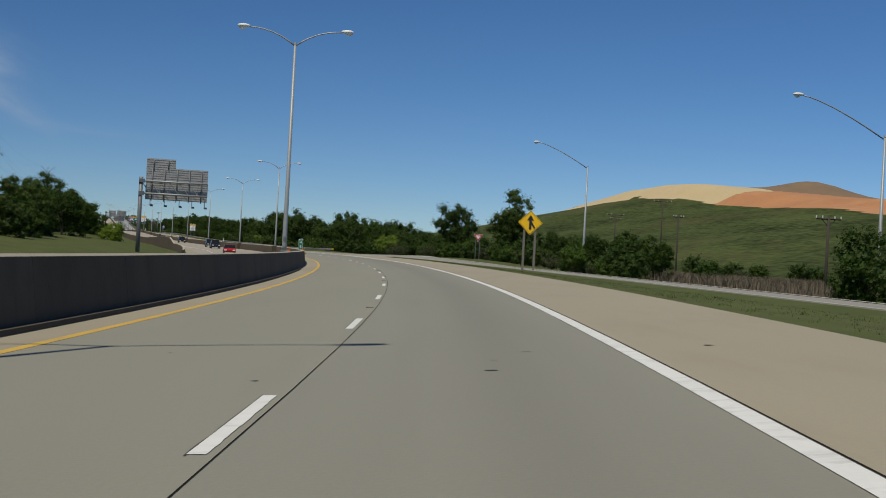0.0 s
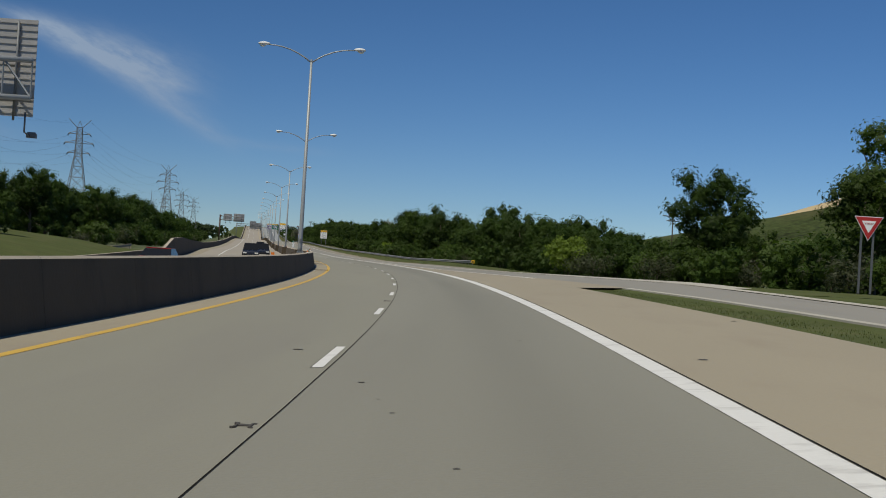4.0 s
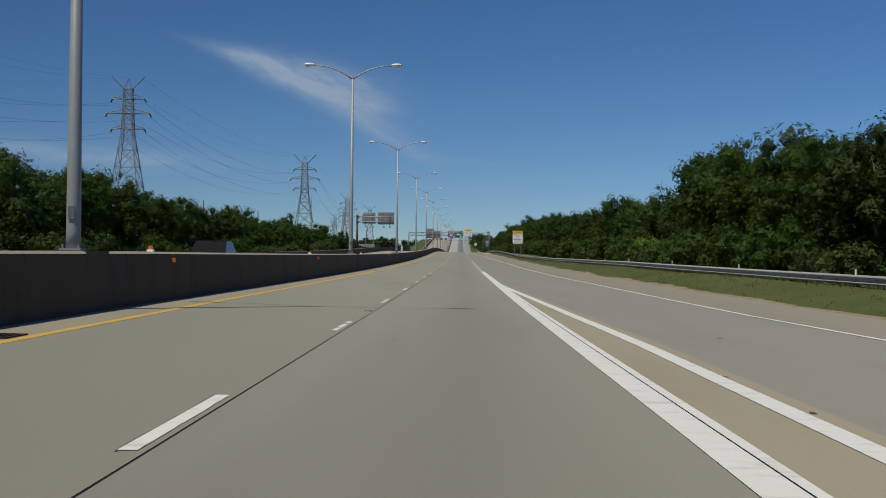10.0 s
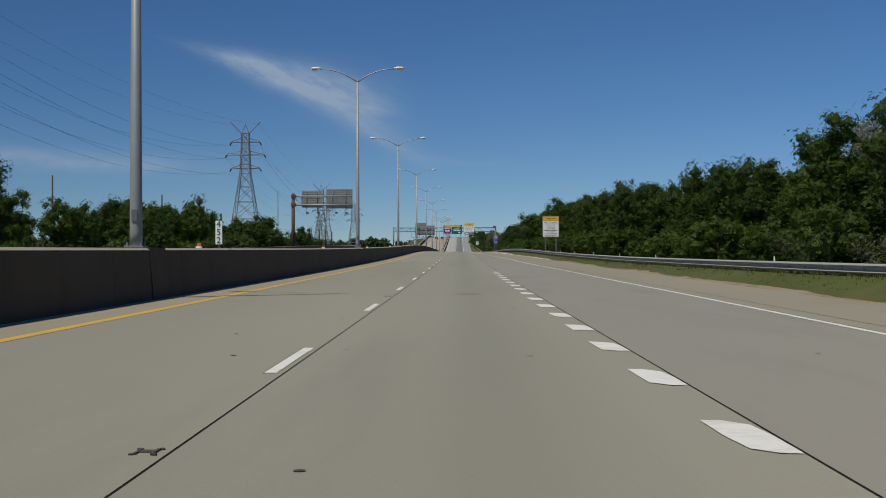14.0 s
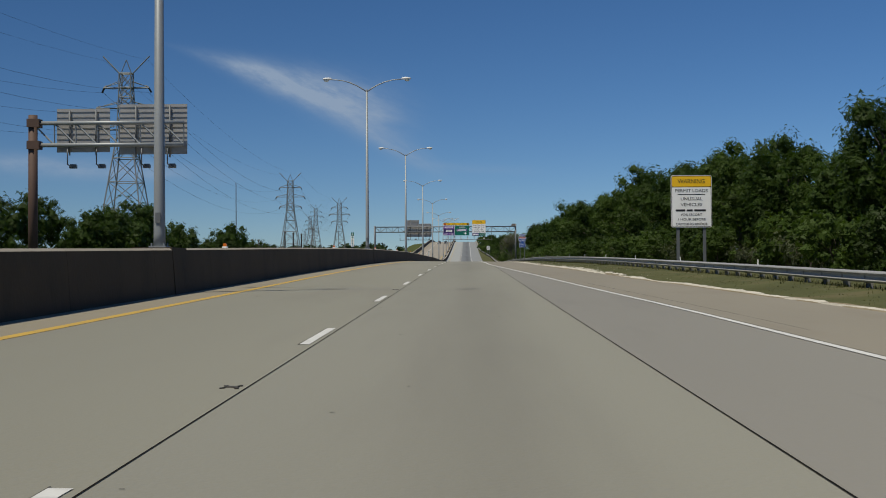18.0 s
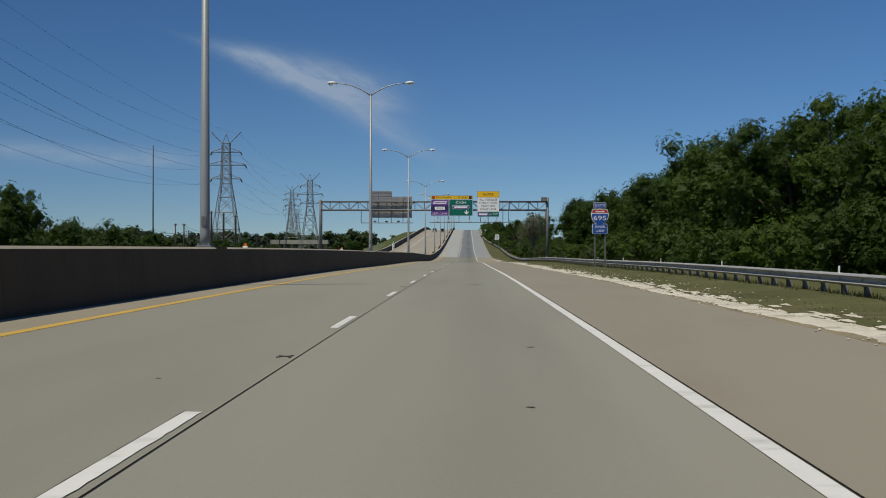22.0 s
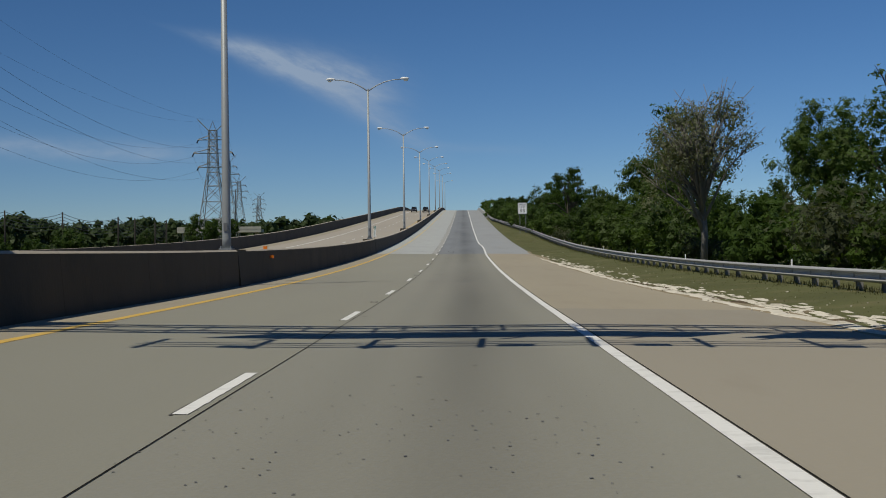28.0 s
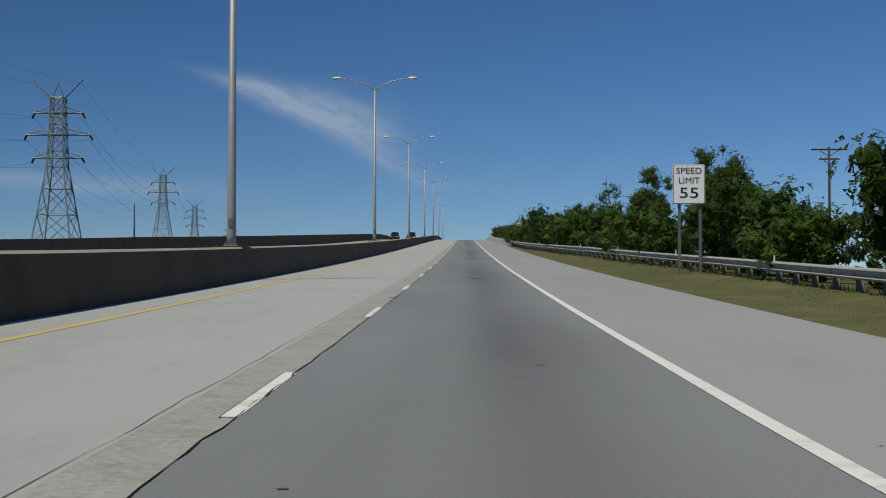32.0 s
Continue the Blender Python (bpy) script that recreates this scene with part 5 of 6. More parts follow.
def sign_light(parent, x, y, z, mat=LAMP_CASE):
    bm = bmesh.new()
    box(bm, (x, y, z), (0.42, 0.3, 0.2))
    box(bm, (x, y, z + 0.13), (0.34, 0.24, 0.06))
    part("sign_light", bm, mat, parent)


def truss(parent, x0, x1, zt, zb, y0, y1, cell, r=0.1):
    for z in (zt, zb):
        for y in (y0, y1):
            tube_part(parent, "chord", [(x0, y, z), (x1, y, z)], r)
    n = int((x1 - x0) / cell)

    def brace(name, p, q, w):
        bm = bmesh.new()
        bar(bm, p, q, w)
        part(name, bm, GALV_DARK, parent)

    for y in (y0, y1):
        for k in range(n):
            a, b = x0 + (x1 - x0) * k / n, x0 + (x1 - x0) * (k + 1) / n
            brace("diagonal_brace", (a, y, zb if k % 2 else zt), (b, y, zt if k % 2 else zb), 0.06)
            brace("upright_brace", (a, y, zb), (a, y, zt), 0.045)
    for k in range(n + 1):
        a = x0 + (x1 - x0) * k / n
        for z in (zt, zb):
            brace("cross_brace", (a, y0, z), (a, y1, z), 0.05)


# the toll gantry across both carriageways
ga = thing("sign_gantry", at_road(870.6, 0, 0), "steel truss gantry with toll signs spanning the whole motorway", "sign gantry")
truss(ga, -21.8, 14.6, 9.66, 8.32, 0.55, 1.75, 1.5, 0.11)
for x, zt in ((14.6, 10.3), (-21.8, 9.9)):
    for y in (0.4, 1.9):
        tube_part(ga, "column", [(x, y, -1.0), (x, y, zt)], 0.19, GALV_DARK, 12)
    bm = bmesh.new()
    for k in range(6):
        z = 0.6 + 1.35 * k
        bar(bm, (x, 0.4, z), (x, 1.9, z + (1.2 if k % 2 else -0.0)), 0.07)
        bar(bm, (x, 1.9, z), (x, 0.4, z + 1.3), 0.07)
    part("column_bracing", bm, GALV_DARK, ga)
    bm = bmesh.new()
    box(bm, (x, 1.15, -0.3), (1.0, 2.6, 1.0))
    part("footing", bm, CAP, ga)
bm = bmesh.new()
box(bm, (0, 0, 0), (0.95, 0.06, 0.8), pose(14.0, 0.2, 10.0, -35, 0, -12))
part("solar_panel", bm, PANEL, ga)
sb = sign_back(ga, -14.02, -7.16, 7.1, 10.54, 2.1)
sign_back(ga, -14.02, -10.4, 10.54, 11.45, 2.1)
for x in (-15.35, -14.0, -12.6, -10.5, -8.6, -7.6):
    tube_part(ga, "hanger", [(x, 2.0, 6.25), (x, 2.0, 8.4 if x < -14.1 else 11.0 if x < -10.6 else 10.4)], 0.05)
for x0, x1, y in ((-15.4, -6.96, 2.6), (-4.25, 8.52, -0.9)):
    bm = bmesh.new()
    for yy in (y - 0.35, y, y + 0.3):
        bar(bm, (x0, yy, 6.3), (x1, yy, 6.3), 0.07)
    x = x0 + 0.15
    while x < x1:
        bar(bm, (x, y - 0.6, 6.2), (x, y + 0.9, 6.36), 0.07)
        x += 1.42
    part("walkway", bm, GALV_DARK, ga)
for x in (-13.2, -11.3, -9.4, -7.8):
    sign_light(ga, x, 2.9, 6.5, LAMP_CASE if x < -13 else GALV_DARK)
for x in (-3.0, -1.25, 0.5, 2.2, 4.6, 6.4):
    sign_light(ga, x, -1.3, 6.55)
for x in (-2.9, -1.2, 0.45, 2.1, 3.9, 5.1, 6.5, 7.45, 8.35):
    tube_part(ga, "hanger", [(x, -0.1, 6.25), (x, -0.05, 9.6)], 0.05)
# left sign: lane use
panel(ga, 6.68, 0.62, -0.7, 10.28, SIGN_YELLOW, BLACK, 0.12, -0.14, "toll_header", 0.04)
letters("TOLL PLAZA   1 1/2 MILES", 0.42, BLACK, ga, -0.72, -0.16, 10.28, 5.1)
for x in (-3.62, 2.25):
    part("flasher", plate(0.42, 0.42, 0.05, -0.18, -0.155, x, 10.28), SIGN_RED if x < 0 else BLACK, ga)
panel(ga, 2.9, 2.56, -2.6, 8.64, SIGN_PURPLE, SIGN_WHITE, 0.1, -0.14, "tag_panel", 0.035)
part("tag_band", plate(2.82, 0.95, 0.02, -0.165, -0.155, -2.6, 8.55), SIGN_INDIGO, ga)
part("logo", plate(0, 0, 0, -0.165, -0.155, -2.6, 9.46, [(-1.15, -0.18), (0.95, -0.18), (1.15, 0.2), (-0.95, 0.2)]), SIGN_WHITE, ga, "slanted white logo block")
part("logo_stripe", plate(0, 0, 0, -0.172, -0.166, -2.6, 9.46, [(-0.95, -0.05), (0.9, -0.05), (0.98, 0.05), (-0.88, 0.05)]), SIGN_PURPLE, ga)
part("only_plate", plate(1.6, 0.5, 0.03, -0.175, -0.166, -2.6, 8.55), SIGN_WHITE, ga)
letters("ONLY", 0.42, BLACK, ga, -2.6, -0.18, 8.55, 1.05)
letters("LEFT LANE", 0.4, SIGN_WHITE, ga, -2.6, -0.17, 7.7, 2.35)
panel(ga, 3.78, 2.56, 0.75, 8.64, SIGN_GREEN, SIGN_WHITE, 0.1, -0.14, "cash_panel", 0.035)
letters("CASH", 0.52, SIGN_WHITE, ga, 0.75, -0.16, 9.45, 1.6)
part("logo_plate", plate(2.65, 0.6, 0.04, -0.165, -0.155, 0.75, 8.74), SIGN_WHITE, ga)
part("logo_plate_face", plate(2.57, 0.52, 0.03, -0.172, -0.166, 0.75, 8.74), SIGN_PURPLE, ga)
part("logo", plate(0, 0, 0, -0.18, -0.173, 0.75, 8.74, [(-1.1, -0.14), (0.95, -0.14), (1.1, 0.14), (-0.95, 0.14)]), SIGN_WHITE, ga, "slanted white logo block")
part("down_arrow", plate(0, 0, 0, -0.165, -0.155, 1.65, 7.85, [(0, -0.3), (0.42, 0.12), (0.28, 0.2), (0.1, 0.05), (0.1, 0.42), (-0.1, 0.42), (-0.1, 0.05), (-0.28, 0.2), (-0.42, 0.12)]), SIGN_WHITE, ga)
# right sign: notice
panel(ga, 3.48, 0.98, 5.11, 10.78, SIGN_YELLOW, BLACK, 0.16, -0.14, "notice_header", 0.03)
letters("NOTICE", 0.46, BLACK, ga, 5.11, -0.16, 10.76, 1.6)
panel(ga, 3.48, 2.28, 5.11, 9.16, SIGN_WHITE, BLACK, 0.08, -0.14, "notice_panel", 0.02)
for k, (txt, w) in enumerate((("ALL VEHICLES", 2.9), ("OVER 5T GVW", 2.9), ("MUST USE", 2.1), ("RIGHT LANE", 2.5))):
    letters(txt, 0.42, BLACK, ga, 5.11, -0.16, 9.92 - 0.51 * k, w)
panel(ga, 3.48, 0.8, 5.11, 7.6, SIGN_GREEN, SIGN_WHITE, 0.14, -0.14, "accepted_panel", 0.035)
part("logo_plate", plate(1.75, 0.55, 0.04, -0.165, -0.155, 4.3, 7.6), SIGN_PURPLE, ga)
part("logo", plate(0, 0, 0, -0.172, -0.166, 4.3, 7.6, [(-0.75, -0.13), (0.62, -0.13), (0.75, 0.13), (-0.62, 0.13)]), SIGN_WHITE, ga, "slanted white logo block")
letters("ACCEPTED", 0.32, SIGN_WHITE, ga, 5.98, -0.16, 7.6, 1.4)


# cantilever sign structures over the opposite carriageway, seen from behind
def cantilever(s, post_o, reach, zt, zb, panels, mat, lights, label):
    ob = thing("cantilever_sign", at_road(s, post_o, 0), label, "sign structure", "cantilever signs seen from behind")
    tube_part(ob, "column", [(0, 0, -1.5), (0, 0, zt + 0.5)], [0.3, 0.27], mat, 14)
    for z in (zt, zb):
        tube_part(ob, "arm", [(0, 0, z), (reach, 0, z)], 0.13, GALV, 10)
    bm = bmesh.new()
    n = int(reach / 1.2)
    for k in range(n):
        a, b = reach * k / n, reach * (k + 1) / n
        for name, p, q, w in (("diagonal_brace", (a, 0, zt), (b, 0, zb), 0.08), ("upright_brace", (b, 0, zb), (b, 0, zt), 0.06)):
            bm = bmesh.new()
            bar(bm, p, q, w)
            part(name, bm, GALV, ob)
    bm = bmesh.new()
    for z in (zt, zb):
        box(bm, (0.1, 0, z), (0.75, 0.7, 0.5))
    part("collar", bm, mat, ob)
    for x0, x1, z0, z1 in panels:
        sign_back(ob, x0, x1, z0, z1, 0.55)
        n = max(2, int((x1 - x0) / 1.6))
        for k in range(n):
            x = x0 + (k + 0.5) * (x1 - x0) / n
            tube_part(ob, "mullion", [(x, 0.42, z0 - 0.2), (x, 0.42, z1 - 0.1)], 0.06, GALV_DARK, 6)
    for x, z in lights:
        tube_part(ob, "light_arm", [(x, 0.4, z + 0.95), (x, 0.4, z), (x + 0.1, 0.9, z - 0.12)], 0.045, GALV_DARK, 6)
        sign_light(ob, x + 0.15, 1.05, z - 0.1, GALV_DARK)
        # hood
    return ob


cantilever(200, -25.8, 8.9, 10.6, 8.9, ((0.6, 8.9, 8.1, 12.5), (0.6, 4.5, 12.5, 13.75)), GALV_DARK, ((1.3, 7.4), (3.2, 7.4), (5.2, 7.4), (6.9, 7.4), (8.6, 7.4)), "grey cantilever sign structure, bare sign backs and lamps")
cantilever(631.5, -24.7, 9.3, 9.0, 7.65, ((1.3, 4.6, 7.25, 9.95), (5.2, 9.4, 7.1, 10.2)), RUSTY, ((2.0, 6.5), (3.8, 6.5), (6.6, 6.5), (8.2, 6.5)), "cantilever sign structure on a brown column, bare sign backs")
# ---- pylons and cables ----
ARMS = ((21.8, 3.8), (25.4, 5.0), (28.8, 3.8))


def pylon(m, h=33.5, drop=4.5):
    ob = thing("pylon", m, "grey steel lattice power pylon with three crossarms", "pylon", "pylons along the power line")

    def half(z):
        return float(np.interp(z, [-drop, 0, 20.5, 29.5, 31.2], [4.9, 4.2, 1.3, 0.95, 0.95]))

    levels = [-drop, 3.0, 8.5, 13.0, 17.0, 20.5, 23.0, 25.4, 27.2, 28.8, 31.2]
    for sx in (-1, 1):
        for sy in (-1, 1):
            bm = bmesh.new()
            tube(bm, [(sx * half(a), sy * half(a), a) for a in levels], [0.13 if a < 20 else 0.1 for a in levels], 4)
            part("leg", bm, LATTICE, ob)
    bm = bmesh.new()
    for a, b in zip(levels, levels[1:]):
        ha, hb = half(a), half(b)
        for u in (-1, 1):
            for ax in (0, 1):
                def q(t, w, z):
                    return (t, u * w, z) if ax == 0 else (u * w, t, z)
                bar(bm, q(-ha, ha, a), q(hb, hb, b), 0.1)
                bar(bm, q(ha, ha, a), q(-hb, hb, b), 0.1)
                bar(bm, q(-hb, hb, b), q(hb, hb, b), 0.1)
    part("bracing", bm, LATTICE, ob)
    for z, w in ARMS:
        bm = bmesh.new()
        for y in (-0.7, 0.7):
            bar(bm, (-w, y * 0.2, z), (w, y * 0.2, z), 0.16)
            for k in (-1, 1):
                bar(bm, (k * 0.9, y, z + 1.1), (k * w, 0, z + 0.1), 0.09)
        arm = part("crossarm", bm, LATTICE, ob)
        for k in (-1, 1):
            bm = bmesh.new()
            tube(bm, [(k * w, 0, z), (k * (w - 0.5), 0.0, z + 0.35), (k * w, 0.1, z - 0.1), (k * (w + 0.35), 0.3, z - 0.75)], 0.17, 6)
            part("insulator", bm, BLACK, arm)
    bm = bmesh.new()
    for k in (-1, 1):
        bar(bm, (k * 0.9, 0, 31.0), (k * 3.9, 0, h + 0.6), 0.16)
        bar(bm, (k * 0.9, 0, 31.2), (0, 0, h), 0.11)
    bar(bm, (-0.95, 0, 31.2), (0.95, 0, 31.2), 0.12)
    part("peak", bm, LATTICE, ob)
    return ob


# tops lie near a line beside the road
LINE = [(430, -92, 2.0), (603, -76, 6.5), (759, -54.8, 0.6), (994, -61.5, -2.4), (1166, -61.8, -8.4), (1392, -101.8, -6.5), (1549, -125.9, -6.5), (1760, -150, -6), (1960, -185, -6)]
towers = []
for k, (s, o, dz) in enumerate(LINE):
    m = at_road(s, o, dz)
    if not towers:
        towers.append(pylon(m, drop=7.0))
    else:
        towers.append(copy_thing(towers[0], m))


def cable(name, a, b, sag, r=0.035, n=14):
    bm = bmesh.new()
    pts = [a.lerp(b, i / n) - Vector((0, 0, 4 * sag * (i / n) * (1 - i / n))) for i in range(n + 1)]
    tube(bm, pts, r, 4, False)
    return part(name, bm, WIRE)


for run in (LINE,):
    for (s0, o0, z0), (s1, o1, z1) in zip(run, run[1:]):
        wires = tagged(new("power_line"), "thin dark power cables hanging between pylons", "power cables", "cable spans")
        m0, m1 = at_road(s0, o0, z0), at_road(s1, o1, z1)
        for z, w in ARMS:
            for k in (-1, 1):
                c = cable("cable", m0 @ Vector((k * w, 0, z - 0.8)), m1 @ Vector((k * w, 0, z - 0.8)), 6.0, 0.02)
                c.parent = wires
        for k in (-1, 1):
            c = cable("ground_wire", m0 @ Vector((k * 3.7, 0, 33.4)), m1 @ Vector((k * 3.7, 0, 33.4)), 4.0, 0.014)
            c.parent = wires


# ---- wooden utility poles ----
DARK_POLE = surface("tarred_pole", (0.022, 0.020, 0.018), 0.85, vary=0.2, scale=1.5, fine=0.15, spec=0.2)


def utility_pole(m, h, arms, label="brown wooden utility pole with crossarms", r=0.2, mat=WOOD):
    ob = thing("utility_pole", m, label, "utility pole")
    bm = bmesh.new()
    tube(bm, [(0, 0, -3), (0, 0, h)], [r, r * 0.65], 8)
    smooth(part("pole", bm, mat, ob))
    for z, ww in arms:
        bm = bmesh.new()
        bar(bm, (-ww, 0, z), (ww, 0, z), 0.14)
        bar(bm, (-ww * 0.6, 0, z), (0, 0, z - 0.8), 0.06)
        bar(bm, (ww * 0.6, 0, z), (0, 0, z - 0.8), 0.06)
        arm = part("crossarm", bm, WOOD, ob)
        for x in (-ww, -ww * 0.5, ww * 0.5, ww):
            bm = bmesh.new()
            tube(bm, [(x, 0, z + 0.05), (x, 0, z + 0.3)], 0.06, 6)
            part("insulator", bm, LAMP_CASE, arm)
    return ob


utility_pole(at_road(394, 77, 0), 12.9, ((12.6, 2.3), (11.6, 1.4)))
utility_pole(at_road(318, 94, 0), 13.5, ((13.2, 2.3), (12.2, 1.4)))
utility_pole(at_road(300, 98, 2), 14.5, ((14.2, 2.3),))
utility_pole(at_road(1120, 43.8, -1), 12.8, ((12.5, 2.1), (11.4, 1.2)))
utility_pole(at_road(1240, 38, -3), 13.0, ((12.5, 2.1), (11.4, 1.2)))
utility_pole(at_road(1010, 50, -1), 12.8, ((12.5, 2.1), (11.4, 1.2)))
for s, o, h in ((1000, -82.3, 28.5), (640, -66, 13), (690, -60, 12), (1240, -70, 8)):
    utility_pole(at_road(s, o, 0), h, (), "tall thin dark steel pole without crossarms")
for s, o, h in ((964, -59.0, 12.6), (966, -56.5, 12.2), (968, -54.0, 11.8)):
    utility_pole(at_road(s, o, -2), h, ((h - 0.3, 0.4),), "dark angled termination pole of a substation", 0.32, DARK_POLE)
for o in (-77.0, -74.7):
    utility_pole(at_road(1003, o, -2), 9.6, ((9.3, 0.5),), "grey pole of a substation line", 0.24)


def strung(name, label, tops, count, gap, sag, r=0.04):
    """Cables hanging from post to post, one below the other."""
    span = tagged(new(name), label, "power cables")
    for a, b in zip(tops, tops[1:]):
        for k in range(count):
            c = cable("cable", Vector(a) - Vector((0, 0, gap * k)), Vector(b) - Vector((0, 0, gap * k)), sag, r, 8)
            c.parent = span


strung("substation_cables", "sagging dark cables between a substation's poles", (place(1003, -74.7, 7.2), place(966, -56.5, 6.2)), 4, 0.7, 1.2)
# a row of low posts with many cables, far beyond the barrier
low = [(1137 + 0.1 * (o + 89), o, z) for o, z in ((-130, 15.6), (-117, 15.2), (-104, 14.7), (-91, 14.2), (-78.4, 13.0), (-74.6, 12.6), (-70, 11.6), (-67.4, 12.1))]
for s, o, z in low:
    utility_pole(pose(*P(s, o, 0, bank=False).xy, 2.0), z - 1.7, (), "slim dark post of a low cable run", 0.26, DARK_POLE)
strung("low_cables", "many sagging dark cables between slim posts", [(*P(s, o, 0, bank=False).xy, z) for s, o, z in low], 5, 0.75, 1.3, 0.07)

utility_pole(on_land(146, 47), 7.8, ((7.5, 1.3),))
utility_pole(pose(69.7, 237.8, -2.5, 0, 0, 10), 13.3, ((13.0, 1.2),))
# ---- trees and shrubs ----
def leaf_points(clumps, leaves, size, seed, core=0.0):
    """Corners of a crown's leaves, three to a leaf: many small blades round each clump, and a dense heart inside it."""
    r = np.random.RandomState(seed)
    vs = []
    octa = np.array([[1, 0, 0], [-1, 0, 0], [0, 1, 0], [0, -1, 0], [0, 0, 1], [0, 0, -1]], float)
    for (cx, cy, cz, rad) in clumps:
        k = max(4, int(leaves * (rad / 0.9) ** 1.6))
        d = r.normal(size=(k, 3))
        d /= np.linalg.norm(d, axis=1)[:, None]
        d[:, 2] = d[:, 2] * 0.8 + 0.12
        c = np.array([cx, cy, cz]) + d * rad * (r.uniform(0.25, 1.2, (k, 1)) ** 0.7)
        up = d * 1.0 + r.normal(size=(k, 3)) * 0.32 + np.array([0, 0, 0.3])
        up /= np.linalg.norm(up, axis=1)[:, None]
        a = np.cross(up, r.normal(size=(k, 3)))
        a /= np.linalg.norm(a, axis=1)[:, None]
        b = np.cross(up, a)
        s = size * r.uniform(0.6, 1.45, (k, 1))
        vs.append(np.stack([c + a * s * 1.2, c - a * s * 0.6 + b * s * 0.75, c - a * s * 0.6 - b * s * 0.75], 1).reshape(-1, 3))
        if core:
            p = np.array([cx, cy, cz]) + octa * rad * core * r.uniform(0.75, 1.2, (6, 1))
            for q in ((0, 2, 4), (2, 1, 4), (1, 3, 4), (3, 0, 4), (2, 0, 5), (1, 2, 5), (3, 1, 5), (0, 3, 5)):
                vs.append(p[list(q)])
    return np.concatenate(vs)


def leaves_to_mesh(name, verts, mat):
    n = len(verts) // 3
    me = bpy.data.meshes.new(name)
    me.vertices.add(3 * n)
    me.vertices.foreach_set("co", verts.astype(np.float32).ravel())
    me.loops.add(3 * n)
    me.loops.foreach_set("vertex_index", np.arange(3 * n, dtype=np.int32))
    me.polygons.add(n)
    me.polygons.foreach_set("loop_start", np.arange(0, 3 * n, 3, dtype=np.int32))
    me.update(calc_edges=True)
    me.validate()
    me.materials.append(mat)
    return me


def leaf_mesh(name, clumps, leaves, size, seed, mat, core=0.0):
    return leaves_to_mesh(name, leaf_points(clumps, leaves, size, seed, core), mat)


def tree_clumps(seed, h, w, low, count, rad, lobes):
    """Clump centres of an uneven crown: several overlapping lobes."""
    r = random.Random(seed)
    centres = []
    for k in range(lobes):
        a = r.uniform(0, 6.28)
        d = w * r.uniform(0.1, 0.55) if k else 0
        z = low + (h - low) * (r.uniform(0.15, 0.72) if k else 0.62)
        centres.append((d * math.cos(a), d * math.sin(a), z, w * r.uniform(0.42, 0.68), (h - low) * r.uniform(0.24, 0.40)))
    out = []
    for k in range(count):
        cx, cy, cz, rw, rh = centres[k % lobes]
        a, e = r.uniform(0, 6.28), math.asin(r.uniform(-0.75, 1))
        q = r.uniform(0.62, 1.0) ** 0.5
        out.append((cx + rw * q * math.cos(e) * math.cos(a), cy + rw * q * math.cos(e) * math.sin(a), max(cz + rh * q * math.sin(e), low), rad * r.uniform(0.6, 1.25)))
    return out


def make_tree(name, seed, h, w, low, count, rad, leaves, size, mat, label, category="tree", lobes=6, limbs=7, bare=0, core=0.58, tiers=False, bark=None):
    """Trunk, limbs and a leafy crown; returned at the origin, to be copied."""
    r = random.Random(seed + 99)
    ob = thing(name, pose(0, 0, -500), label, category, "trees beside the road" if category == "tree" else "shrubs beside the road")
    clumps = tree_clumps(seed, h, w, low, count, rad, lobes)
    if tiers:
        # branches in flat layers, wider below
        clumps = []
        for k in range(count):
            lev = r.random()
            z = low + (h - low) * (round(lev * 6) / 6 * 0.95 + r.uniform(-0.03, 0.05))
            reach = w * (1.0 - 0.62 * (z - low) / (h - low)) * r.uniform(0.2, 1.0) ** 0.6
            a = round(r.uniform(0, 7)) * 0.9 + lev * 3 + r.uniform(-0.25, 0.25)
            clumps.append((reach * math.cos(a), reach * math.sin(a), z + 0.12 * reach, rad * r.uniform(0.5, 1.1)))
    bm = bmesh.new()
    top = h * 0.72
    bend = [(r.uniform(-0.3, 0.3), r.uniform(-0.3, 0.3)) for _ in range(4)]
    spine = [Vector((0, 0, -0.8)), Vector((bend[0][0] * 0.4, bend[0][1] * 0.4, h * 0.2)), Vector((bend[1][0], bend[1][1], h * 0.45)), Vector((bend[2][0], bend[2][1], top))]
    tube(bm, spine, [h * 0.024, h * 0.019, h * 0.013, h * 0.005], 7)
    smooth(part("trunk", bm, bark or BARK, ob))
    pick = r.sample(clumps, min(limbs, len(clumps)))
    bm = bmesh.new()
    for cx, cy, cz, _ in pick:
        z0 = min(cz * r.uniform(0.35, 0.75), top)
        f = Vector((0, 0, z0))
        tip = Vector((cx, cy, cz))
        mid = f.lerp(tip, 0.55) + Vector((0, 0, 0.08 * h * r.uniform(0, 1)))
        tube(bm, [f, mid, tip], [h * 0.010, h * 0.006, h * 0.002], 5)
        for _ in range(bare):
            t2 = tip + Vector((r.uniform(-1, 1), r.uniform(-1, 1), r.uniform(0.1, 1.2))) * h * 0.11
            tube(bm, [mid.lerp(tip, r.uniform(0.2, 0.9)), t2], [h * 0.003, h * 0.001], 4)
    smooth(part("branchwork", bm, bark or BARK, ob))
    part_of("crown", leaf_mesh("crown", clumps, leaves, size, seed, mat, core), None, ob)
    return ob


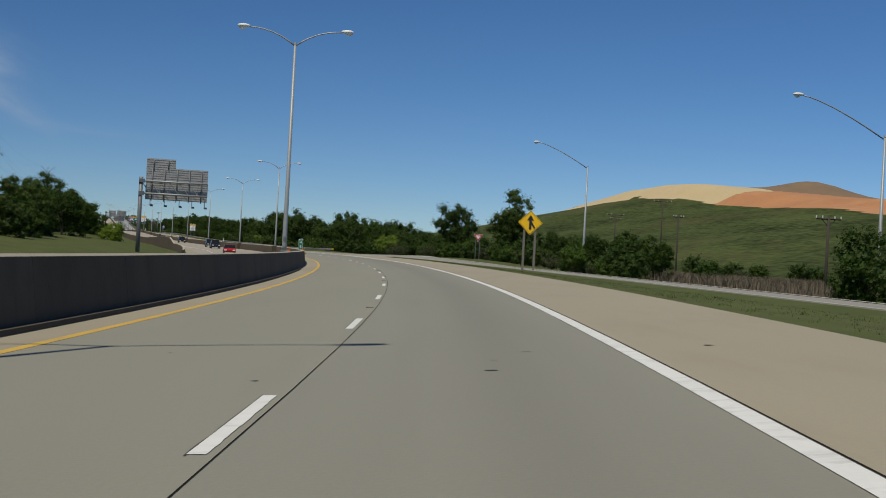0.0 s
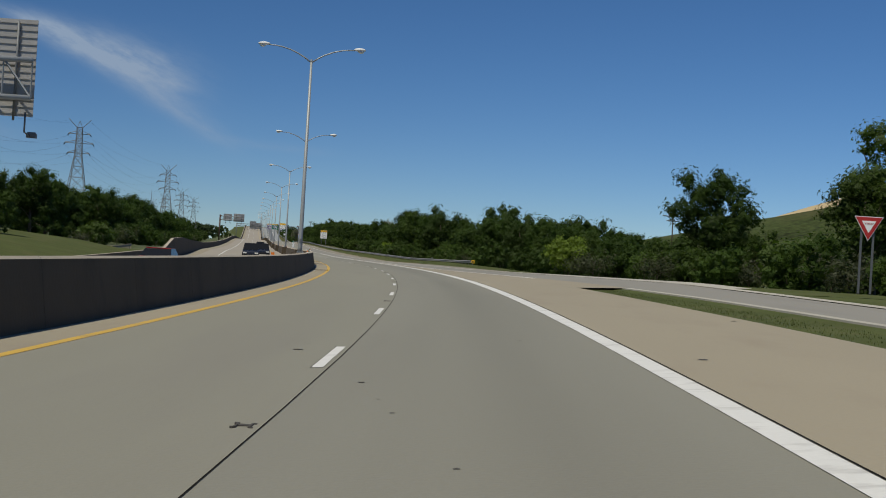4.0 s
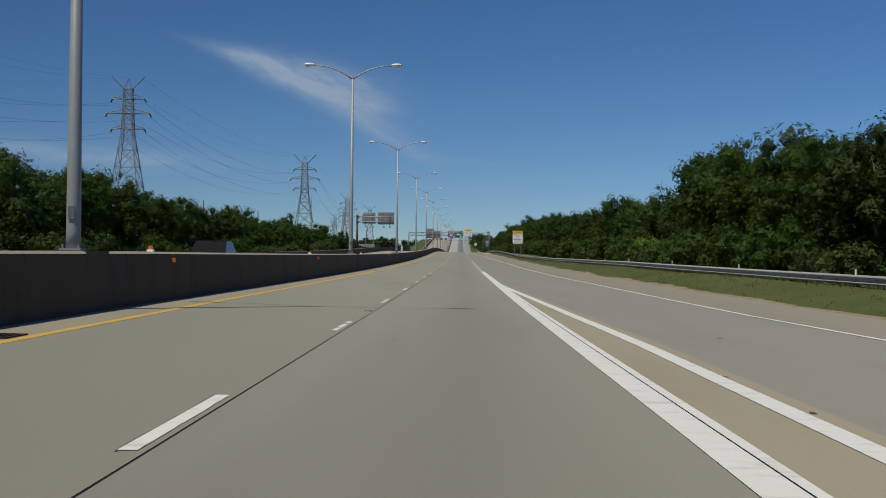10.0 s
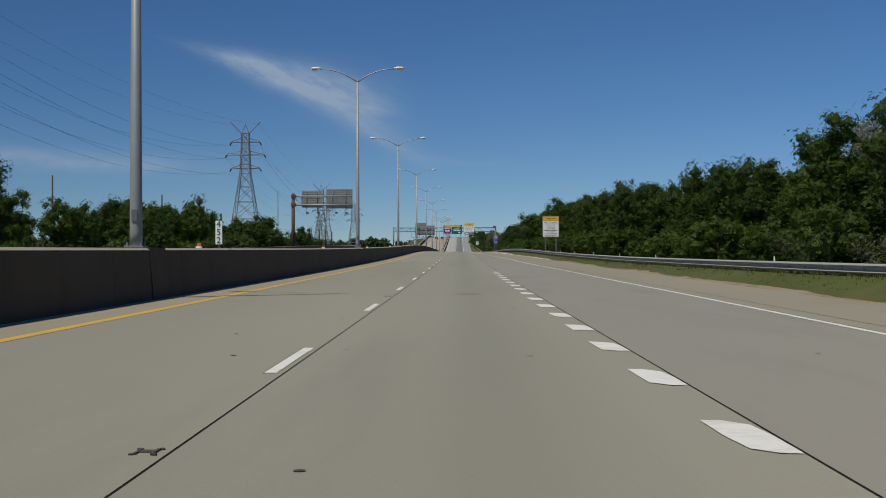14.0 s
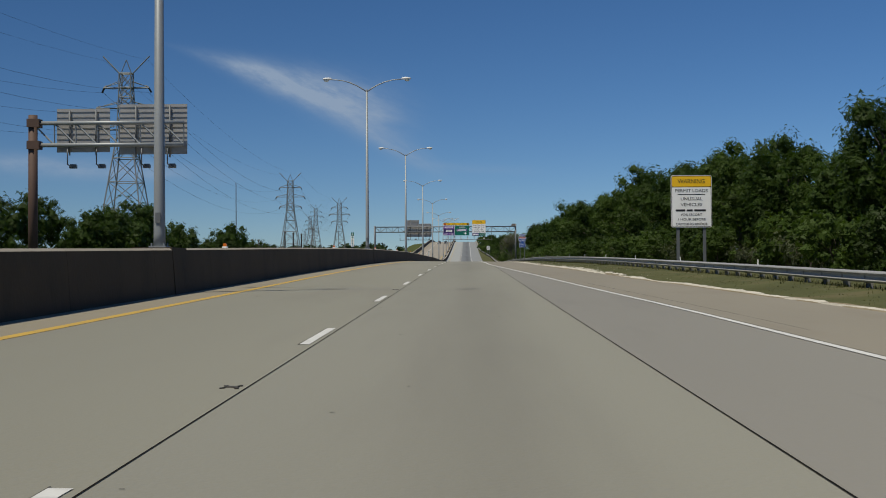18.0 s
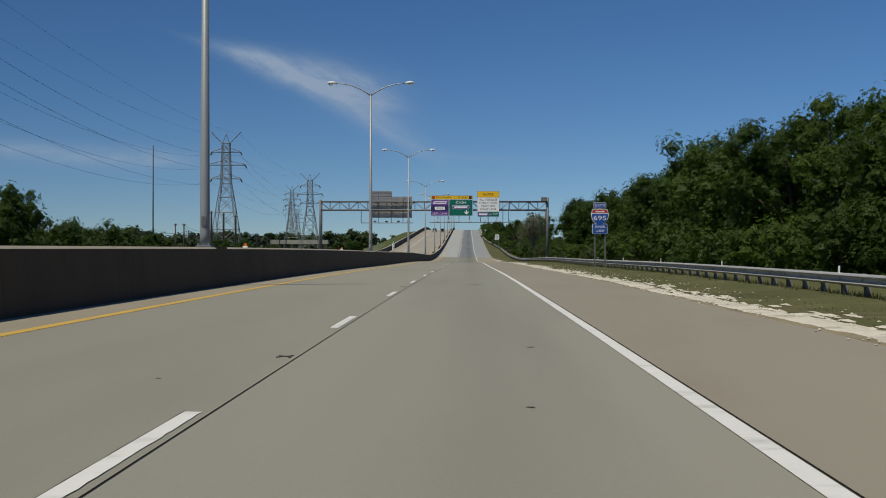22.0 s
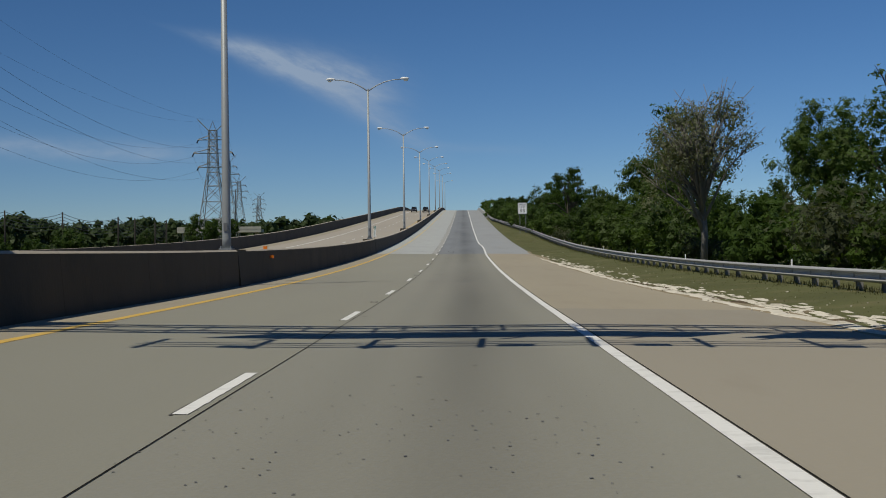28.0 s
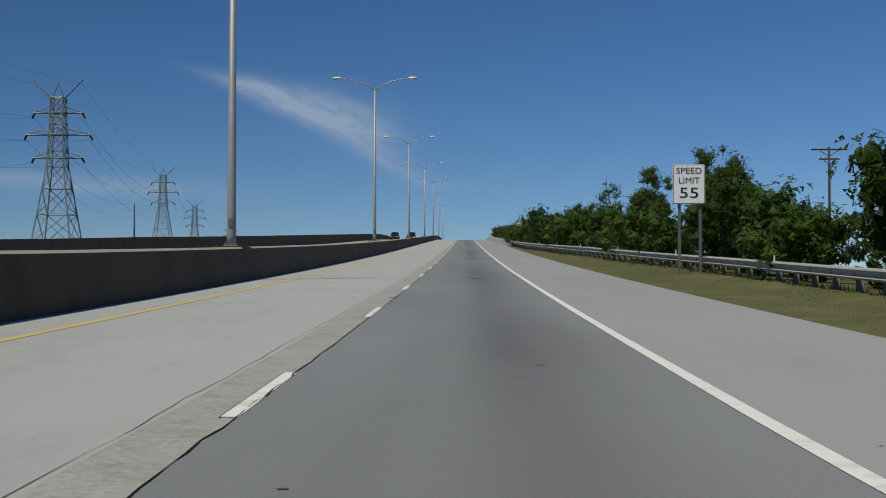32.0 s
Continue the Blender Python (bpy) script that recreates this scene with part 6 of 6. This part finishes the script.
PROTO = [
    make_tree("tree", 1, 10.0, 4.6, 0.5, 120, 1.05, 54, 0.17, LEAF_DARK, "broad dark-green leafy tree in the roadside belt"),
    make_tree("tree", 2, 11.0, 4.2, 0.6, 115, 1.05, 54, 0.17, LEAF_MID, "tall green leafy tree with an uneven crown"),
    make_tree("tree", 3, 9.0, 5.0, 0.4, 120, 1.1, 54, 0.17, LEAF_DARK, "wide spreading dark-green tree"),
    make_tree("tree", 4, 12.0, 3.8, 1.2, 95, 1.0, 54, 0.165, LEAF_MID, "tall loose-crowned green tree", limbs=10),
    make_tree("tree", 5, 10.5, 4.8, 0.5, 120, 1.05, 54, 0.17, LEAF_DARK, "dense dark-green tree in the roadside belt"),
]
PALE_BARK = surface("pale_grey_bark", (0.17, 0.16, 0.14), 0.9, vary=0.2, scale=2, fine=0.25, fine_scale=12)
GREY = make_tree("tree", 6, 13.0, 4.6, 3.4, 150, 1.05, 44, 0.13, LEAF_GREY, "half-bare grey-green tree with thin leaves", limbs=46, bare=6, core=0, bark=PALE_BARK)
THIN = make_tree("tree", 7, 10.0, 3.4, 1.5, 80, 0.8, 52, 0.15, LEAF_MID, "young thin-crowned tree with gaps of sky", limbs=16, bare=2, core=0.3)
LAYERED = make_tree("tree", 9, 8.6, 3.3, 3.2, 74, 0.7, 150, 0.125, LEAF_DARK, "dark-green tree with branches in flat layers", limbs=22, core=0.35, tiers=True)
LIGHT = make_tree("tree", 8, 5.2, 3.0, 0.4, 75, 0.8, 52, 0.15, LEAF_LIGHT, "bright yellow-green bushy tree at the edge of the belt")
SHRUB = [
    make_tree("shrub", 11, 3.4, 2.6, 0.2, 46, 0.75, 42, 0.14, LEAF_DARK, "dense dark-green shrub at the foot of the trees", "shrub", limbs=5),
    make_tree("shrub", 12, 2.8, 2.4, 0.1, 42, 0.7, 42, 0.14, LEAF_MID, "green leafy shrub at the foot of the trees", "shrub", limbs=5),
    make_tree("shrub", 13, 2.2, 2.2, 0.1, 36, 0.65, 40, 0.11, LEAF_SCRUB, "dull grey-green scrub in dry grass", "shrub", limbs=8, bare=2, core=0.2),
]
used = set()


def plant(proto, s, o, scale, turn, dz=0.0, tall=1.0):
    """A copy of a plant on the land at (s, o); the first one moves the prototype itself."""
    m = on_land(s, o, dz, turn)
    if proto not in used:
        used.add(proto)
        proto.matrix_basis = m
        proto.scale = (scale, scale, scale * tall)
        return proto
    keep = tuple(proto.scale)
    proto.scale = (scale, scale, scale * tall)
    ob = copy_thing(proto, m)
    proto.scale = keep
    return ob


rows_behind = []
THICKET = [leaf_points(tree_clumps(60 + k, 10.0, 4.6, 0.5, 80, 1.25, 6), 15, 0.3, 60 + k, 0.6) for k in range(3)]


def plant_behind(s, o, h, turn):
    """A tree of the rows behind, kept for the one mass of woods."""
    m = on_land(s, o, 0, turn)
    k = h / 10.0
    pts = THICKET[len(rows_behind) % 3] * k
    rows_behind.append(pts @ np.array(m.to_3x3()).T + np.array(m.translation))


rt = random.Random(31)
right_height = table((205, 6.0), (285, 5.8), (296, 7.2), (310, 8.4), (328, 10.2), (345, 12.2), (374, 12.2), (382, 8.6), (392, 8.6), (399, 13.0), (425, 14.0), (450, 12.5), (480, 10.8), (500, 10.4), (560, 10.0), (620, 11.2), (680, 11.2), (740, 11.2), (790, 10.4), (830, 9.8), (870, 10.8), (893, 10.8), (899, 4.8), (935, 4.8), (950, 5.2), (970, 4.8), (1000, 4.6), (1040, 4.8), (1090, 5.0), (1200, 5.0), (1330, 5.0))
front = table((200, 33), (230, 30), (300, 27), (340, 24.5), (450, 23.5), (560, 22.5), (700, 21.5), (800, 19.5), (880, 20), (905, 18), (925, 17), (960, 15.5), (1000, 14.5), (1060, 13.0), (1112, 11.5), (1200, 12), (1330, 13))
# the belt on the right: a front row, a back row and undergrowth
s = 236
while s < 1330:
    h = right_height(s) * (rt.uniform(0.5, 0.6) if 336 < s < 394 else rt.uniform(0.68, 0.92) if s < 640 else rt.uniform(0.84, 1.0) if s < 985 else rt.choice((0.5, 0.62, 0.75, 1.0)))
    if s > 1130:
        plant_behind(s, front(s) + 3 + rt.uniform(-1, 2), h, rt.uniform(0, 360))
        s += 7
        continue
    p = rt.choice(PROTO)
    ph = {0: 10.0, 1: 11.0, 2: 9.0, 3: 12.0, 4: 10.5}[PROTO.index(p)]
    sc = h / ph
    plant(p, s, front(s) + 3.2 + rt.uniform(-1.2, 1.6), sc * rt.uniform(0.95, 1.1), rt.uniform(0, 360), 0, 1.0)
    s += 6.4 * rt.uniform(0.8, 1.25)
s = 232
while s < 1320:
    h = right_height(s) * (rt.uniform(0.75, 1.0) if s < 985 else rt.uniform(0.4, 0.8))
    plant_behind(s, front(s) + 9 + rt.uniform(-2, 3), h, rt.uniform(0, 360))
    s += 10 * rt.uniform(0.8, 1.25)
s = 215
while s < 1320:
    plant(rt.choice(SHRUB[:2] + SHRUB[:2] + SHRUB), s, front(s) - 1.2 + rt.uniform(-0.8, 1.0), rt.uniform(0.75, 1.3), rt.uniform(0, 360))
    s += 6.0 * rt.uniform(0.7, 1.3)
# taller woods behind the bend's end
bend_woods = table((298, 7.0), (315, 8.4), (334, 10.4), (375, 10.8), (392, 8.6))
for k in range(22):
    s = 298 + 4.3 * k
    plant_behind(s, 40 + rt.uniform(-3, 4), bend_woods(s) * rt.uniform(0.88, 1.04), rt.uniform(0, 360))
# single trees that stand out
plant(LIGHT, 283.4, 25.5, 1.0, 20)
plant(LIGHT, 466, 24.0, 0.8, 200)
plant(LIGHT, 640, 23.0, 0.75, 90)
plant(GREY, 924.5, 15.4, 0.74, 40)
plant(THIN, 936, 16.5, 0.98, 310)
plant(PROTO[1], 963, 34.0, 1.2, 120)
plant(PROTO[1], 968, 19.5, 0.86, 200)
plant(PROTO[1], 889, 20.5, 0.95, 220)
for s, o, k in ((945, 16.8, 0.42), (949, 16.2, 0.36), (953, 16.6, 0.45), (941, 17.5, 0.4)):
    plant(PROTO[int(s) % 5], s, o, k, 70 * k)
for s, o, k in ((902, 16.8, 1.6), (905, 18.0, 1.5), (899, 18.2, 1.4)):
    plant(SHRUB[2], s, o, k, 40 * s)
plant(PROTO[1], 1064, 20.0, 0.7, 75)
plant(PROTO[3], 1090, 18.5, 0.66, 10)
plant(THIN, 1112, 17.5, 0.72, 45)
plant(GREY, 520, 30.0, 0.85, 140)
plant(LAYERED, 1002, 14.6, 0.95, 10)
for s, o, k in ((996, 18.0, 0.5), (1004, 17.2, 0.46), (1009, 18.5, 0.52), (988, 17.5, 0.55)):
    plant(PROTO[int(s) % 3], s, o, k, 50 * k)
plant(THIN, 470, 27, 1.0, 30)
plant(THIN, 455, 29, 1.05, 130)
plant(THIN, 776, 24, 0.9, 200)
plant(PROTO[3], 711, 24.0, 1.02, 130)
plant(PROTO[1], 714, 26.5, 1.0, 20)
plant(PROTO[1], 690, 25.0, 0.95, 250)
plant(PROTO[1], 835, 26.0, 0.78, 100)
plant(THIN, 912, 22, 0.9, 20)
plant(PROTO[3], 228.5, 34.5, 1.05, 15)
plant(PROTO[1], 225, 32, 0.85, 205)
plant(PROTO[2], 251.5, 31.0, 1.15, 60)
plant(SHRUB[2], 262, 22.5, 1.2, 10)
plant(SHRUB[2], 271, 23.5, 1.1, 160)
for k in range(9):
    plant(SHRUB[k % 3], 200 + 6 * k, 26 + rt.uniform(-1.5, 2), rt.uniform(0.9, 1.3), rt.uniform(0, 360))
# scrub along the ramp at the start
for k in range(13):
    plant(PROTO[k % 5], 148 + 4.6 * k, 29.5 + 0.05 * k + rt.uniform(-1.2, 1.8), rt.uniform(0.33, 0.46), rt.uniform(0, 360))
    plant(SHRUB[2 if k % 3 else 1], 150 + 4.6 * k, 26.0 + rt.uniform(-0.8, 0.8), rt.uniform(0.6, 0.95), rt.uniform(0, 360))
for s, o, sc, p in ((146, 26.5, 0.46, PROTO[2]), (152, 28, 0.5, PROTO[0]), (160, 27, 0.4, PROTO[4]), (172, 28, 0.4, PROTO[1]), (182, 29, 0.45, PROTO[2]), (193, 31, 0.45, PROTO[0]), (205, 33, 0.5, PROTO[4])):
    plant(p, s, o, sc, rt.uniform(0, 360))
plant(PROTO[2], 87, 23.6, 0.44, 30)
plant(SHRUB[0], 84.5, 22.2, 0.8, 90)
for k in range(14):
    plant(SHRUB[k % 3], 140 + 4.4 * k, 23.5 + rt.uniform(0, 4), rt.uniform(0.6, 1.1), rt.uniform(0, 360))
for k in range(36):
    plant(SHRUB[k % 3], rt.uniform(150, 330), rt.uniform(45, 110), rt.uniform(0.8, 1.5), rt.uniform(0, 360))

# the belt on the left, beyond the opposite carriageway
left_height = table((300, 9.0), (360, 10.4), (420, 12.0), (470, 12.4), (520, 11.6), (560, 9.4), (600, 9.0), (640, 9.2), (690, 9.4), (740, 9.0), (770, 8.8), (800, 8.2), (830, 7.2), (860, 6))
s = 296
while s < 620:
    h = left_height(s) * rt.uniform(0.62, 0.82)
    p = rt.choice(PROTO)
    plant(p, s, -38 + rt.uniform(-3, 2), (h + 0.8) / (10.0, 11.0, 9.0, 12.0, 10.5)[PROTO.index(p)], rt.uniform(0, 360))
    if rt.random() < 0.5:
        plant_behind(s + 3, -47 + rt.uniform(-3, 3), h + 1.4, rt.uniform(0, 360))
    if rt.random() < 0.8:
        plant(rt.choice(SHRUB), s + 2, -31.5 + rt.uniform(-1, 1), rt.uniform(0.8, 1.3), rt.uniform(0, 360))
    s += 7.0 * rt.uniform(0.8, 1.2)
s = 620
while s < 856:
    plant_behind(s, -52 + rt.uniform(-8, 8), left_height(s) * rt.uniform(0.85, 1.3), rt.uniform(0, 360))
    s += 5 * rt.uniform(0.7, 1.4)
for k in range(26):
    # taller trees behind the bank at the start
    s = 158 + 5.6 * k
    plant(rt.choice(PROTO), s, -42 + rt.uniform(-5, 4), rt.uniform(0.58, 0.8), rt.uniform(0, 360))
for k in range(38):
    # the low tree line beyond the far barrier
    s = 815 + 6 * k
    plant_behind(s, -58 + rt.uniform(-12, 9), rt.uniform(4.6, 7.4), rt.uniform(0, 360))
for s, o, sc in ((232, -36, 0.62), (240, -42, 0.85), (250, -37, 0.55), (222, -44, 0.7), (262, -44, 0.8), (275, -40, 0.7), (285, -46, 0.8), (205, -40, 0.75), (196, -48, 0.8), (186, -42, 0.55), (178, -50, 0.85), (170, -41, 0.5), (262, -34, 0.45)):
    plant(rt.choice(PROTO), s, o, sc, rt.uniform(0, 360))
plant(LIGHT, 236, -31, 0.85, 0)
for s, o, sc in ((1000, -30, 0.36), (1010, -28, 0.32), (1016, -31, 0.38), (990, -33, 0.3), (1024, -30, 0.34)):
    plant(rt.choice(PROTO), s, o, sc, rt.uniform(0, 360), 0.0)

woods = tagged(part_of("woods_behind", leaves_to_mesh("woods_behind", np.concatenate(rows_behind), LEAF_DARK), None), "dense dark-green woods behind the roadside trees", "woods", kind="stuff")

# far woods on the horizon, one mass
def far_woods(name, spans, seed, label):
    r = np.random.RandomState(seed)
    clumps = []
    for az0, az1, dist, h, n in spans:
        for _ in range(n):
            a = radians(r.uniform(az0, az1))
            d = dist * r.uniform(0.9, 1.15)
            z = -4 + (h + 4) * r.uniform(0, 1) ** 0.6 * (0.84 + 0.2 * noise.noise(Vector((a * 30, seed, 0))))
            clumps.append((d * math.sin(a), 600 + d * math.cos(a), z, r.uniform(2.2, 4.0)))
    me = leaf_mesh(name, clumps, 2.5, 1.3, seed, LEAF_FAR, 0.75)
    return tagged(part_of(name, me, None), label, "woods", kind="stuff")


far_woods("far_woods", ((-40, -4, 900, 23, 5000), (-40, 6, 1400, 29, 3400), (8, 60, 900, 12, 900), (-75, -38, 520, 14, 900)), 41, "distant dark-green woods along the horizon")
for p in PROTO + SHRUB + [GREY, THIN, LIGHT, LAYERED]:
    if p not in used:
        plant(p, 700, 60, 0.5, 0)
# ---- vehicles on the opposite carriageway ----
def car(m, paint, label, tall=False):
    ob = thing("car", m, label, "car", "cars on the opposite carriageway")
    L, W = 4.6, 1.8
    roof = 1.72 if tall else 1.45
    prof = [(-2.3, 0.35), (-2.3, 0.75), (-2.15, 0.92), (-1.0, 1.0), (0.0, 1.02), (1.5, 1.0), (2.1, 0.95), (2.3, 0.7), (2.3, 0.35)]
    rows = [[Vector((x * (W / 2) * (0.97 if abs(x) == 1 else 1), y, z)) for y, z in prof] for x in (-1, -0.94, 0.94, 1)]
    smooth(part("body", ribbon(rows, closed=True), paint, ob))
    cab = [(-1.15, 1.0), (-0.35, roof - 0.03), (0.2, roof), (1.1, roof - 0.03), (1.9 if tall else 1.7, 1.0)]
    rows = [[Vector((x * (W / 2) * k, y, z)) for (y, z), k in zip(cab, (0.95, 0.8, 0.79, 0.8, 0.95))] for x in (-1, 1)]
    part("cabin", ribbon(rows, closed=True), GLASS, ob)
    bm = bmesh.new()
    box(bm, (0, 0.4, roof + 0.005), (W * 0.76, 1.5, 0.04))
    part("roof", bm, paint, ob)
    for y in (-1.4, 1.4):
        for x in (-0.82, 0.82):
            bm = bmesh.new()
            tube(bm, [(x - 0.1, y, 0.33), (x + 0.1, y, 0.33)], 0.33, 14)
            w = part("wheel", bm, TYRE, ob)
            bm = bmesh.new()
            tube(bm, [(x - 0.11, y, 0.33), (x + 0.11, y, 0.33)], 0.2, 10)
            part("rim", bm, GALV, w)
    for x in (-0.62, 0.62):
        bm = bmesh.new()
        box(bm, (x, -2.27, 0.68), (0.36, 0.1, 0.14))
        part("headlight", bm, LAMP_CASE, ob)
        bm = bmesh.new()
        box(bm, (x, 2.27, 0.75), (0.3, 0.08, 0.16))
        part("tail_light", bm, SIGN_RED, ob)
    return ob


DARK_BLUE = surface("dark_blue_car_paint", (0.012, 0.016, 0.03), 0.25, vary=0.03, fine=0.02)
RED_PAINT = surface("red_car_paint", (0.30, 0.012, 0.012), 0.25, vary=0.03, fine=0.02)
BLACK_PAINT = surface("black_car_paint", (0.010, 0.010, 0.011), 0.25, vary=0.03, fine=0.02)
car(at_road(280, -11.2, 0.104), DARK_BLUE, "dark blue people carrier coming the other way", True)
car(at_road(303, -9.8, 0.104), DARK_BLUE, "dark blue estate car coming the other way", True)
car(at_road(378, -9.7, 0.104), BLACK_PAINT, "black van coming the other way", True)
car(at_road(214, -13.2, 0.104), RED_PAINT, "red car coming the other way")
car(at_road(1232, -9.6, 0.104), BLACK_PAINT, "black van cresting the bridge on the other side", True)
car(at_road(1238, -13.4, 0.104), DARK_BLUE, "dark blue car cresting the bridge on the other side", True)

# ---- far viaduct on the left ----
va = thing("viaduct", pose(-78.8, 1260, 11.5, 0, 0, 3), "low pale concrete viaduct beyond the trees", "bridge")
bm = bmesh.new()
box(bm, (0, 0, 0), (27.5, 9, 1.0))
part("deck", bm, KERB, va)
bm = bmesh.new()
box(bm, (0, -4.4, 0.95), (27.5, 0.3, 0.9))
part("parapet", bm, KERB, va)
for k in range(4):
    bm = bmesh.new()
    tube(bm, [(-12 + 8 * k, 0, -16), (-12 + 8 * k, 0, -0.4)], 0.8, 8)
    part("pier", bm, CAP, va)

# a fence of short posts along the bank on the left
bm = bmesh.new()
bar(bm, (0, 0, -0.4), (0, 0, 0.95), 0.13)
fm = bpy.data.meshes.new("fence_post")
bm.to_mesh(fm)
bm.free()
fm.materials.append(CAP)
fence = tagged(new("post_fence"), "row of short pale posts with a rail on the grass bank", "fence")
for k in range(46):
    q = part_of("fence_post", fm, None, fence)
    q.matrix_basis = on_land(212 + 2.4 * k, -27 - 0.02 * k)
bm = ribbon([[on_land(212 + 2.4 * k, -27 - 0.02 * k) @ Vector((0.09, 0, z)) for z in (0.6, 0.85)] for k in range(46)])
part("fence_rail", bm, GALV_DARK, fence)

# warning lamp and box left on the median barrier
ob = thing("warning_lamp", at_road(228.0, -5.46, median_top(228.0)), "small orange and white warning lamp standing on the barrier", "warning lamp", "warning lamps along the barrier")
bm = bmesh.new()
box(bm, (0, 0, 0.025), (0.16, 0.12, 0.05))
part("battery_case", bm, SIGN_WHITE, ob)
bm = bmesh.new()
tube(bm, [(0, -0.04, 0.09), (0, 0.04, 0.09)], 0.055, 14)
part("lens", bm, ORANGE, ob)
for k in range(1, 18):
    s = 228.0 + 30.53 * k
    copy_thing(ob, at_road(s, -5.46, median_top(s)))
ob = thing("green_box", at_road(229.8, -5.46, median_top(229.8)), "small green box standing on the barrier", "box")
bm = bmesh.new()
box(bm, (0, 0, 0.06), (0.15, 0.12, 0.12))
part("case", bm, SIGN_GREEN, ob)
bm = bmesh.new()
box(bm, (0, 0, 0.13), (0.165, 0.135, 0.02))
part("lid", bm, SIGN_GREEN, ob)
for s in (261.1, 294.2):
    copy_thing(ob, at_road(s, -5.46, median_top(s)))

# drain grates in the shoulder along the foot of the barrier
def on_shoulder(s, o):
    """A pose lying on the sloping paving, y along the road."""
    p, q = P(s, o - 0.5, 0.005), P(s, o + 0.5, 0.005)
    return pose(*((p + q) / 2), 0, math.degrees(math.asin(p.z - q.z)), math.degrees(heading(s)))


ob = thing("drain_grate", on_shoulder(228.3, -4.5), "dark cast-iron drain grate set in the concrete shoulder", "drain grate", "drain grates along the barrier")
# A flat black plate on the paving paints the shaded hole below the bars.
bm = bmesh.new()
box(bm, (0, 0, 0.002), (0.96, 0.78, 0.004))
part("pit", bm, JOINT_PIT, ob)
for x, y, w, d in ((0, -0.4, 1.06, 0.05), (0, 0.4, 1.06, 0.05), (-0.505, 0, 0.05, 0.75), (0.505, 0, 0.05, 0.75)):
    bm = bmesh.new()
    box(bm, (x, y, 0.008), (w, d, 0.016))
    part("frame_side", bm, IRON, ob)
for k in range(9):
    bm = bmesh.new()
    box(bm, (-0.4 + 0.1 * k, 0, 0.009), (0.035, 0.74, 0.012))
    part("grate_bar", bm, IRON, ob)
for s, o in ((258.0, -4.46), (274.0, -4.46), (293.4, -4.56), (338.0, -4.72)):
    copy_thing(ob, on_shoulder(s, o))
